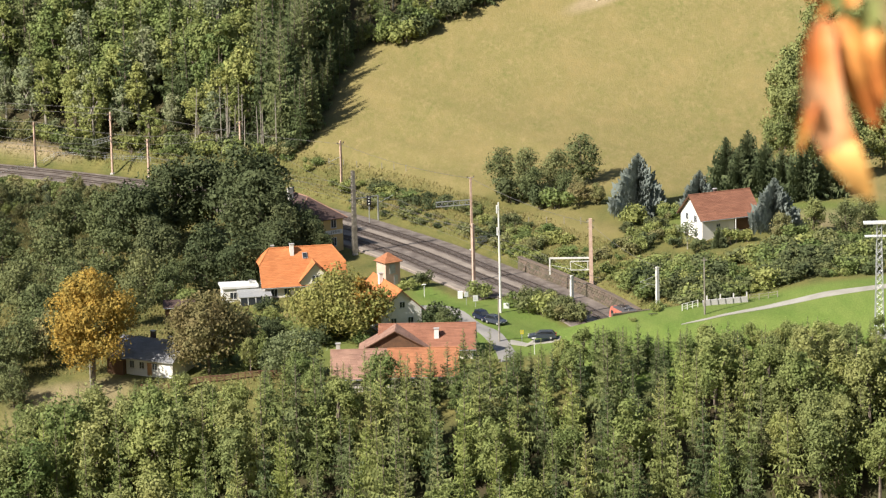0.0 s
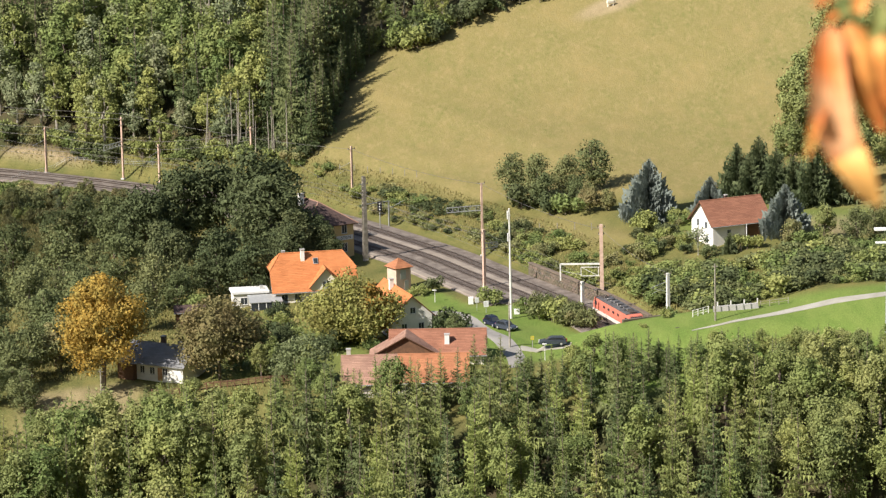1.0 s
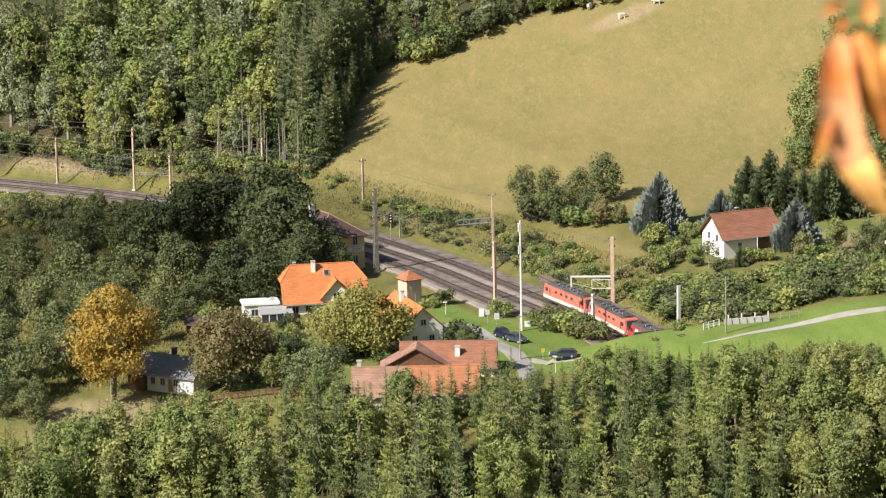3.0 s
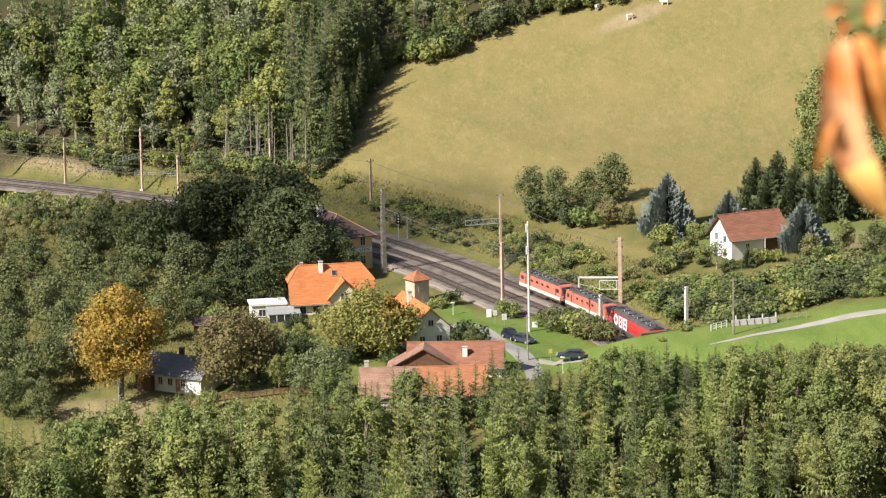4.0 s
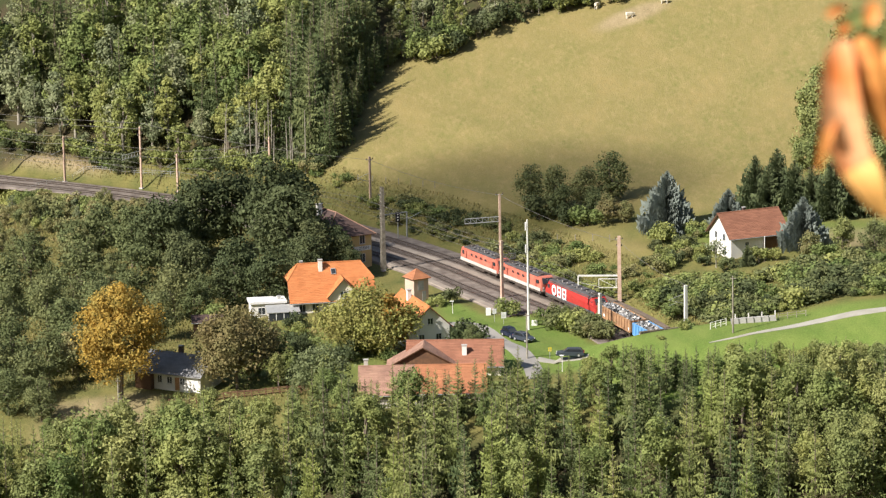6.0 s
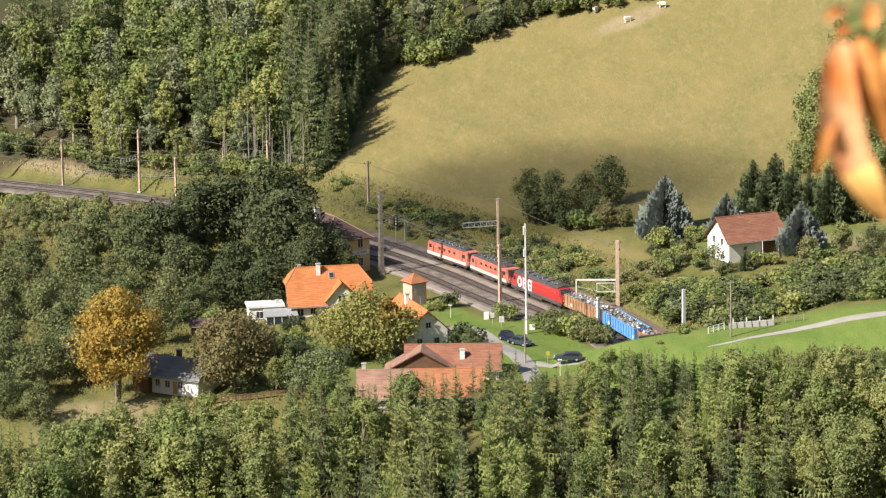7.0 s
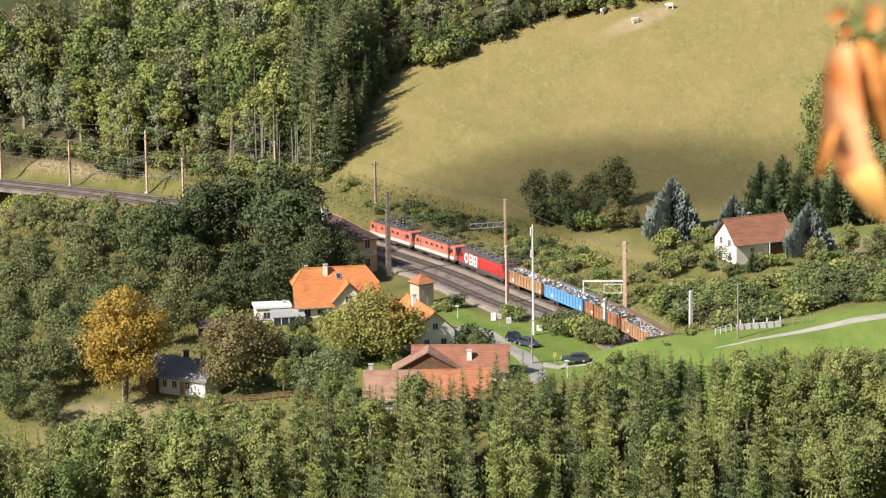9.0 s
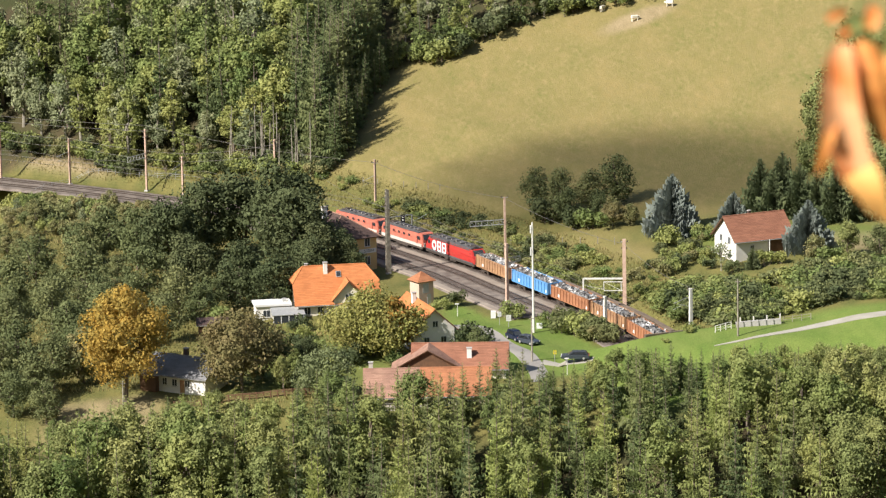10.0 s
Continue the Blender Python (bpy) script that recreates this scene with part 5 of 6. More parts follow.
def masts():
    mast(-94.8, 892.6, 11.0, [(10.2, 0.8, "cross"), (7.4, 3.2, "cantilever")])
    mast(-79.1, 882.5, 9.9, [(9.4, 0.7, "cross"), (7.2, 3.2, "cantilever")])
    mast(-62.0, 870.8, 13.2, [(12.8, 1.0, "cross"), (11.6, 0.8, "cross"), (7.2, 6.5, "lattice")])
    mast(-54.0, 864.2, 8.2, [(7.8, 0.8, "cross"), (6.8, 3.2, "cantilever")])
    mast(-34.6, 861.9, 7.0, [(6.6, 0.8, "cross")])
    mast(-13.3, 827.5, 10.2, [(9.6, 0.8, "cross"), (7.0, 3.0, "cantilever")])
    mast(-10.3, 774.6, 16.0, [(14.5, 0.8, "cross"), (12.8, 0.7, "cross")], PALE_BARK, 0.95, "tall grey-brown steel mast beside the station platform")
    mast(11.7, 775.3, 14.0, [(13.9, 0.7, "cross"), (8.8, 6.8, "lattice")])
    mast(11.5, 748.5, 10.8, [(10.2, 0.6, "cross"), (8.4, 3.0, "cantilever"), (7.2, 3.0, "lattice")], RUST_POLE, 0.55)
    mast(32.4, 738.8, 12.8, [(12.3, 0.7, "cross"), (11.0, 0.5, "cross"), (5.6, 7.4, "portal")], RUST_POLE, 0.72, yaw=176)
    mast(28.2, 721.6, 7.2, [(6.7, 0.5, "cross"), (6.2, 3.0, "cantilever")], WHITE_POLE, 0.6, "short pale concrete catenary post with brackets")
    mast(43.0, 718.0, 7.4, [(7.2, 0.7, "cross"), (6.0, 3.4, "cantilever")], WHITE_POLE, 0.6, "short pale concrete catenary post with brackets")
    # tall pale floodlight mast on the lawn
    ob = holder("floodlight_mast", pose(15.7, 724.3, gz(15.7, 724.3)))
    tagged(ob, "tall slim pale concrete floodlight mast on the lawn", "mast")
    part("post", rod(bmesh.new(), (0, 0, -0.6), (0, 0, 19.8), 0.24, 0.14, 10), WHITE_POLE, ob)
    for z in (14.6, 18.6):
        part("lamp_box", boxed(-0.42, -0.2, -0.2, 0.2, z - 0.7, z + 0.7), PAINT_WHITE, ob)
        part("clamp", boxed(-0.22, 0.22, -0.2, 0.2, z - 0.05, z + 0.05), GALV, ob)
    # signal
    ob = holder("railway_signal", pose(-7.7, 803.6, -0.5, 0, 0, 0))
    tagged(ob, "black railway signal head on a grey post", "signal")
    part("post", rod(bmesh.new(), (0, 0, -0.2), (0, 0, 5.2), 0.09), GALV, ob)
    head = part("signal_head", boxed(-0.45, 0.45, -0.2, 0.2, 4.0, 5.9, bevel=0.1), BLACK, ob)
    for z in (4.4, 4.95, 5.5):
        part("lens", rod(bmesh.new(), (0, -0.2, z), (0, -0.28, z), 0.14), LAMP_GLASS, head)
    p, d = along(306, 4.4)
    ob = holder("wire_gantry", pose(p[0], p[1], 0.1, 0, 0, math.degrees(math.atan2(d[1], d[0])) + 90))
    tagged(ob, "grey steel gantry post with a horizontal arm", "gantry")
    part("post", boxed(-0.12, 0.12, -0.12, 0.12, -0.3, 4.8), GALV, ob)
    part("arm", boxed(-0.1, 6.2, -0.08, 0.08, 4.8, 4.98), GALV, ob)
    part("brace", rod(bmesh.new(), (0, 0, 3.4), (-3.5, 0, 4.6), 0.05), GALV, ob)


masts()


def tube(bm, pts, r):
    """A thin wire through the points, in one piece."""
    rows = []
    for k, p in enumerate(pts):
        d = Vector(pts[min(k + 1, len(pts) - 1)]) - Vector(pts[max(k - 1, 0)])
        side = d.cross(Vector((0, 0, 1))).normalized()
        up = side.cross(d).normalized()
        rows.append([bm.verts.new(Vector(p) + side * (r * u) + up * (r * v)) for u, v in ((1, 0), (0, 1), (-1, 0), (0, -1))])
    for a, b in zip(rows, rows[1:]):
        for i in range(4):
            bm.faces.new((a[i], a[(i + 1) % 4], b[(i + 1) % 4], b[i]))
    return bm


def wires():
    def line(name, pts, r, sag, label):
        run = []
        for a, b in zip(pts, pts[1:]):
            a, b = np.array(a, float), np.array(b, float)
            run += [tuple(a + (b - a) * q - np.array([0, 0, 4 * sag * q * (1 - q)])) for q in np.arange(8) / 8]
        bm = tube(bmesh.new(), run + [tuple(pts[-1])], r)
        tagged(part(name, bm, WIRE), label, "cable", "wires over the railway")
    for off, lo, hi in ((0.0, 212, 480), (-4.6, 214, 480)):
        for high, sag, label in ((5.7, 0.02, "straight contact wire over the track"), (7.0, 0.5, "sagging carrier wire over the track")):
            pts = []
            for s in np.arange(lo, hi, 26):
                p, _ = along(s, off)
                pts.append((p[0], p[1], p[2] + high))
            line("overhead_wire", pts, 0.022, sag, label)
    tops = [(-125, 914, 7.5), (-94.8, 892.6, 8.2), (-79.1, 882.5, 8.0), (-54, 864.2, 7.4), (-34.6, 861.9, 9.5)]
    line("feeder_wire", tops, 0.03, 0.5, "sagging feeder wire between railway masts")
    line("feeder_wire", [(x, y, z - 1.7) for x, y, z in tops], 0.03, 0.5, "sagging feeder wire between railway masts")
    tall = [(-135, 925, 11), (-62.0, 870.8, 12.4), (-13.3, 827.5, 11.5), (11.7, 775.3, 13.8), (32.4, 738.8, 12.0), (43.0, 718.0, 8.2)]
    line("feeder_wire", tall, 0.03, 0.9, "long feeder wire slung past the wood")
    line("feeder_wire", [(x, y, z - 1.2) for x, y, z in tall[:2]], 0.03, 0.9, "long feeder wire slung past the wood")
    line("feeder_wire", [(11.5, 748.5, 9.6), (-10.3, 774.6, 12.4), (-24, 812, 12)], 0.025, 0.8, "long feeder wire slung past the station")


wires()


# ---- walls, fences, viaduct, tunnel mouth ----
def retaining_wall():
    """Rubble wall on the hill's side of the line, stone by stone."""
    wall = holder("retaining_wall")
    tagged(wall, "brown rubble stone retaining wall along the track", "wall", kind="structure")
    part("core", swept(bmesh.new(), 4.3, [(0.0, -0.6), (0.12, 2.2), (0.75, 2.2), (0.8, -0.6)], 206, 252), STONE, wall)
    part("coping", swept(bmesh.new(), 4.3, [(-0.02, 2.2), (-0.02, 2.42), (0.85, 2.42), (0.85, 2.2)], 206, 252), STONE, wall)
    rng = random.Random(3)
    shapes = []
    for k in range(5):
        me = bpy.data.meshes.new("stone")
        bm = boxed(-0.42, 0.42, -0.09, 0.09, -0.2, 0.2)
        for v in bm.verts:
            v.co += Vector((rng.uniform(-0.05, 0.05), rng.uniform(-0.03, 0.03), rng.uniform(-0.03, 0.03)))
        bm.to_mesh(me)
        bm.free()
        me.materials.append(STONE)
        shapes.append(me)
    for row in range(5):
        s = 207 + (row % 2) * 0.45
        while s < 251:
            p, d = along(s, 4.28 + 0.02 * row)
            ob = new("stone", rng.choice(shapes))
            ob.matrix_basis = pose(p[0], p[1], p[2] + 0.1 + row * 0.43, 0, 0, math.degrees(math.atan2(d[1], d[0])))
            ob.parent = wall
            s += 0.93


retaining_wall()


def tunnel_mouth():
    ob = holder("tunnel_portal")
    tagged(ob, "stone tunnel mouth under the field path", "tunnel portal", kind="structure")
    p, d = along(198.0, 0)
    m = pose(p[0], p[1], p[2], 0, 0, math.degrees(math.atan2(d[1], d[0])) - 90)
    outer = [(-4.6, -0.5), (-4.6, 4.6), (4.6, 4.6), (4.6, -0.5), (2.7, -0.5)]
    arch = [(2.7 * math.cos(a), 2.0 + 2.5 * math.sin(a)) for a in np.linspace(0, math.pi, 11)]
    bm = prism(bmesh.new(), outer + arch + [(-2.7, -0.5)], -0.3, 0.3)
    bmesh.ops.triangulate(bm, faces=[f for f in bm.faces if len(f.verts) > 4])
    part("portal_wall", bm, STONE, ob).matrix_basis = m


tunnel_mouth()


def viaduct():
    ob = holder("viaduct")
    tagged(ob, "pale stone railway viaduct with round arches", "viaduct", kind="structure")
    s0, s1 = 424.0, 486.0
    part("deck", swept(bmesh.new(), -2.0, [(-5.9, -1.1), (-5.9, 0.45), (-5.5, 0.45), (-5.5, 0.1), (5.0, 0.1), (5.0, -1.1)], s0, s1), CONCRETE, ob)
    for k in range(6):
        p, d = along(s0 + 2 + k * 10, -3.4)
        pier = part("pier", boxed(-1.1, 1.1, -4.4, 4.4, -12, -4.4), CONCRETE, ob)
        ang = math.degrees(math.atan2(d[1], d[0]))
        pier.matrix_basis = pose(p[0], p[1], p[2], 0, 0, ang)
        q, d2 = along(s0 + 7 + k * 10, -3.4)
        arch = [(-5.0, -4.4), (-5.0, -1.1), (5.0, -1.1), (5.0, -4.4), (3.9, -4.4)] + [(3.9 * math.cos(a), -4.4 + 2.9 * math.sin(a)) for a in np.linspace(0.2, math.pi - 0.2, 9)] + [(-3.9, -4.4)]
        bm = prism(bmesh.new(), arch, -4.4, 4.4)
        bmesh.ops.triangulate(bm, faces=[f for f in bm.faces if len(f.verts) > 4])
        part("arch", bm, CONCRETE, ob).matrix_basis = pose(q[0], q[1], q[2], 0, 0, math.degrees(math.atan2(d2[1], d2[0])))
    rail = holder("viaduct_railing")
    tagged(rail, "thin grey steel railing along the viaduct", "railing")
    for z in (0.8, 1.3):
        part("bar", swept(bmesh.new(), -7.7, [(-0.04, z), (0.0, z + 0.05), (0.04, z), (0, z - 0.05)], 426, 486), GALV, rail)
    for s in np.arange(426, 486, 3.0):
        p, _ = along(s, -7.7)
        part("post", boxed(p[0] - 0.05, p[0] + 0.05, p[1] - 0.05, p[1] + 0.05, p[2] - 0.3, p[2] + 1.35), GALV, rail)


viaduct()


def fence(path, label, height=1.2, gap=2.4, rails=(0.5, 1.05), mat=TIMBER, thick=0.06, group=""):
    pts, _ = spline([(x, y, 0) for x, y in path], gap)
    ob = holder("fence")
    tagged(ob, label, "fence", group)
    tops = []
    for x, y, _ in pts:
        z = gz(x, y) + float(roughness(np.array([x]), np.array([y]))[0])
        part("post", boxed(x - thick, x + thick, y - thick, y + thick, z - 0.3, z + height), mat, ob)
        tops.append((x, y, z))
    for h in rails:
        for a, b in zip(tops, tops[1:]):
            part("rail", rod(bmesh.new(), (a[0], a[1], a[2] + h), (b[0], b[1], b[2] + h), thick * 0.7, sides=5), mat, ob)


fence([(46.2, 701.6), (48.0, 702.4), (49.6, 703.0)], "low pale railing at the field's edge", 1.2, 1.0, (0.35, 0.75, 1.15), WHITE_POLE, 0.07)
fence([(58.0, 704.4), (60.4, 704.6), (62.8, 704.8)], "weathered timber field fence beside the path", 1.1, 1.6, (0.5, 0.95), PALE_BARK, 0.06)
fence([(-19, 846), (-12, 842), (-5, 836), (2, 829)], "thin wooden pasture fence on the meadow's edge", 1.3, 3.4, (), PALE_BARK, 0.07)
fence([(13, 790), (20, 785.5), (28, 781), (35, 776)], "thin wooden pasture fence beside the bushes", 1.3, 3.8, (), PALE_BARK, 0.07)
fence([(-86, 876.5), (-76, 885.5), (-64, 877), (-52, 869)], "thin wire fence above the railway cutting", 1.0, 2.4, (0.5, 0.9), GALV, 0.04)
fence([(-46, 693.5), (-36, 691.5), (-28, 690.5), (-20, 690.5)], "brown board fence below the cottage garden", 1.2, 1.2, (0.3, 0.6, 0.9, 1.1), TIMBER, 0.1)


def parapet():
    """A low wall stepping along the edge of the field above the line."""
    ob = holder("parapet_wall")
    tagged(ob, "low weathered concrete parapet at the field's edge", "wall", kind="structure")
    for k in range(6):
        x, y = 50.4 + k * 1.3, 703.2 + k * 0.16
        z = gz(50.0, 703.0) + (gz(58.0, 706.2) - gz(50.0, 703.0)) * (x - 50) / 8
        part("wall_panel", slab(bmesh.new(), [(x - 0.65, y - 0.2, z + 0.85), (x + 0.65, y - 0.2, z + 1.0), (x + 0.65, y + 0.2, z + 1.0), (x - 0.65, y + 0.2, z + 0.85)], 1.9), CONCRETE, ob)
    for k in range(4):
        x, y = 50.6 + k * 2.3, 703.5 + k * 0.3
        part("post", boxed(x - 0.1, x + 0.1, y + 0.2, y + 0.4, gz(x, y) - 0.4, gz(x, y) + 1.5), WHITE_POLE, ob)


parapet()


# ---- cars ----
def car(x, y, yaw, paint, label, length=4.5, height=1.5, z=None):
    ob = holder("car", pose(x, y, (gz(x, y) + 0.14 if z is None else z), 0, 0, yaw))
    tagged(ob, label, "car", "parked cars")
    h, l, w = height, length / 2, 0.88
    low = [(-l, 0.35), (-l * 0.98, 0.72), (-l * 0.92, 0.95), (l * 0.45, 0.98), (l * 0.9, 0.80), (l, 0.6), (l * 0.98, 0.3), (l * 0.75, 0.24), (-l * 0.8, 0.24)]
    bm = prism(bmesh.new(), low, -w, w)
    bmesh.ops.bevel(bm, geom=list(bm.edges), offset=0.07, segments=2, affect="EDGES", profile=0.6)
    body = part("body", bm, paint, ob)
    cab = [(-l * 0.90, 0.96), (-l * 0.74, h - 0.06), (-l * 0.55, h), (l * 0.06, h), (l * 0.2, h - 0.06), (l * 0.5, 0.97)]
    bm = prism(bmesh.new(), cab, -w * 0.86, w * 0.86)
    for v in bm.verts:
        if v.co.z > 1.1:
            v.co.y *= 0.84
    bmesh.ops.bevel(bm, geom=list(bm.edges), offset=0.05, segments=2, affect="EDGES")
    part("cabin", bm, paint, ob)
    for s in (-1, 1):
        glass = bmesh.new()
        o = [(-l * 0.80, 1.0), (-l * 0.68, h - 0.14), (l * 0.10, h - 0.12), (l * 0.38, 1.0)]
        vs = []
        for px_, pz in o:
            vs.append(glass.verts.new((px_, s * (w * 0.86 + 0.012) * (0.86 if pz > 1.1 else 1.0), pz)))
        glass.faces.new(vs)
        bmesh.ops.solidify(glass, geom=list(glass.faces), thickness=0.02)
        part("side_window", glass, GLASS, ob)
        for px_ in (-l * 0.6, l * 0.62):
            tyre = part("wheel", rod(bmesh.new(), (px_, s * (w - 0.16), 0.33), (px_, s * (w + 0.02), 0.33), 0.33, sides=16), TYRE, ob)
            part("rim", rod(bmesh.new(), (px_, s * (w + 0.02), 0.33), (px_, s * (w + 0.035), 0.33), 0.2, sides=12), GALV, tyre)
        part("headlight", boxed(l * 0.93, l * 0.995, s * 0.68 - 0.14, s * 0.68 + 0.14, 0.62, 0.76), LAMP_GLASS, ob)
        part("tail_light", boxed(-l * 0.985, -l * 0.93, s * 0.7 - 0.1, s * 0.7 + 0.1, 0.72, 0.94), TRAIN_RED, ob)
    part("windscreen", slab(bmesh.new(), [(l * 0.235, -0.62, h - 0.1), (l * 0.235, 0.62, h - 0.1), (l * 0.5, 0.68, 1.0), (l * 0.5, -0.68, 1.0)], 0.03), GLASS, ob)
    part("number_plate", boxed(l - 0.005, l + 0.012, -0.26, 0.26, 0.40, 0.51), PAINT_WHITE, ob)
    return ob


car(22.2, 700.6, 176, CAR_GREY, "blue-grey estate car parked at the lane's end", 4.9, 1.5)
car(12.4, 718.6, -62, CAR_BLUE, "dark blue car parked on the lawn's edge", 4.5, 1.7)
car(14.6, 715.4, -50, CAR_GREY, "dark grey car parked behind another", 4.4, 1.55)


# ---- small fixtures ----
def post_sign(x, y, h, mat, w=0.7, ph=0.9, label="white notice board on posts", cat="sign"):
    ob = holder("notice_board", pose(x, y, gz(x, y), 0, 0, 10))
    tagged(ob, label, cat)
    part("post", rod(bmesh.new(), (0, 0.05, -0.3), (0, 0.05, h), 0.05), GALV, ob)
    part("board", boxed(-w / 2, w / 2, -0.04, 0.0, h - ph, h, bevel=0.015), mat, ob)
    for k in range(3):
        part("text_bar", boxed(-w * 0.35, w * (0.1 + 0.1 * k), -0.055, -0.042, h - ph * (0.3 + 0.2 * k), h - ph * (0.24 + 0.2 * k)), GALV, ob)


def street_lamp(x, y, h, label):
    ob = holder("street_lamp", pose(x, y, gz(x, y)))
    tagged(ob, label, "street lamp", "street lamps")
    part("post", rod(bmesh.new(), (0, 0, -0.4), (0, 0, h), 0.07, 0.045), WHITE_POLE, ob)
    part("head", boxed(-0.45, 0.3, -0.14, 0.14, h, h + 0.14, bevel=0.04), PAINT_WHITE, ob)


def fixtures():
    post_sign(9.8, 730.5, 2.4, PAINT_WHITE)
    post_sign(11.4, 728.6, 2.2, PAINT_WHITE, 0.9, 1.1)
    post_sign(18.8, 703.2, 1.9, SIGN_YELLOW, 0.6, 0.7, "small yellow sign at the parking place")
    street_lamp(10.1, 698.6, 3.6, "short pale street lamp beside the low house")
    street_lamp(20.6, 693.0, 2.6, "short pale street lamp on the lawn")
    street_lamp(2.4, 738.0, 2.2, "short pale street lamp on the lawn")
    for x, y, h, label in ((14.9, 702.6, 8.0, "thin grey timber power pole at the lane"), (49.8, 698.0, 9.8, "thin grey timber power pole on the field"), (-54.4, 692.0, 6.5, "thin brown timber pole on the slope")):
        ob = holder("power_pole", pose(x, y, gz(x, y)))
        tagged(ob, label, "pole")
        part("post", rod(bmesh.new(), (0, 0, -0.6), (0, 0, h), 0.17, 0.11), PALE_BARK, ob)
        part("crossarm", boxed(-0.5, 0.5, -0.05, 0.05, h - 0.5, h - 0.38), PALE_BARK, ob)
    for x, y, w, h in ((8.8, 736.2, 0.9, 1.2), (16.8, 727.8, 1.0, 0.9)):
        ob = part("relay_cabinet", boxed(x - w / 2, x + w / 2, y - 0.3, y + 0.3, gz(x, y) - 0.2, gz(x, y) + h, bevel=0.04), PAINT_WHITE)
        tagged(ob, "small white trackside relay cabinet", "cabinet", "relay cabinets")
    # lattice mast with a white platform
    ob = holder("lattice_mast", pose(77.7, 682.3, gz(77.7, 682.3)))
    tagged(ob, "grey steel lattice mast with white floodlights on concrete base", "mast")
    part("footing", boxed(-1.3, 1.3, -1.3, 1.3, -0.8, 0.5, bevel=0.05), CONCRETE, ob)
    H = 19.0
    corner = lambda s, t, z: (s * (0.75 - 0.02 * z), t * (0.75 - 0.02 * z), z)
    for s in (-1, 1):
        for t in (-1, 1):
            part("leg", rod(bmesh.new(), corner(s, t, 0.4), corner(s, t, H), 0.06, 0.05, 5), GALV, ob)
    bm = bmesh.new()
    for k in range(15):
        z0, z1 = 0.5 + k * 1.2, 0.5 + (k + 1) * 1.2
        for a, b in (((-1, -1), (1, -1)), ((1, -1), (1, 1)), ((1, 1), (-1, 1)), ((-1, 1), (-1, -1))):
            rod(bm, corner(*a, z0), corner(*b, z1), 0.03, sides=4)
            rod(bm, corner(*b, z0), corner(*a, z1), 0.03, sides=4)
    part("lattice", bm, GALV, ob)
    part("platform", boxed(-2.6, 2.6, -0.6, 0.6, H, H + 0.35), PAINT_WHITE, ob)
    part("lower_arm", boxed(-2.4, 2.4, -0.4, 0.4, H - 2.2, H - 2.0), PAINT_WHITE, ob)


fixtures()


def cow(x, y, yaw):
    ob = holder("cow", pose(x, y, gz(x, y), 0, 0, yaw))
    tagged(ob, "pale cow grazing high on the meadow", "cow", "cows on the meadow")
    part("body", boxed(-0.85, 0.75, -0.3, 0.3, 0.65, 1.35, bevel=0.16), CREAM, ob)
    part("head", boxed(0.72, 1.2, -0.14, 0.14, 0.75, 1.15, bevel=0.08), CREAM, ob)
    for lx in (-0.65, 0.55):
        for ly in (-0.2, 0.2):
            part("leg", rod(bmesh.new(), (lx, ly, -0.05), (lx, ly, 0.75), 0.07, 0.09, 6), CREAM, ob)


cow(42.2, 898.6, 20)
cow(49.9, 902.3, 160)
cow(35.5, 905.0, 60)


def tall_grass():
    """Rough grass and weeds on the railway banks and the unmown slopes, one sheet of blades."""
    rng = np.random.default_rng(12)
    xs, ys = rng.uniform(-100, 88, 230000), rng.uniform(684, 905, 230000)
    n, _ = beside(xs, ys)
    bank = (n > 6.5) & (n < 22) & (ys < 870 - 0.42 * np.clip(xs, -70, 90))
    left = (n < -17) & (xs < -14) & ~((xs > -50) & (ys > 690) & (ys < 722))
    bank &= ~((xs > 34) & (ys < 713))
    left &= ~((xs < -45) & (ys < 704))
    keep = bank | left
    xs, ys = xs[keep], ys[keep]
    z = ground(xs, ys) + roughness(xs, ys)
    k = len(xs)
    base = np.stack([xs, ys, z], 1)
    lean = rng.normal(size=(k, 3)) * 0.25
    lean[:, 2] = 1
    h = (0.15 + 0.55 * rng.random(k) ** 2)[:, None]
    side = rng.normal(size=(k, 3)) * np.array([1, 1, 0])
    side /= np.linalg.norm(side, axis=1)[:, None]
    w = rng.uniform(0.05, 0.17, k)[:, None]
    verts = np.stack([base - side * w, base + side * w, base + lean * h], 1).reshape(-1, 3)
    faces = np.arange(k * 3).reshape(-1, 3)
    ob = mesh_part("tall_grass", verts.tolist(), faces.tolist(), REED)
    tagged(ob, "tall dry grass and weeds on railway banks", "grass", kind="stuff")


tall_grass()


# ---- train ----
def bogie(parent, x, axles, wheel_r=0.5, mat=UNDER):
    b = part("bogie", boxed(x - axles - 0.6, x + axles + 0.6, -1.05, 1.05, 0.45, 0.85), mat, parent)
    for ax in (-axles, axles):
        for s in (-1, 1):
            part("wheel", rod(bmesh.new(), (x + ax, s * 0.72, wheel_r), (x + ax, s * 0.86, wheel_r), wheel_r, sides=18), UNDER, b)
    return b


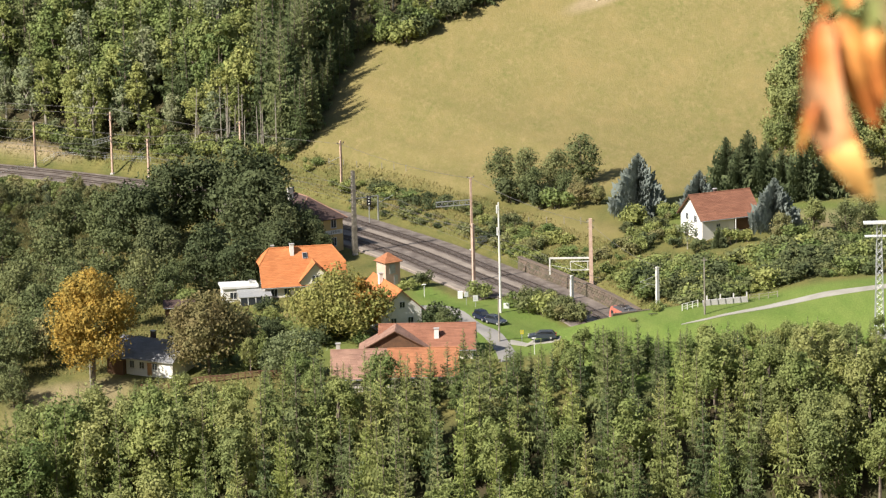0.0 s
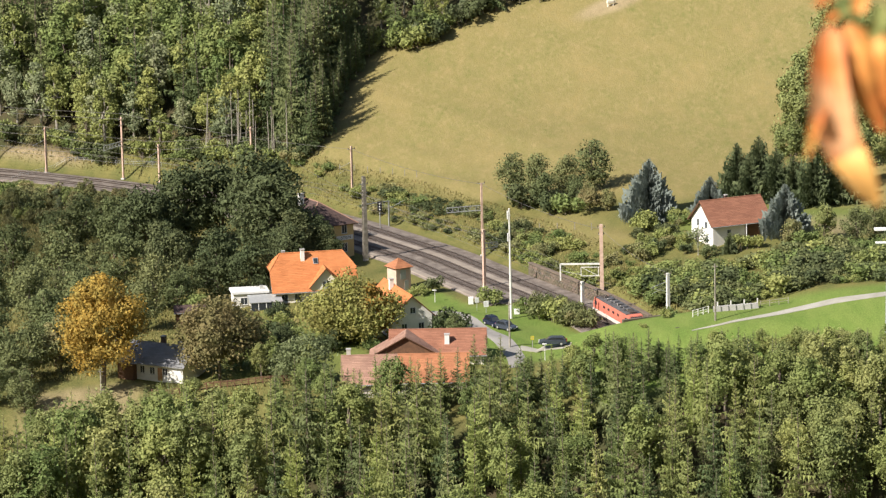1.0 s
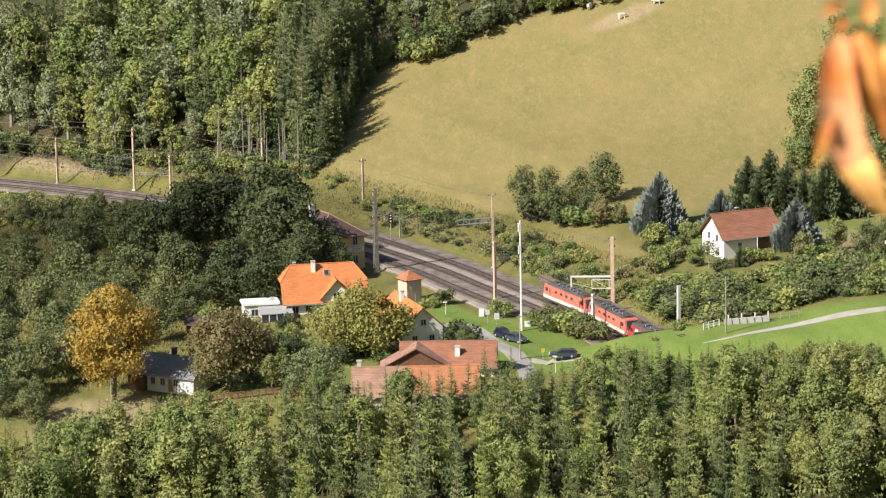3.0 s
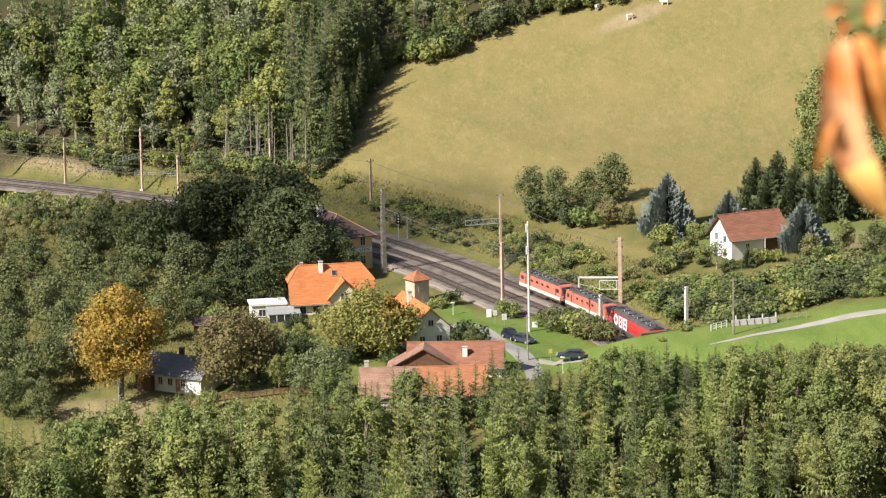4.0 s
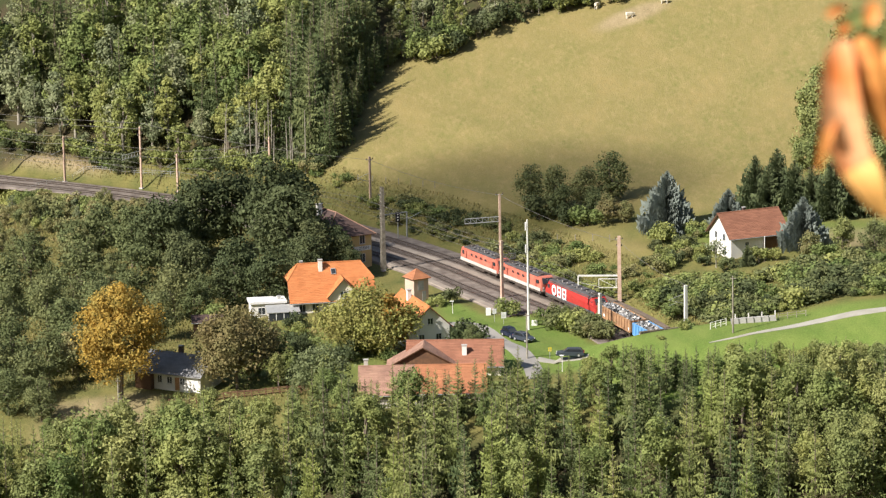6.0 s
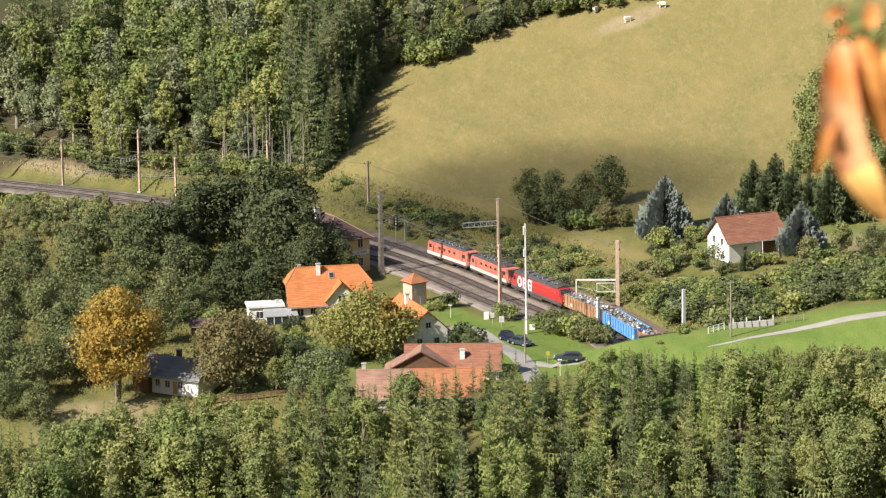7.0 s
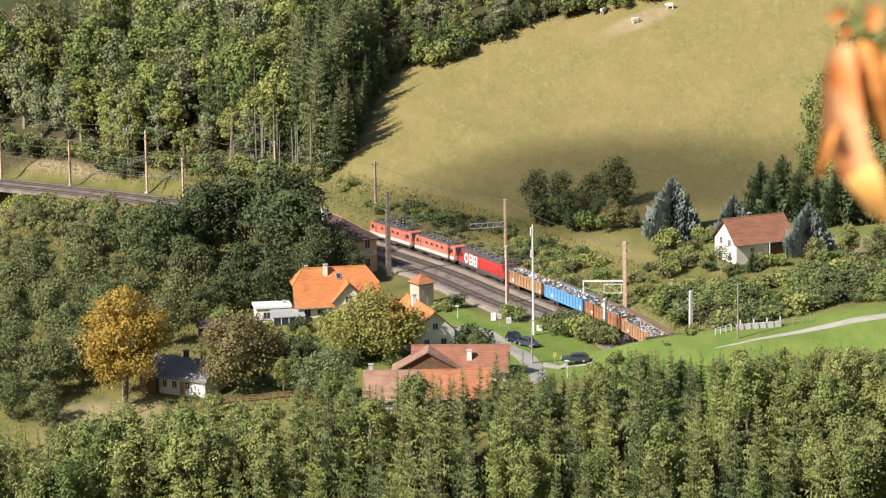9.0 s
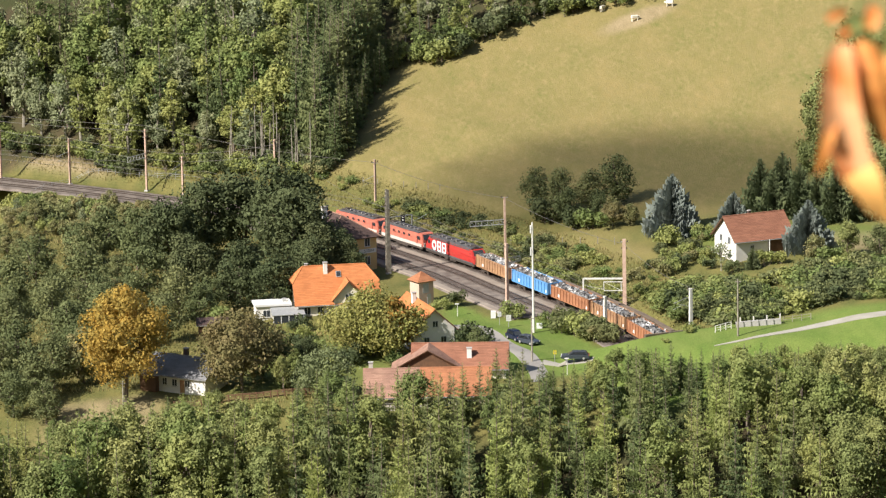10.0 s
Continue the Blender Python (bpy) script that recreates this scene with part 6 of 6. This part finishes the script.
def pantograph(parent, x, z, up):
    bm = bmesh.new()
    if up:
        rod(bm, (x - 0.8, 0, z + 0.2), (x + 0.7, 0, z + 0.9), 0.05, sides=5)
        rod(bm, (x + 0.7, 0, z + 0.9), (x - 0.6, 0, z + 1.55), 0.04, sides=5)
        box(bm, x - 0.75, x - 0.5, -0.8, 0.8, z + 1.55, z + 1.62)
    else:
        rod(bm, (x - 0.9, 0, z + 0.3), (x + 0.9, 0, z + 0.36), 0.05, sides=5)
        rod(bm, (x - 0.9, 0.3, z + 0.42), (x + 0.9, -0.3, z + 0.42), 0.04, sides=5)
        box(bm, x - 0.9, x - 0.66, -0.8, 0.8, z + 0.44, z + 0.5)
    box(bm, x - 1.0, x + 1.0, -0.65, 0.65, z + 0.12, z + 0.2)
    part("pantograph", bm, UNDER, parent)


def locomotive(kind, label, length):
    """An electric locomotive, its ends along x, standing on the rails at z = 0."""
    ob = holder("locomotive")
    tagged(ob, label, "locomotive", "freight train")
    l, w = length / 2 - 0.55, 1.48
    modern = kind == "modern"
    paint = TRAIN_RED if modern else OLD_RED
    if modern:
        side = [(-l, 1.0), (-l, 1.9), (-l + 0.5, 2.5), (-l + 1.3, 3.6), (-l + 1.9, 3.78), (l - 1.9, 3.78), (l - 1.3, 3.6), (l - 0.5, 2.5), (l, 1.9), (l, 1.0)]
    else:
        side = [(-l, 1.0), (-l + 0.05, 2.35), (-l + 0.5, 3.45), (-l + 0.8, 3.6), (l - 0.8, 3.6), (l - 0.5, 3.45), (l - 0.05, 2.35), (l, 1.0)]
    bm = prism(bmesh.new(), side, -w, w)
    for v in bm.verts:
        if v.co.z > 3.4:
            v.co.y *= 0.9
        if abs(v.co.x) > l - 0.2:
            v.co.y *= 0.9
    bmesh.ops.bevel(bm, geom=list(bm.edges), offset=0.10, segments=2, affect="EDGES")
    body = part("body", bm, paint, ob)
    part("underframe", boxed(-l + 0.2, l - 0.2, -1.4, 1.4, 0.62, 1.02), UNDER, ob)
    part("battery_box", boxed(-2.2, 2.2, -1.38, 1.38, 0.3, 0.7, bevel=0.05), UNDER, ob)
    top = 3.78 if modern else 3.6
    part("roof_deck", boxed(-l + 1.5, l - 1.5, -1.36, 1.36, top - 0.08, top + 0.14, bevel=0.05), ROOF_GREY, ob)
    for k in range(5):
        x = -l + 4.2 + k * (2 * l - 8.4) / 4
        part("roof_box", boxed(x - 0.55, x + 0.55, -0.8, 0.8, top + 0.14, top + 0.36, bevel=0.04), ROOF_GREY, ob)
    for k in range(8):
        x = -l + 3.2 + k * (2 * l - 6.4) / 7
        part("insulator", rod(bmesh.new(), (x, 0.5, top + 0.14), (x, 0.5, top + 0.52), 0.07, sides=6), LIGHT_GREY, ob)
    pantograph(ob, -l + 2.6, top + 0.1, True)
    pantograph(ob, l - 2.6, top + 0.1, False)
    for s in (-1, 1):
        if modern:
            part("skirt", boxed(-l + 0.6, l - 0.6, s * 1.49 - 0.01, s * 1.49 + 0.01, 1.0, 1.32), ROOF_GREY, ob)
            part("roof_edge", boxed(-l + 1.9, l - 1.9, s * 1.42 - 0.03, s * 1.42 + 0.03, 3.45, 3.68), ROOF_GREY, ob)
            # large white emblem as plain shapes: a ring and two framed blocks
            emblem = bmesh.new()
            rows = []
            for a in np.linspace(0, 2 * math.pi, 24, endpoint=False):
                rows.append([emblem.verts.new((5.9 + r * math.cos(a) * 0.85, s * (1.497 + e), 2.3 + r * math.sin(a))) for r, e in ((1.0, 0.0), (1.0, 0.012), (0.5, 0.012), (0.5, 0.0))])
            for a, b in zip(rows, rows[1:] + rows[:1]):
                for i in range(4):
                    emblem.faces.new((a[i], b[i], b[(i + 1) % 4], a[(i + 1) % 4]))
            bmesh.ops.recalc_face_normals(emblem, faces=emblem.faces)
            part("emblem", emblem, PAINT_WHITE, ob, "white ring of a large emblem")
            for x in (3.95, 2.05):
                blk = bmesh.new()
                for x0, x1, z0, z1 in ((-0.75, -0.35, 1.62, 2.98), (0.35, 0.75, 1.62, 2.98), (-0.75, 0.75, 1.3, 1.618), (-0.348, 0.348, 2.15, 2.45), (-0.75, 0.75, 2.982, 3.3)):
                    box(blk, x + x0, x + x1, s * 1.503 - 0.006, s * 1.503 + 0.006, z0, z1)
                part("emblem", blk, PAINT_WHITE, ob, "white block of a large emblem")
        else:
            part("band", boxed(-l + 0.35, l - 0.35, s * 1.485 - 0.015, s * 1.485 + 0.015, 1.02, 1.62), LIGHT_GREY, ob, "pale grey lower band")
            for k in range(4):
                x = -2.9 + k * 1.95
                part("round_window", boxed(x - 0.28, x + 0.28, s * 1.48 - 0.02, s * 1.48 + 0.02, 2.55, 2.95, bevel=0.015), GLASS, ob)
        for e in (-1, 1):
            part("cab_door", boxed(e * (l - 2.35) - 0.32, e * (l - 2.35) + 0.32, s * 1.486 - 0.012, s * 1.486 + 0.012, 1.15, 3.05), paint, ob)
            part("cab_window", boxed(e * (l - 1.45) - 0.38, e * (l - 1.45) + 0.38, s * 1.44 - 0.06, s * 1.44 + 0.06, 2.35, 3.0, bevel=0.04), GLASS, ob)
    for e in (-1, 1):
        if modern:
            screen = [(e * (l - 0.52), -1.1, 2.56), (e * (l - 0.52), 1.1, 2.56), (e * (l - 1.22), 1.0, 3.52), (e * (l - 1.22), -1.0, 3.52)]
        else:
            screen = [(e * (l + 0.0), -1.1, 2.45), (e * (l + 0.0), 1.1, 2.45), (e * (l - 0.42), 1.05, 3.38), (e * (l - 0.42), -1.05, 3.38)]
        part("windscreen", slab(bmesh.new(), screen, 0.04), GLASS, ob)
        for s in (-1, 1):
            part("headlight", boxed(e * l - 0.04, e * l + 0.05, s * 0.95 - 0.16, s * 0.95 + 0.16, 1.55, 1.8, bevel=0.03), LAMP_GLASS, ob)
            part("buffer", rod(bmesh.new(), (e * (l - 0.05), s * 0.88, 1.05), (e * (l + 0.5), s * 0.88, 1.05), 0.16, 0.22, 10), UNDER, ob)
        part("front_band", boxed(e * l - 0.03, e * l + 0.03, -1.25, 1.25, 1.02, 1.4), LIGHT_GREY if not modern else ROOF_GREY, ob)
    for x in (-l + 3.4, l - 3.4):
        bogie(ob, x, 1.4, 0.55)
    return ob


def open_wagon(paint, label, seed):
    """A high-sided open bogie wagon with ribbed steel walls, heaped with scrap."""
    ob = holder("open_wagon")
    tagged(ob, label, "freight wagon", "freight train")
    l, w, z0, z1 = 6.82, 1.46, 1.2, 3.2
    part("underframe", boxed(-l, l, -1.3, 1.3, 0.95, 1.2), UNDER, ob)
    rng = np.random.default_rng(seed)
    for s in (-1, 1):
        part("side_wall", boxed(-l, l, s * w - 0.04, s * w + 0.04, z0, z1), paint, ob)
        part("top_rail", boxed(-l, l, s * (w + 0.06) - 0.09, s * (w + 0.06) + 0.09, z1 - 0.06, z1 + 0.1), paint, ob)
        part("sill", boxed(-l, l, s * (w + 0.05) - 0.07, s * (w + 0.05) + 0.07, z0 - 0.12, z0 + 0.1), paint, ob)
        for k in range(13):
            x = -l + 0.12 + k * (2 * l - 0.24) / 12
            part("rib", boxed(x - 0.07, x + 0.07, s * (w + 0.1) - 0.06, s * (w + 0.1) + 0.06, z0, z1 - 0.06), paint, ob)
        part("label_plate", boxed(l - 3.0, l - 2.2, s * (w + 0.05) - 0.01, s * (w + 0.05) + 0.01, 1.5, 2.0), PAINT_WHITE, ob, "pale marking panel")
        part("label_plate", boxed(-l + 0.5, -l + 0.9, s * (w + 0.05) - 0.01, s * (w + 0.05) + 0.01, 1.4, 1.9), PAINT_WHITE, ob, "pale marking panel")
    for e in (-1, 1):
        part("end_wall", boxed(e * l - 0.05, e * l + 0.05, -w, w, z0, z1 + 0.08), paint, ob)
        for y in (-0.9, 0, 0.9):
            part("end_rib", boxed(e * (l + 0.1) - 0.06, e * (l + 0.1) + 0.06, y - 0.08, y + 0.08, z0, z1), paint, ob)
        for s in (-1, 1):
            part("buffer", rod(bmesh.new(), (e * l, s * 0.88, 1.05), (e * (l + 0.6), s * 0.88, 1.05), 0.14, 0.2, 8), UNDER, ob)
        bogie(ob, e * 4.2, 0.9, 0.46)
    n = 620
    x, y = rng.uniform(-l + 0.3, l - 0.3, n), rng.uniform(-1.25, 1.25, n)
    z = 2.85 + 0.55 * (1 - (y / 1.4) ** 2) * (0.7 + 0.3 * np.sin(x * 1.7 + seed)) + rng.uniform(-0.1, 0.2, n)
    normals = rng.normal(size=(n, 3)) + np.array([0, 0, 0.8])
    quads_mesh("scrap_load", np.stack([x, y, z], 1), normals, 0.55, rng, SCRAP, ob)
    part("load_bed", boxed(-l + 0.06, l - 0.06, -w + 0.05, w - 0.05, 1.2, 2.9), UNDER, ob)
    return ob


TRAIN = [(locomotive("old", "faded orange-red electric locomotive with pale lower band", 16.9), 16.9),
         (locomotive("old", "orange-red electric locomotive coupled behind the first", 16.9), 16.9),
         (locomotive("modern", "bright red rounded electric locomotive with white emblem", 20.1), 20.1)]
for paint, words in ((WAGON_DULL, "ochre-brown"), (WAGON_BLUE, "light blue"), (WAGON_BROWN, "rust-brown"), (WAGON_DULL, "ochre-brown"), (WAGON_BROWN, "rust-brown"), (WAGON_DULL, "ochre-brown"), (WAGON_BROWN, "rust-brown")):
    TRAIN.append((open_wagon(paint, words + " ribbed open wagon heaped with scrap metal", 200 + len(TRAIN)), 14.85))


# ---- the leaf before the lens and the cloud ----
def leaf_blade(bm, spine, widths, curl):
    """A curled leaf along a spine of (x, y), with half widths."""
    rows = []
    for k, ((x, y), w) in enumerate(zip(spine, widths)):
        q = k / (len(spine) - 1)
        a = spine[min(k + 1, len(spine) - 1)]
        b = spine[max(k - 1, 0)]
        d = Vector((a[0] - b[0], a[1] - b[1])).normalized()
        row = []
        for u in (-1.0, -0.55, 0.0, 0.55, 1.0):
            row.append(bm.verts.new((x - d.y * w * u, y + d.x * w * u, curl * (abs(u) ** 1.5) * w + 0.006 * math.sin(q * 5))))
        rows.append(row)
    for a, b in zip(rows, rows[1:]):
        for i in range(4):
            bm.faces.new((a[i], a[i + 1], b[i + 1], b[i]))
    return bm


def hanging_leaf():
    u = 3.0 / 7459.0
    def at(*pts):
        return [((px_ - 1455) * u, -(py_ - 25) * u) for px_, py_ in pts]
    def wide(*ws):
        return [w * u for w in ws]
    ob = holder("autumn_leaf")
    tagged(ob, "curled orange autumn leaf hanging on a twig", "leaf")
    main = part("blade", leaf_blade(bmesh.new(), at((1456, 38), (1450, 70), (1448, 120), (1453, 180), (1468, 230), (1486, 268)), wide(14, 27, 33, 38, 35, 31), 0.5), LEAF_PALE, ob, smooth_faces=True)
    part("tip", leaf_blade(bmesh.new(), at((1484, 262), (1500, 292), (1520, 325), (1543, 352)), wide(32, 28, 21, 4), 0.5), LEAF_YELLOW, ob, "yellow tip", smooth_faces=True)
    part("lobe", leaf_blade(bmesh.new(), at((1440, 170), (1428, 205), (1420, 240), (1414, 268)), wide(13, 12, 8, 2), 0.3), LEAF_ORANGE, ob, smooth_faces=True)
    part("blade", leaf_blade(bmesh.new(), at((1492, 28), (1508, 70), (1514, 110), (1524, 150), (1540, 190), (1554, 222)), wide(14, 30, 36, 32, 21, 5), -0.6), LEAF_ORANGE, ob, "darker orange folded blade", smooth_faces=True)
    part("stalk", rod(bmesh.new(), (0.0, 0.001, 0), (0.016, 0.03, -0.004), 0.0024, 0.002, 6), LEAF, ob)
    part("bud", leaf_blade(bmesh.new(), at((1448, 26), (1462, 12), (1470, -6)), wide(6, 10, 4), 0.4), LEAF_ORANGE, ob)
    part("bud", leaf_blade(bmesh.new(), at((1500, 34), (1504, 14), (1500, -8)), wide(6, 12, 5), 0.4), LIME, ob)
    part("bud", leaf_blade(bmesh.new(), at((1528, 60), (1540, 30), (1546, -4)), wide(8, 18, 9), 0.4), LIME, ob)
    for bud, ws, paint in ((((1428, -4), (1444, -16), (1468, -22)), (5, 10, 5), LEAF_ORANGE), (((1462, 22), (1478, 6), (1484, -16)), (7, 15, 9), LIME), (((1492, 24), (1506, -2), (1512, -30)), (7, 15, 10), LEAF_ORANGE)):
        part("bud", leaf_blade(bmesh.new(), at(*bud), wide(*ws), 0.4), paint, ob, smooth_faces=True)
    part("lobe", leaf_blade(bmesh.new(), at((1540, 30), (1552, 80), (1560, 140), (1566, 185)), wide(8, 20, 18, 4), -0.4), LEAF_ORANGE, ob)
    return ob


autumn_leaf = hanging_leaf()


def sapling():
    """The slim young tree beside the camera, out of sight but for its leaf."""
    ob = holder("sapling")
    tagged(ob, "slim young tree with a bare twig near the lens", "tree")
    base = (0.95, 2.95, gz(0.95, 2.95) - 0.1)
    part("trunk", rod(bmesh.new(), base, (0.85, 2.98, 162.4), 0.022, 0.012, 8), BARK, ob)
    part("twig", rod(bmesh.new(), (0.87, 2.975, 161.9), (0.32, 2.95, 161.62), 0.006, 0.003, 6), BARK, ob)


sapling()


def fair_weather_cloud():
    m = bpy.data.materials.new("thin_cloud")
    m.use_nodes = True
    t = m.node_tree
    bsdf = t.nodes["Principled BSDF"]
    bsdf.inputs["Base Color"].default_value, bsdf.inputs["Roughness"].default_value = (0.9, 0.9, 0.9, 1), 1.0
    clear, mix = t.nodes.new("ShaderNodeBsdfTransparent"), t.nodes.new("ShaderNodeMixShader")
    co, ln = t.nodes.new("ShaderNodeTexCoord"), t.nodes.new("ShaderNodeVectorMath")
    ln.operation = "LENGTH"
    flat = t.nodes.new("ShaderNodeMapping")
    flat.inputs["Scale"].default_value = (1 / 54.0, 1 / 36.0, 0.0)
    t.links.new(co.outputs["Object"], flat.inputs[0])
    t.links.new(flat.outputs[0], ln.inputs[0])
    noise_tex = t.nodes.new("ShaderNodeTexNoise")
    noise_tex.inputs["Scale"].default_value, noise_tex.inputs["Detail"].default_value = 0.06, 3.0
    t.links.new(co.outputs["Object"], noise_tex.inputs["Vector"])
    add = t.nodes.new("ShaderNodeMath")
    add.operation = "MULTIPLY_ADD"
    t.links.new(noise_tex.outputs[0], add.inputs[0])
    add.inputs[1].default_value = 0.5
    t.links.new(ln.outputs["Value"], add.inputs[2])
    fade = t.nodes.new("ShaderNodeMapRange")
    fade.interpolation_type = "SMOOTHSTEP"
    for i, v in ((1, 0.75), (2, 1.38), (3, 0.42), (4, 0.0)):
        fade.inputs[i].default_value = v
    t.links.new(add.outputs[0], fade.inputs[0])
    t.links.new(fade.outputs[0], mix.inputs[0])
    t.links.new(clear.outputs[0], mix.inputs[1])
    t.links.new(bsdf.outputs[0], mix.inputs[2])
    t.links.new(mix.outputs[0], t.nodes["Material Output"].inputs[0])
    bm = bmesh.new()
    bmesh.ops.create_uvsphere(bm, u_segments=40, v_segments=20, radius=1.0)
    for v in bm.verts:
        k = 1 + 0.14 * noise.noise(v.co * 2.2) + 0.06 * noise.noise(v.co * 6)
        v.co = Vector((v.co.x * 58 * k, v.co.y * 39 * k, v.co.z * 8 * k))
    return tagged(part("cloud", bm, m, smooth_faces=True), "small thin white fair-weather cloud in the sky", "cloud")


cloud = fair_weather_cloud()


def front_at(t):
    """How far the train's front has come along the line, in metres."""
    return 206.3 + 11.35 * t + 0.058 * t * t


def motions():
    # the train, vehicle by vehicle along the line
    back = 0.0
    for ob, length in TRAIN:
        rows = []
        for t in np.arange(0, 10.01, 0.5):
            s = front_at(t) - back - length / 2
            reach = length * 0.32
            a, _ = along(s - reach)
            b, _ = along(s + reach)
            mid, d = (a + b) / 2 + np.array([0, 0, 0.38]), b - a
            pitch = math.degrees(math.atan2(d[2], math.hypot(d[0], d[1])))
            rows.append((float(t), pose(mid[0], mid[1], mid[2], 0, -pitch, math.degrees(math.atan2(d[1], d[0])))))
        walk(ob, rows)
        back += length
    # the leaf sways a little on its twig
    face = look((0, 0, 0), (0, 0.98, -0.2), -1.1)
    sway = [
            (0, 0.2977, 2.9674, 161.5451),
            (0.5, 0.2974, 2.9676, 161.5457),
            (1, 0.2955, 2.9678, 161.5448),
            (1.5, 0.2961, 2.9680, 161.5464),
            (2, 0.2952, 2.9682, 161.5472),
            (2.5, 0.2953, 2.9684, 161.5479),
            (4, 0.2897, 2.9691, 161.5474),
            (4.5, 0.2911, 2.9687, 161.5463),
            (5, 0.2925, 2.9684, 161.5452),
            (5.5, 0.2900, 2.9686, 161.5447),
            (7, 0.2909, 2.9688, 161.5470),
            (7.5, 0.2892, 2.9689, 161.5463),
            (8, 0.2883, 2.9691, 161.5468),
            (8.5, 0.2871, 2.9691, 161.5463),
            (9, 0.2872, 2.9691, 161.5465),
            (9.5, 0.2871, 2.9690, 161.5455),
            (10, 0.2867, 2.9688, 161.5446),
    ]
    walk(autumn_leaf, [(t, Matrix.Translation((x, y, z)) @ face) for t, x, y, z in sway])
    # the cloud drifts over, its shadow crossing the bushes below the meadow
    far = -SUN_WAY * 620
    drift = ((0, -105, 812), (2.5, -72, 814), (4, -34, 816), (5.5, 2, 818), (7.5, 24, 821), (10, 44, 826))
    walk(cloud, [(t, pose(x + far.x, y + far.y, 4 + far.z)) for t, x, y in drift])


motions()
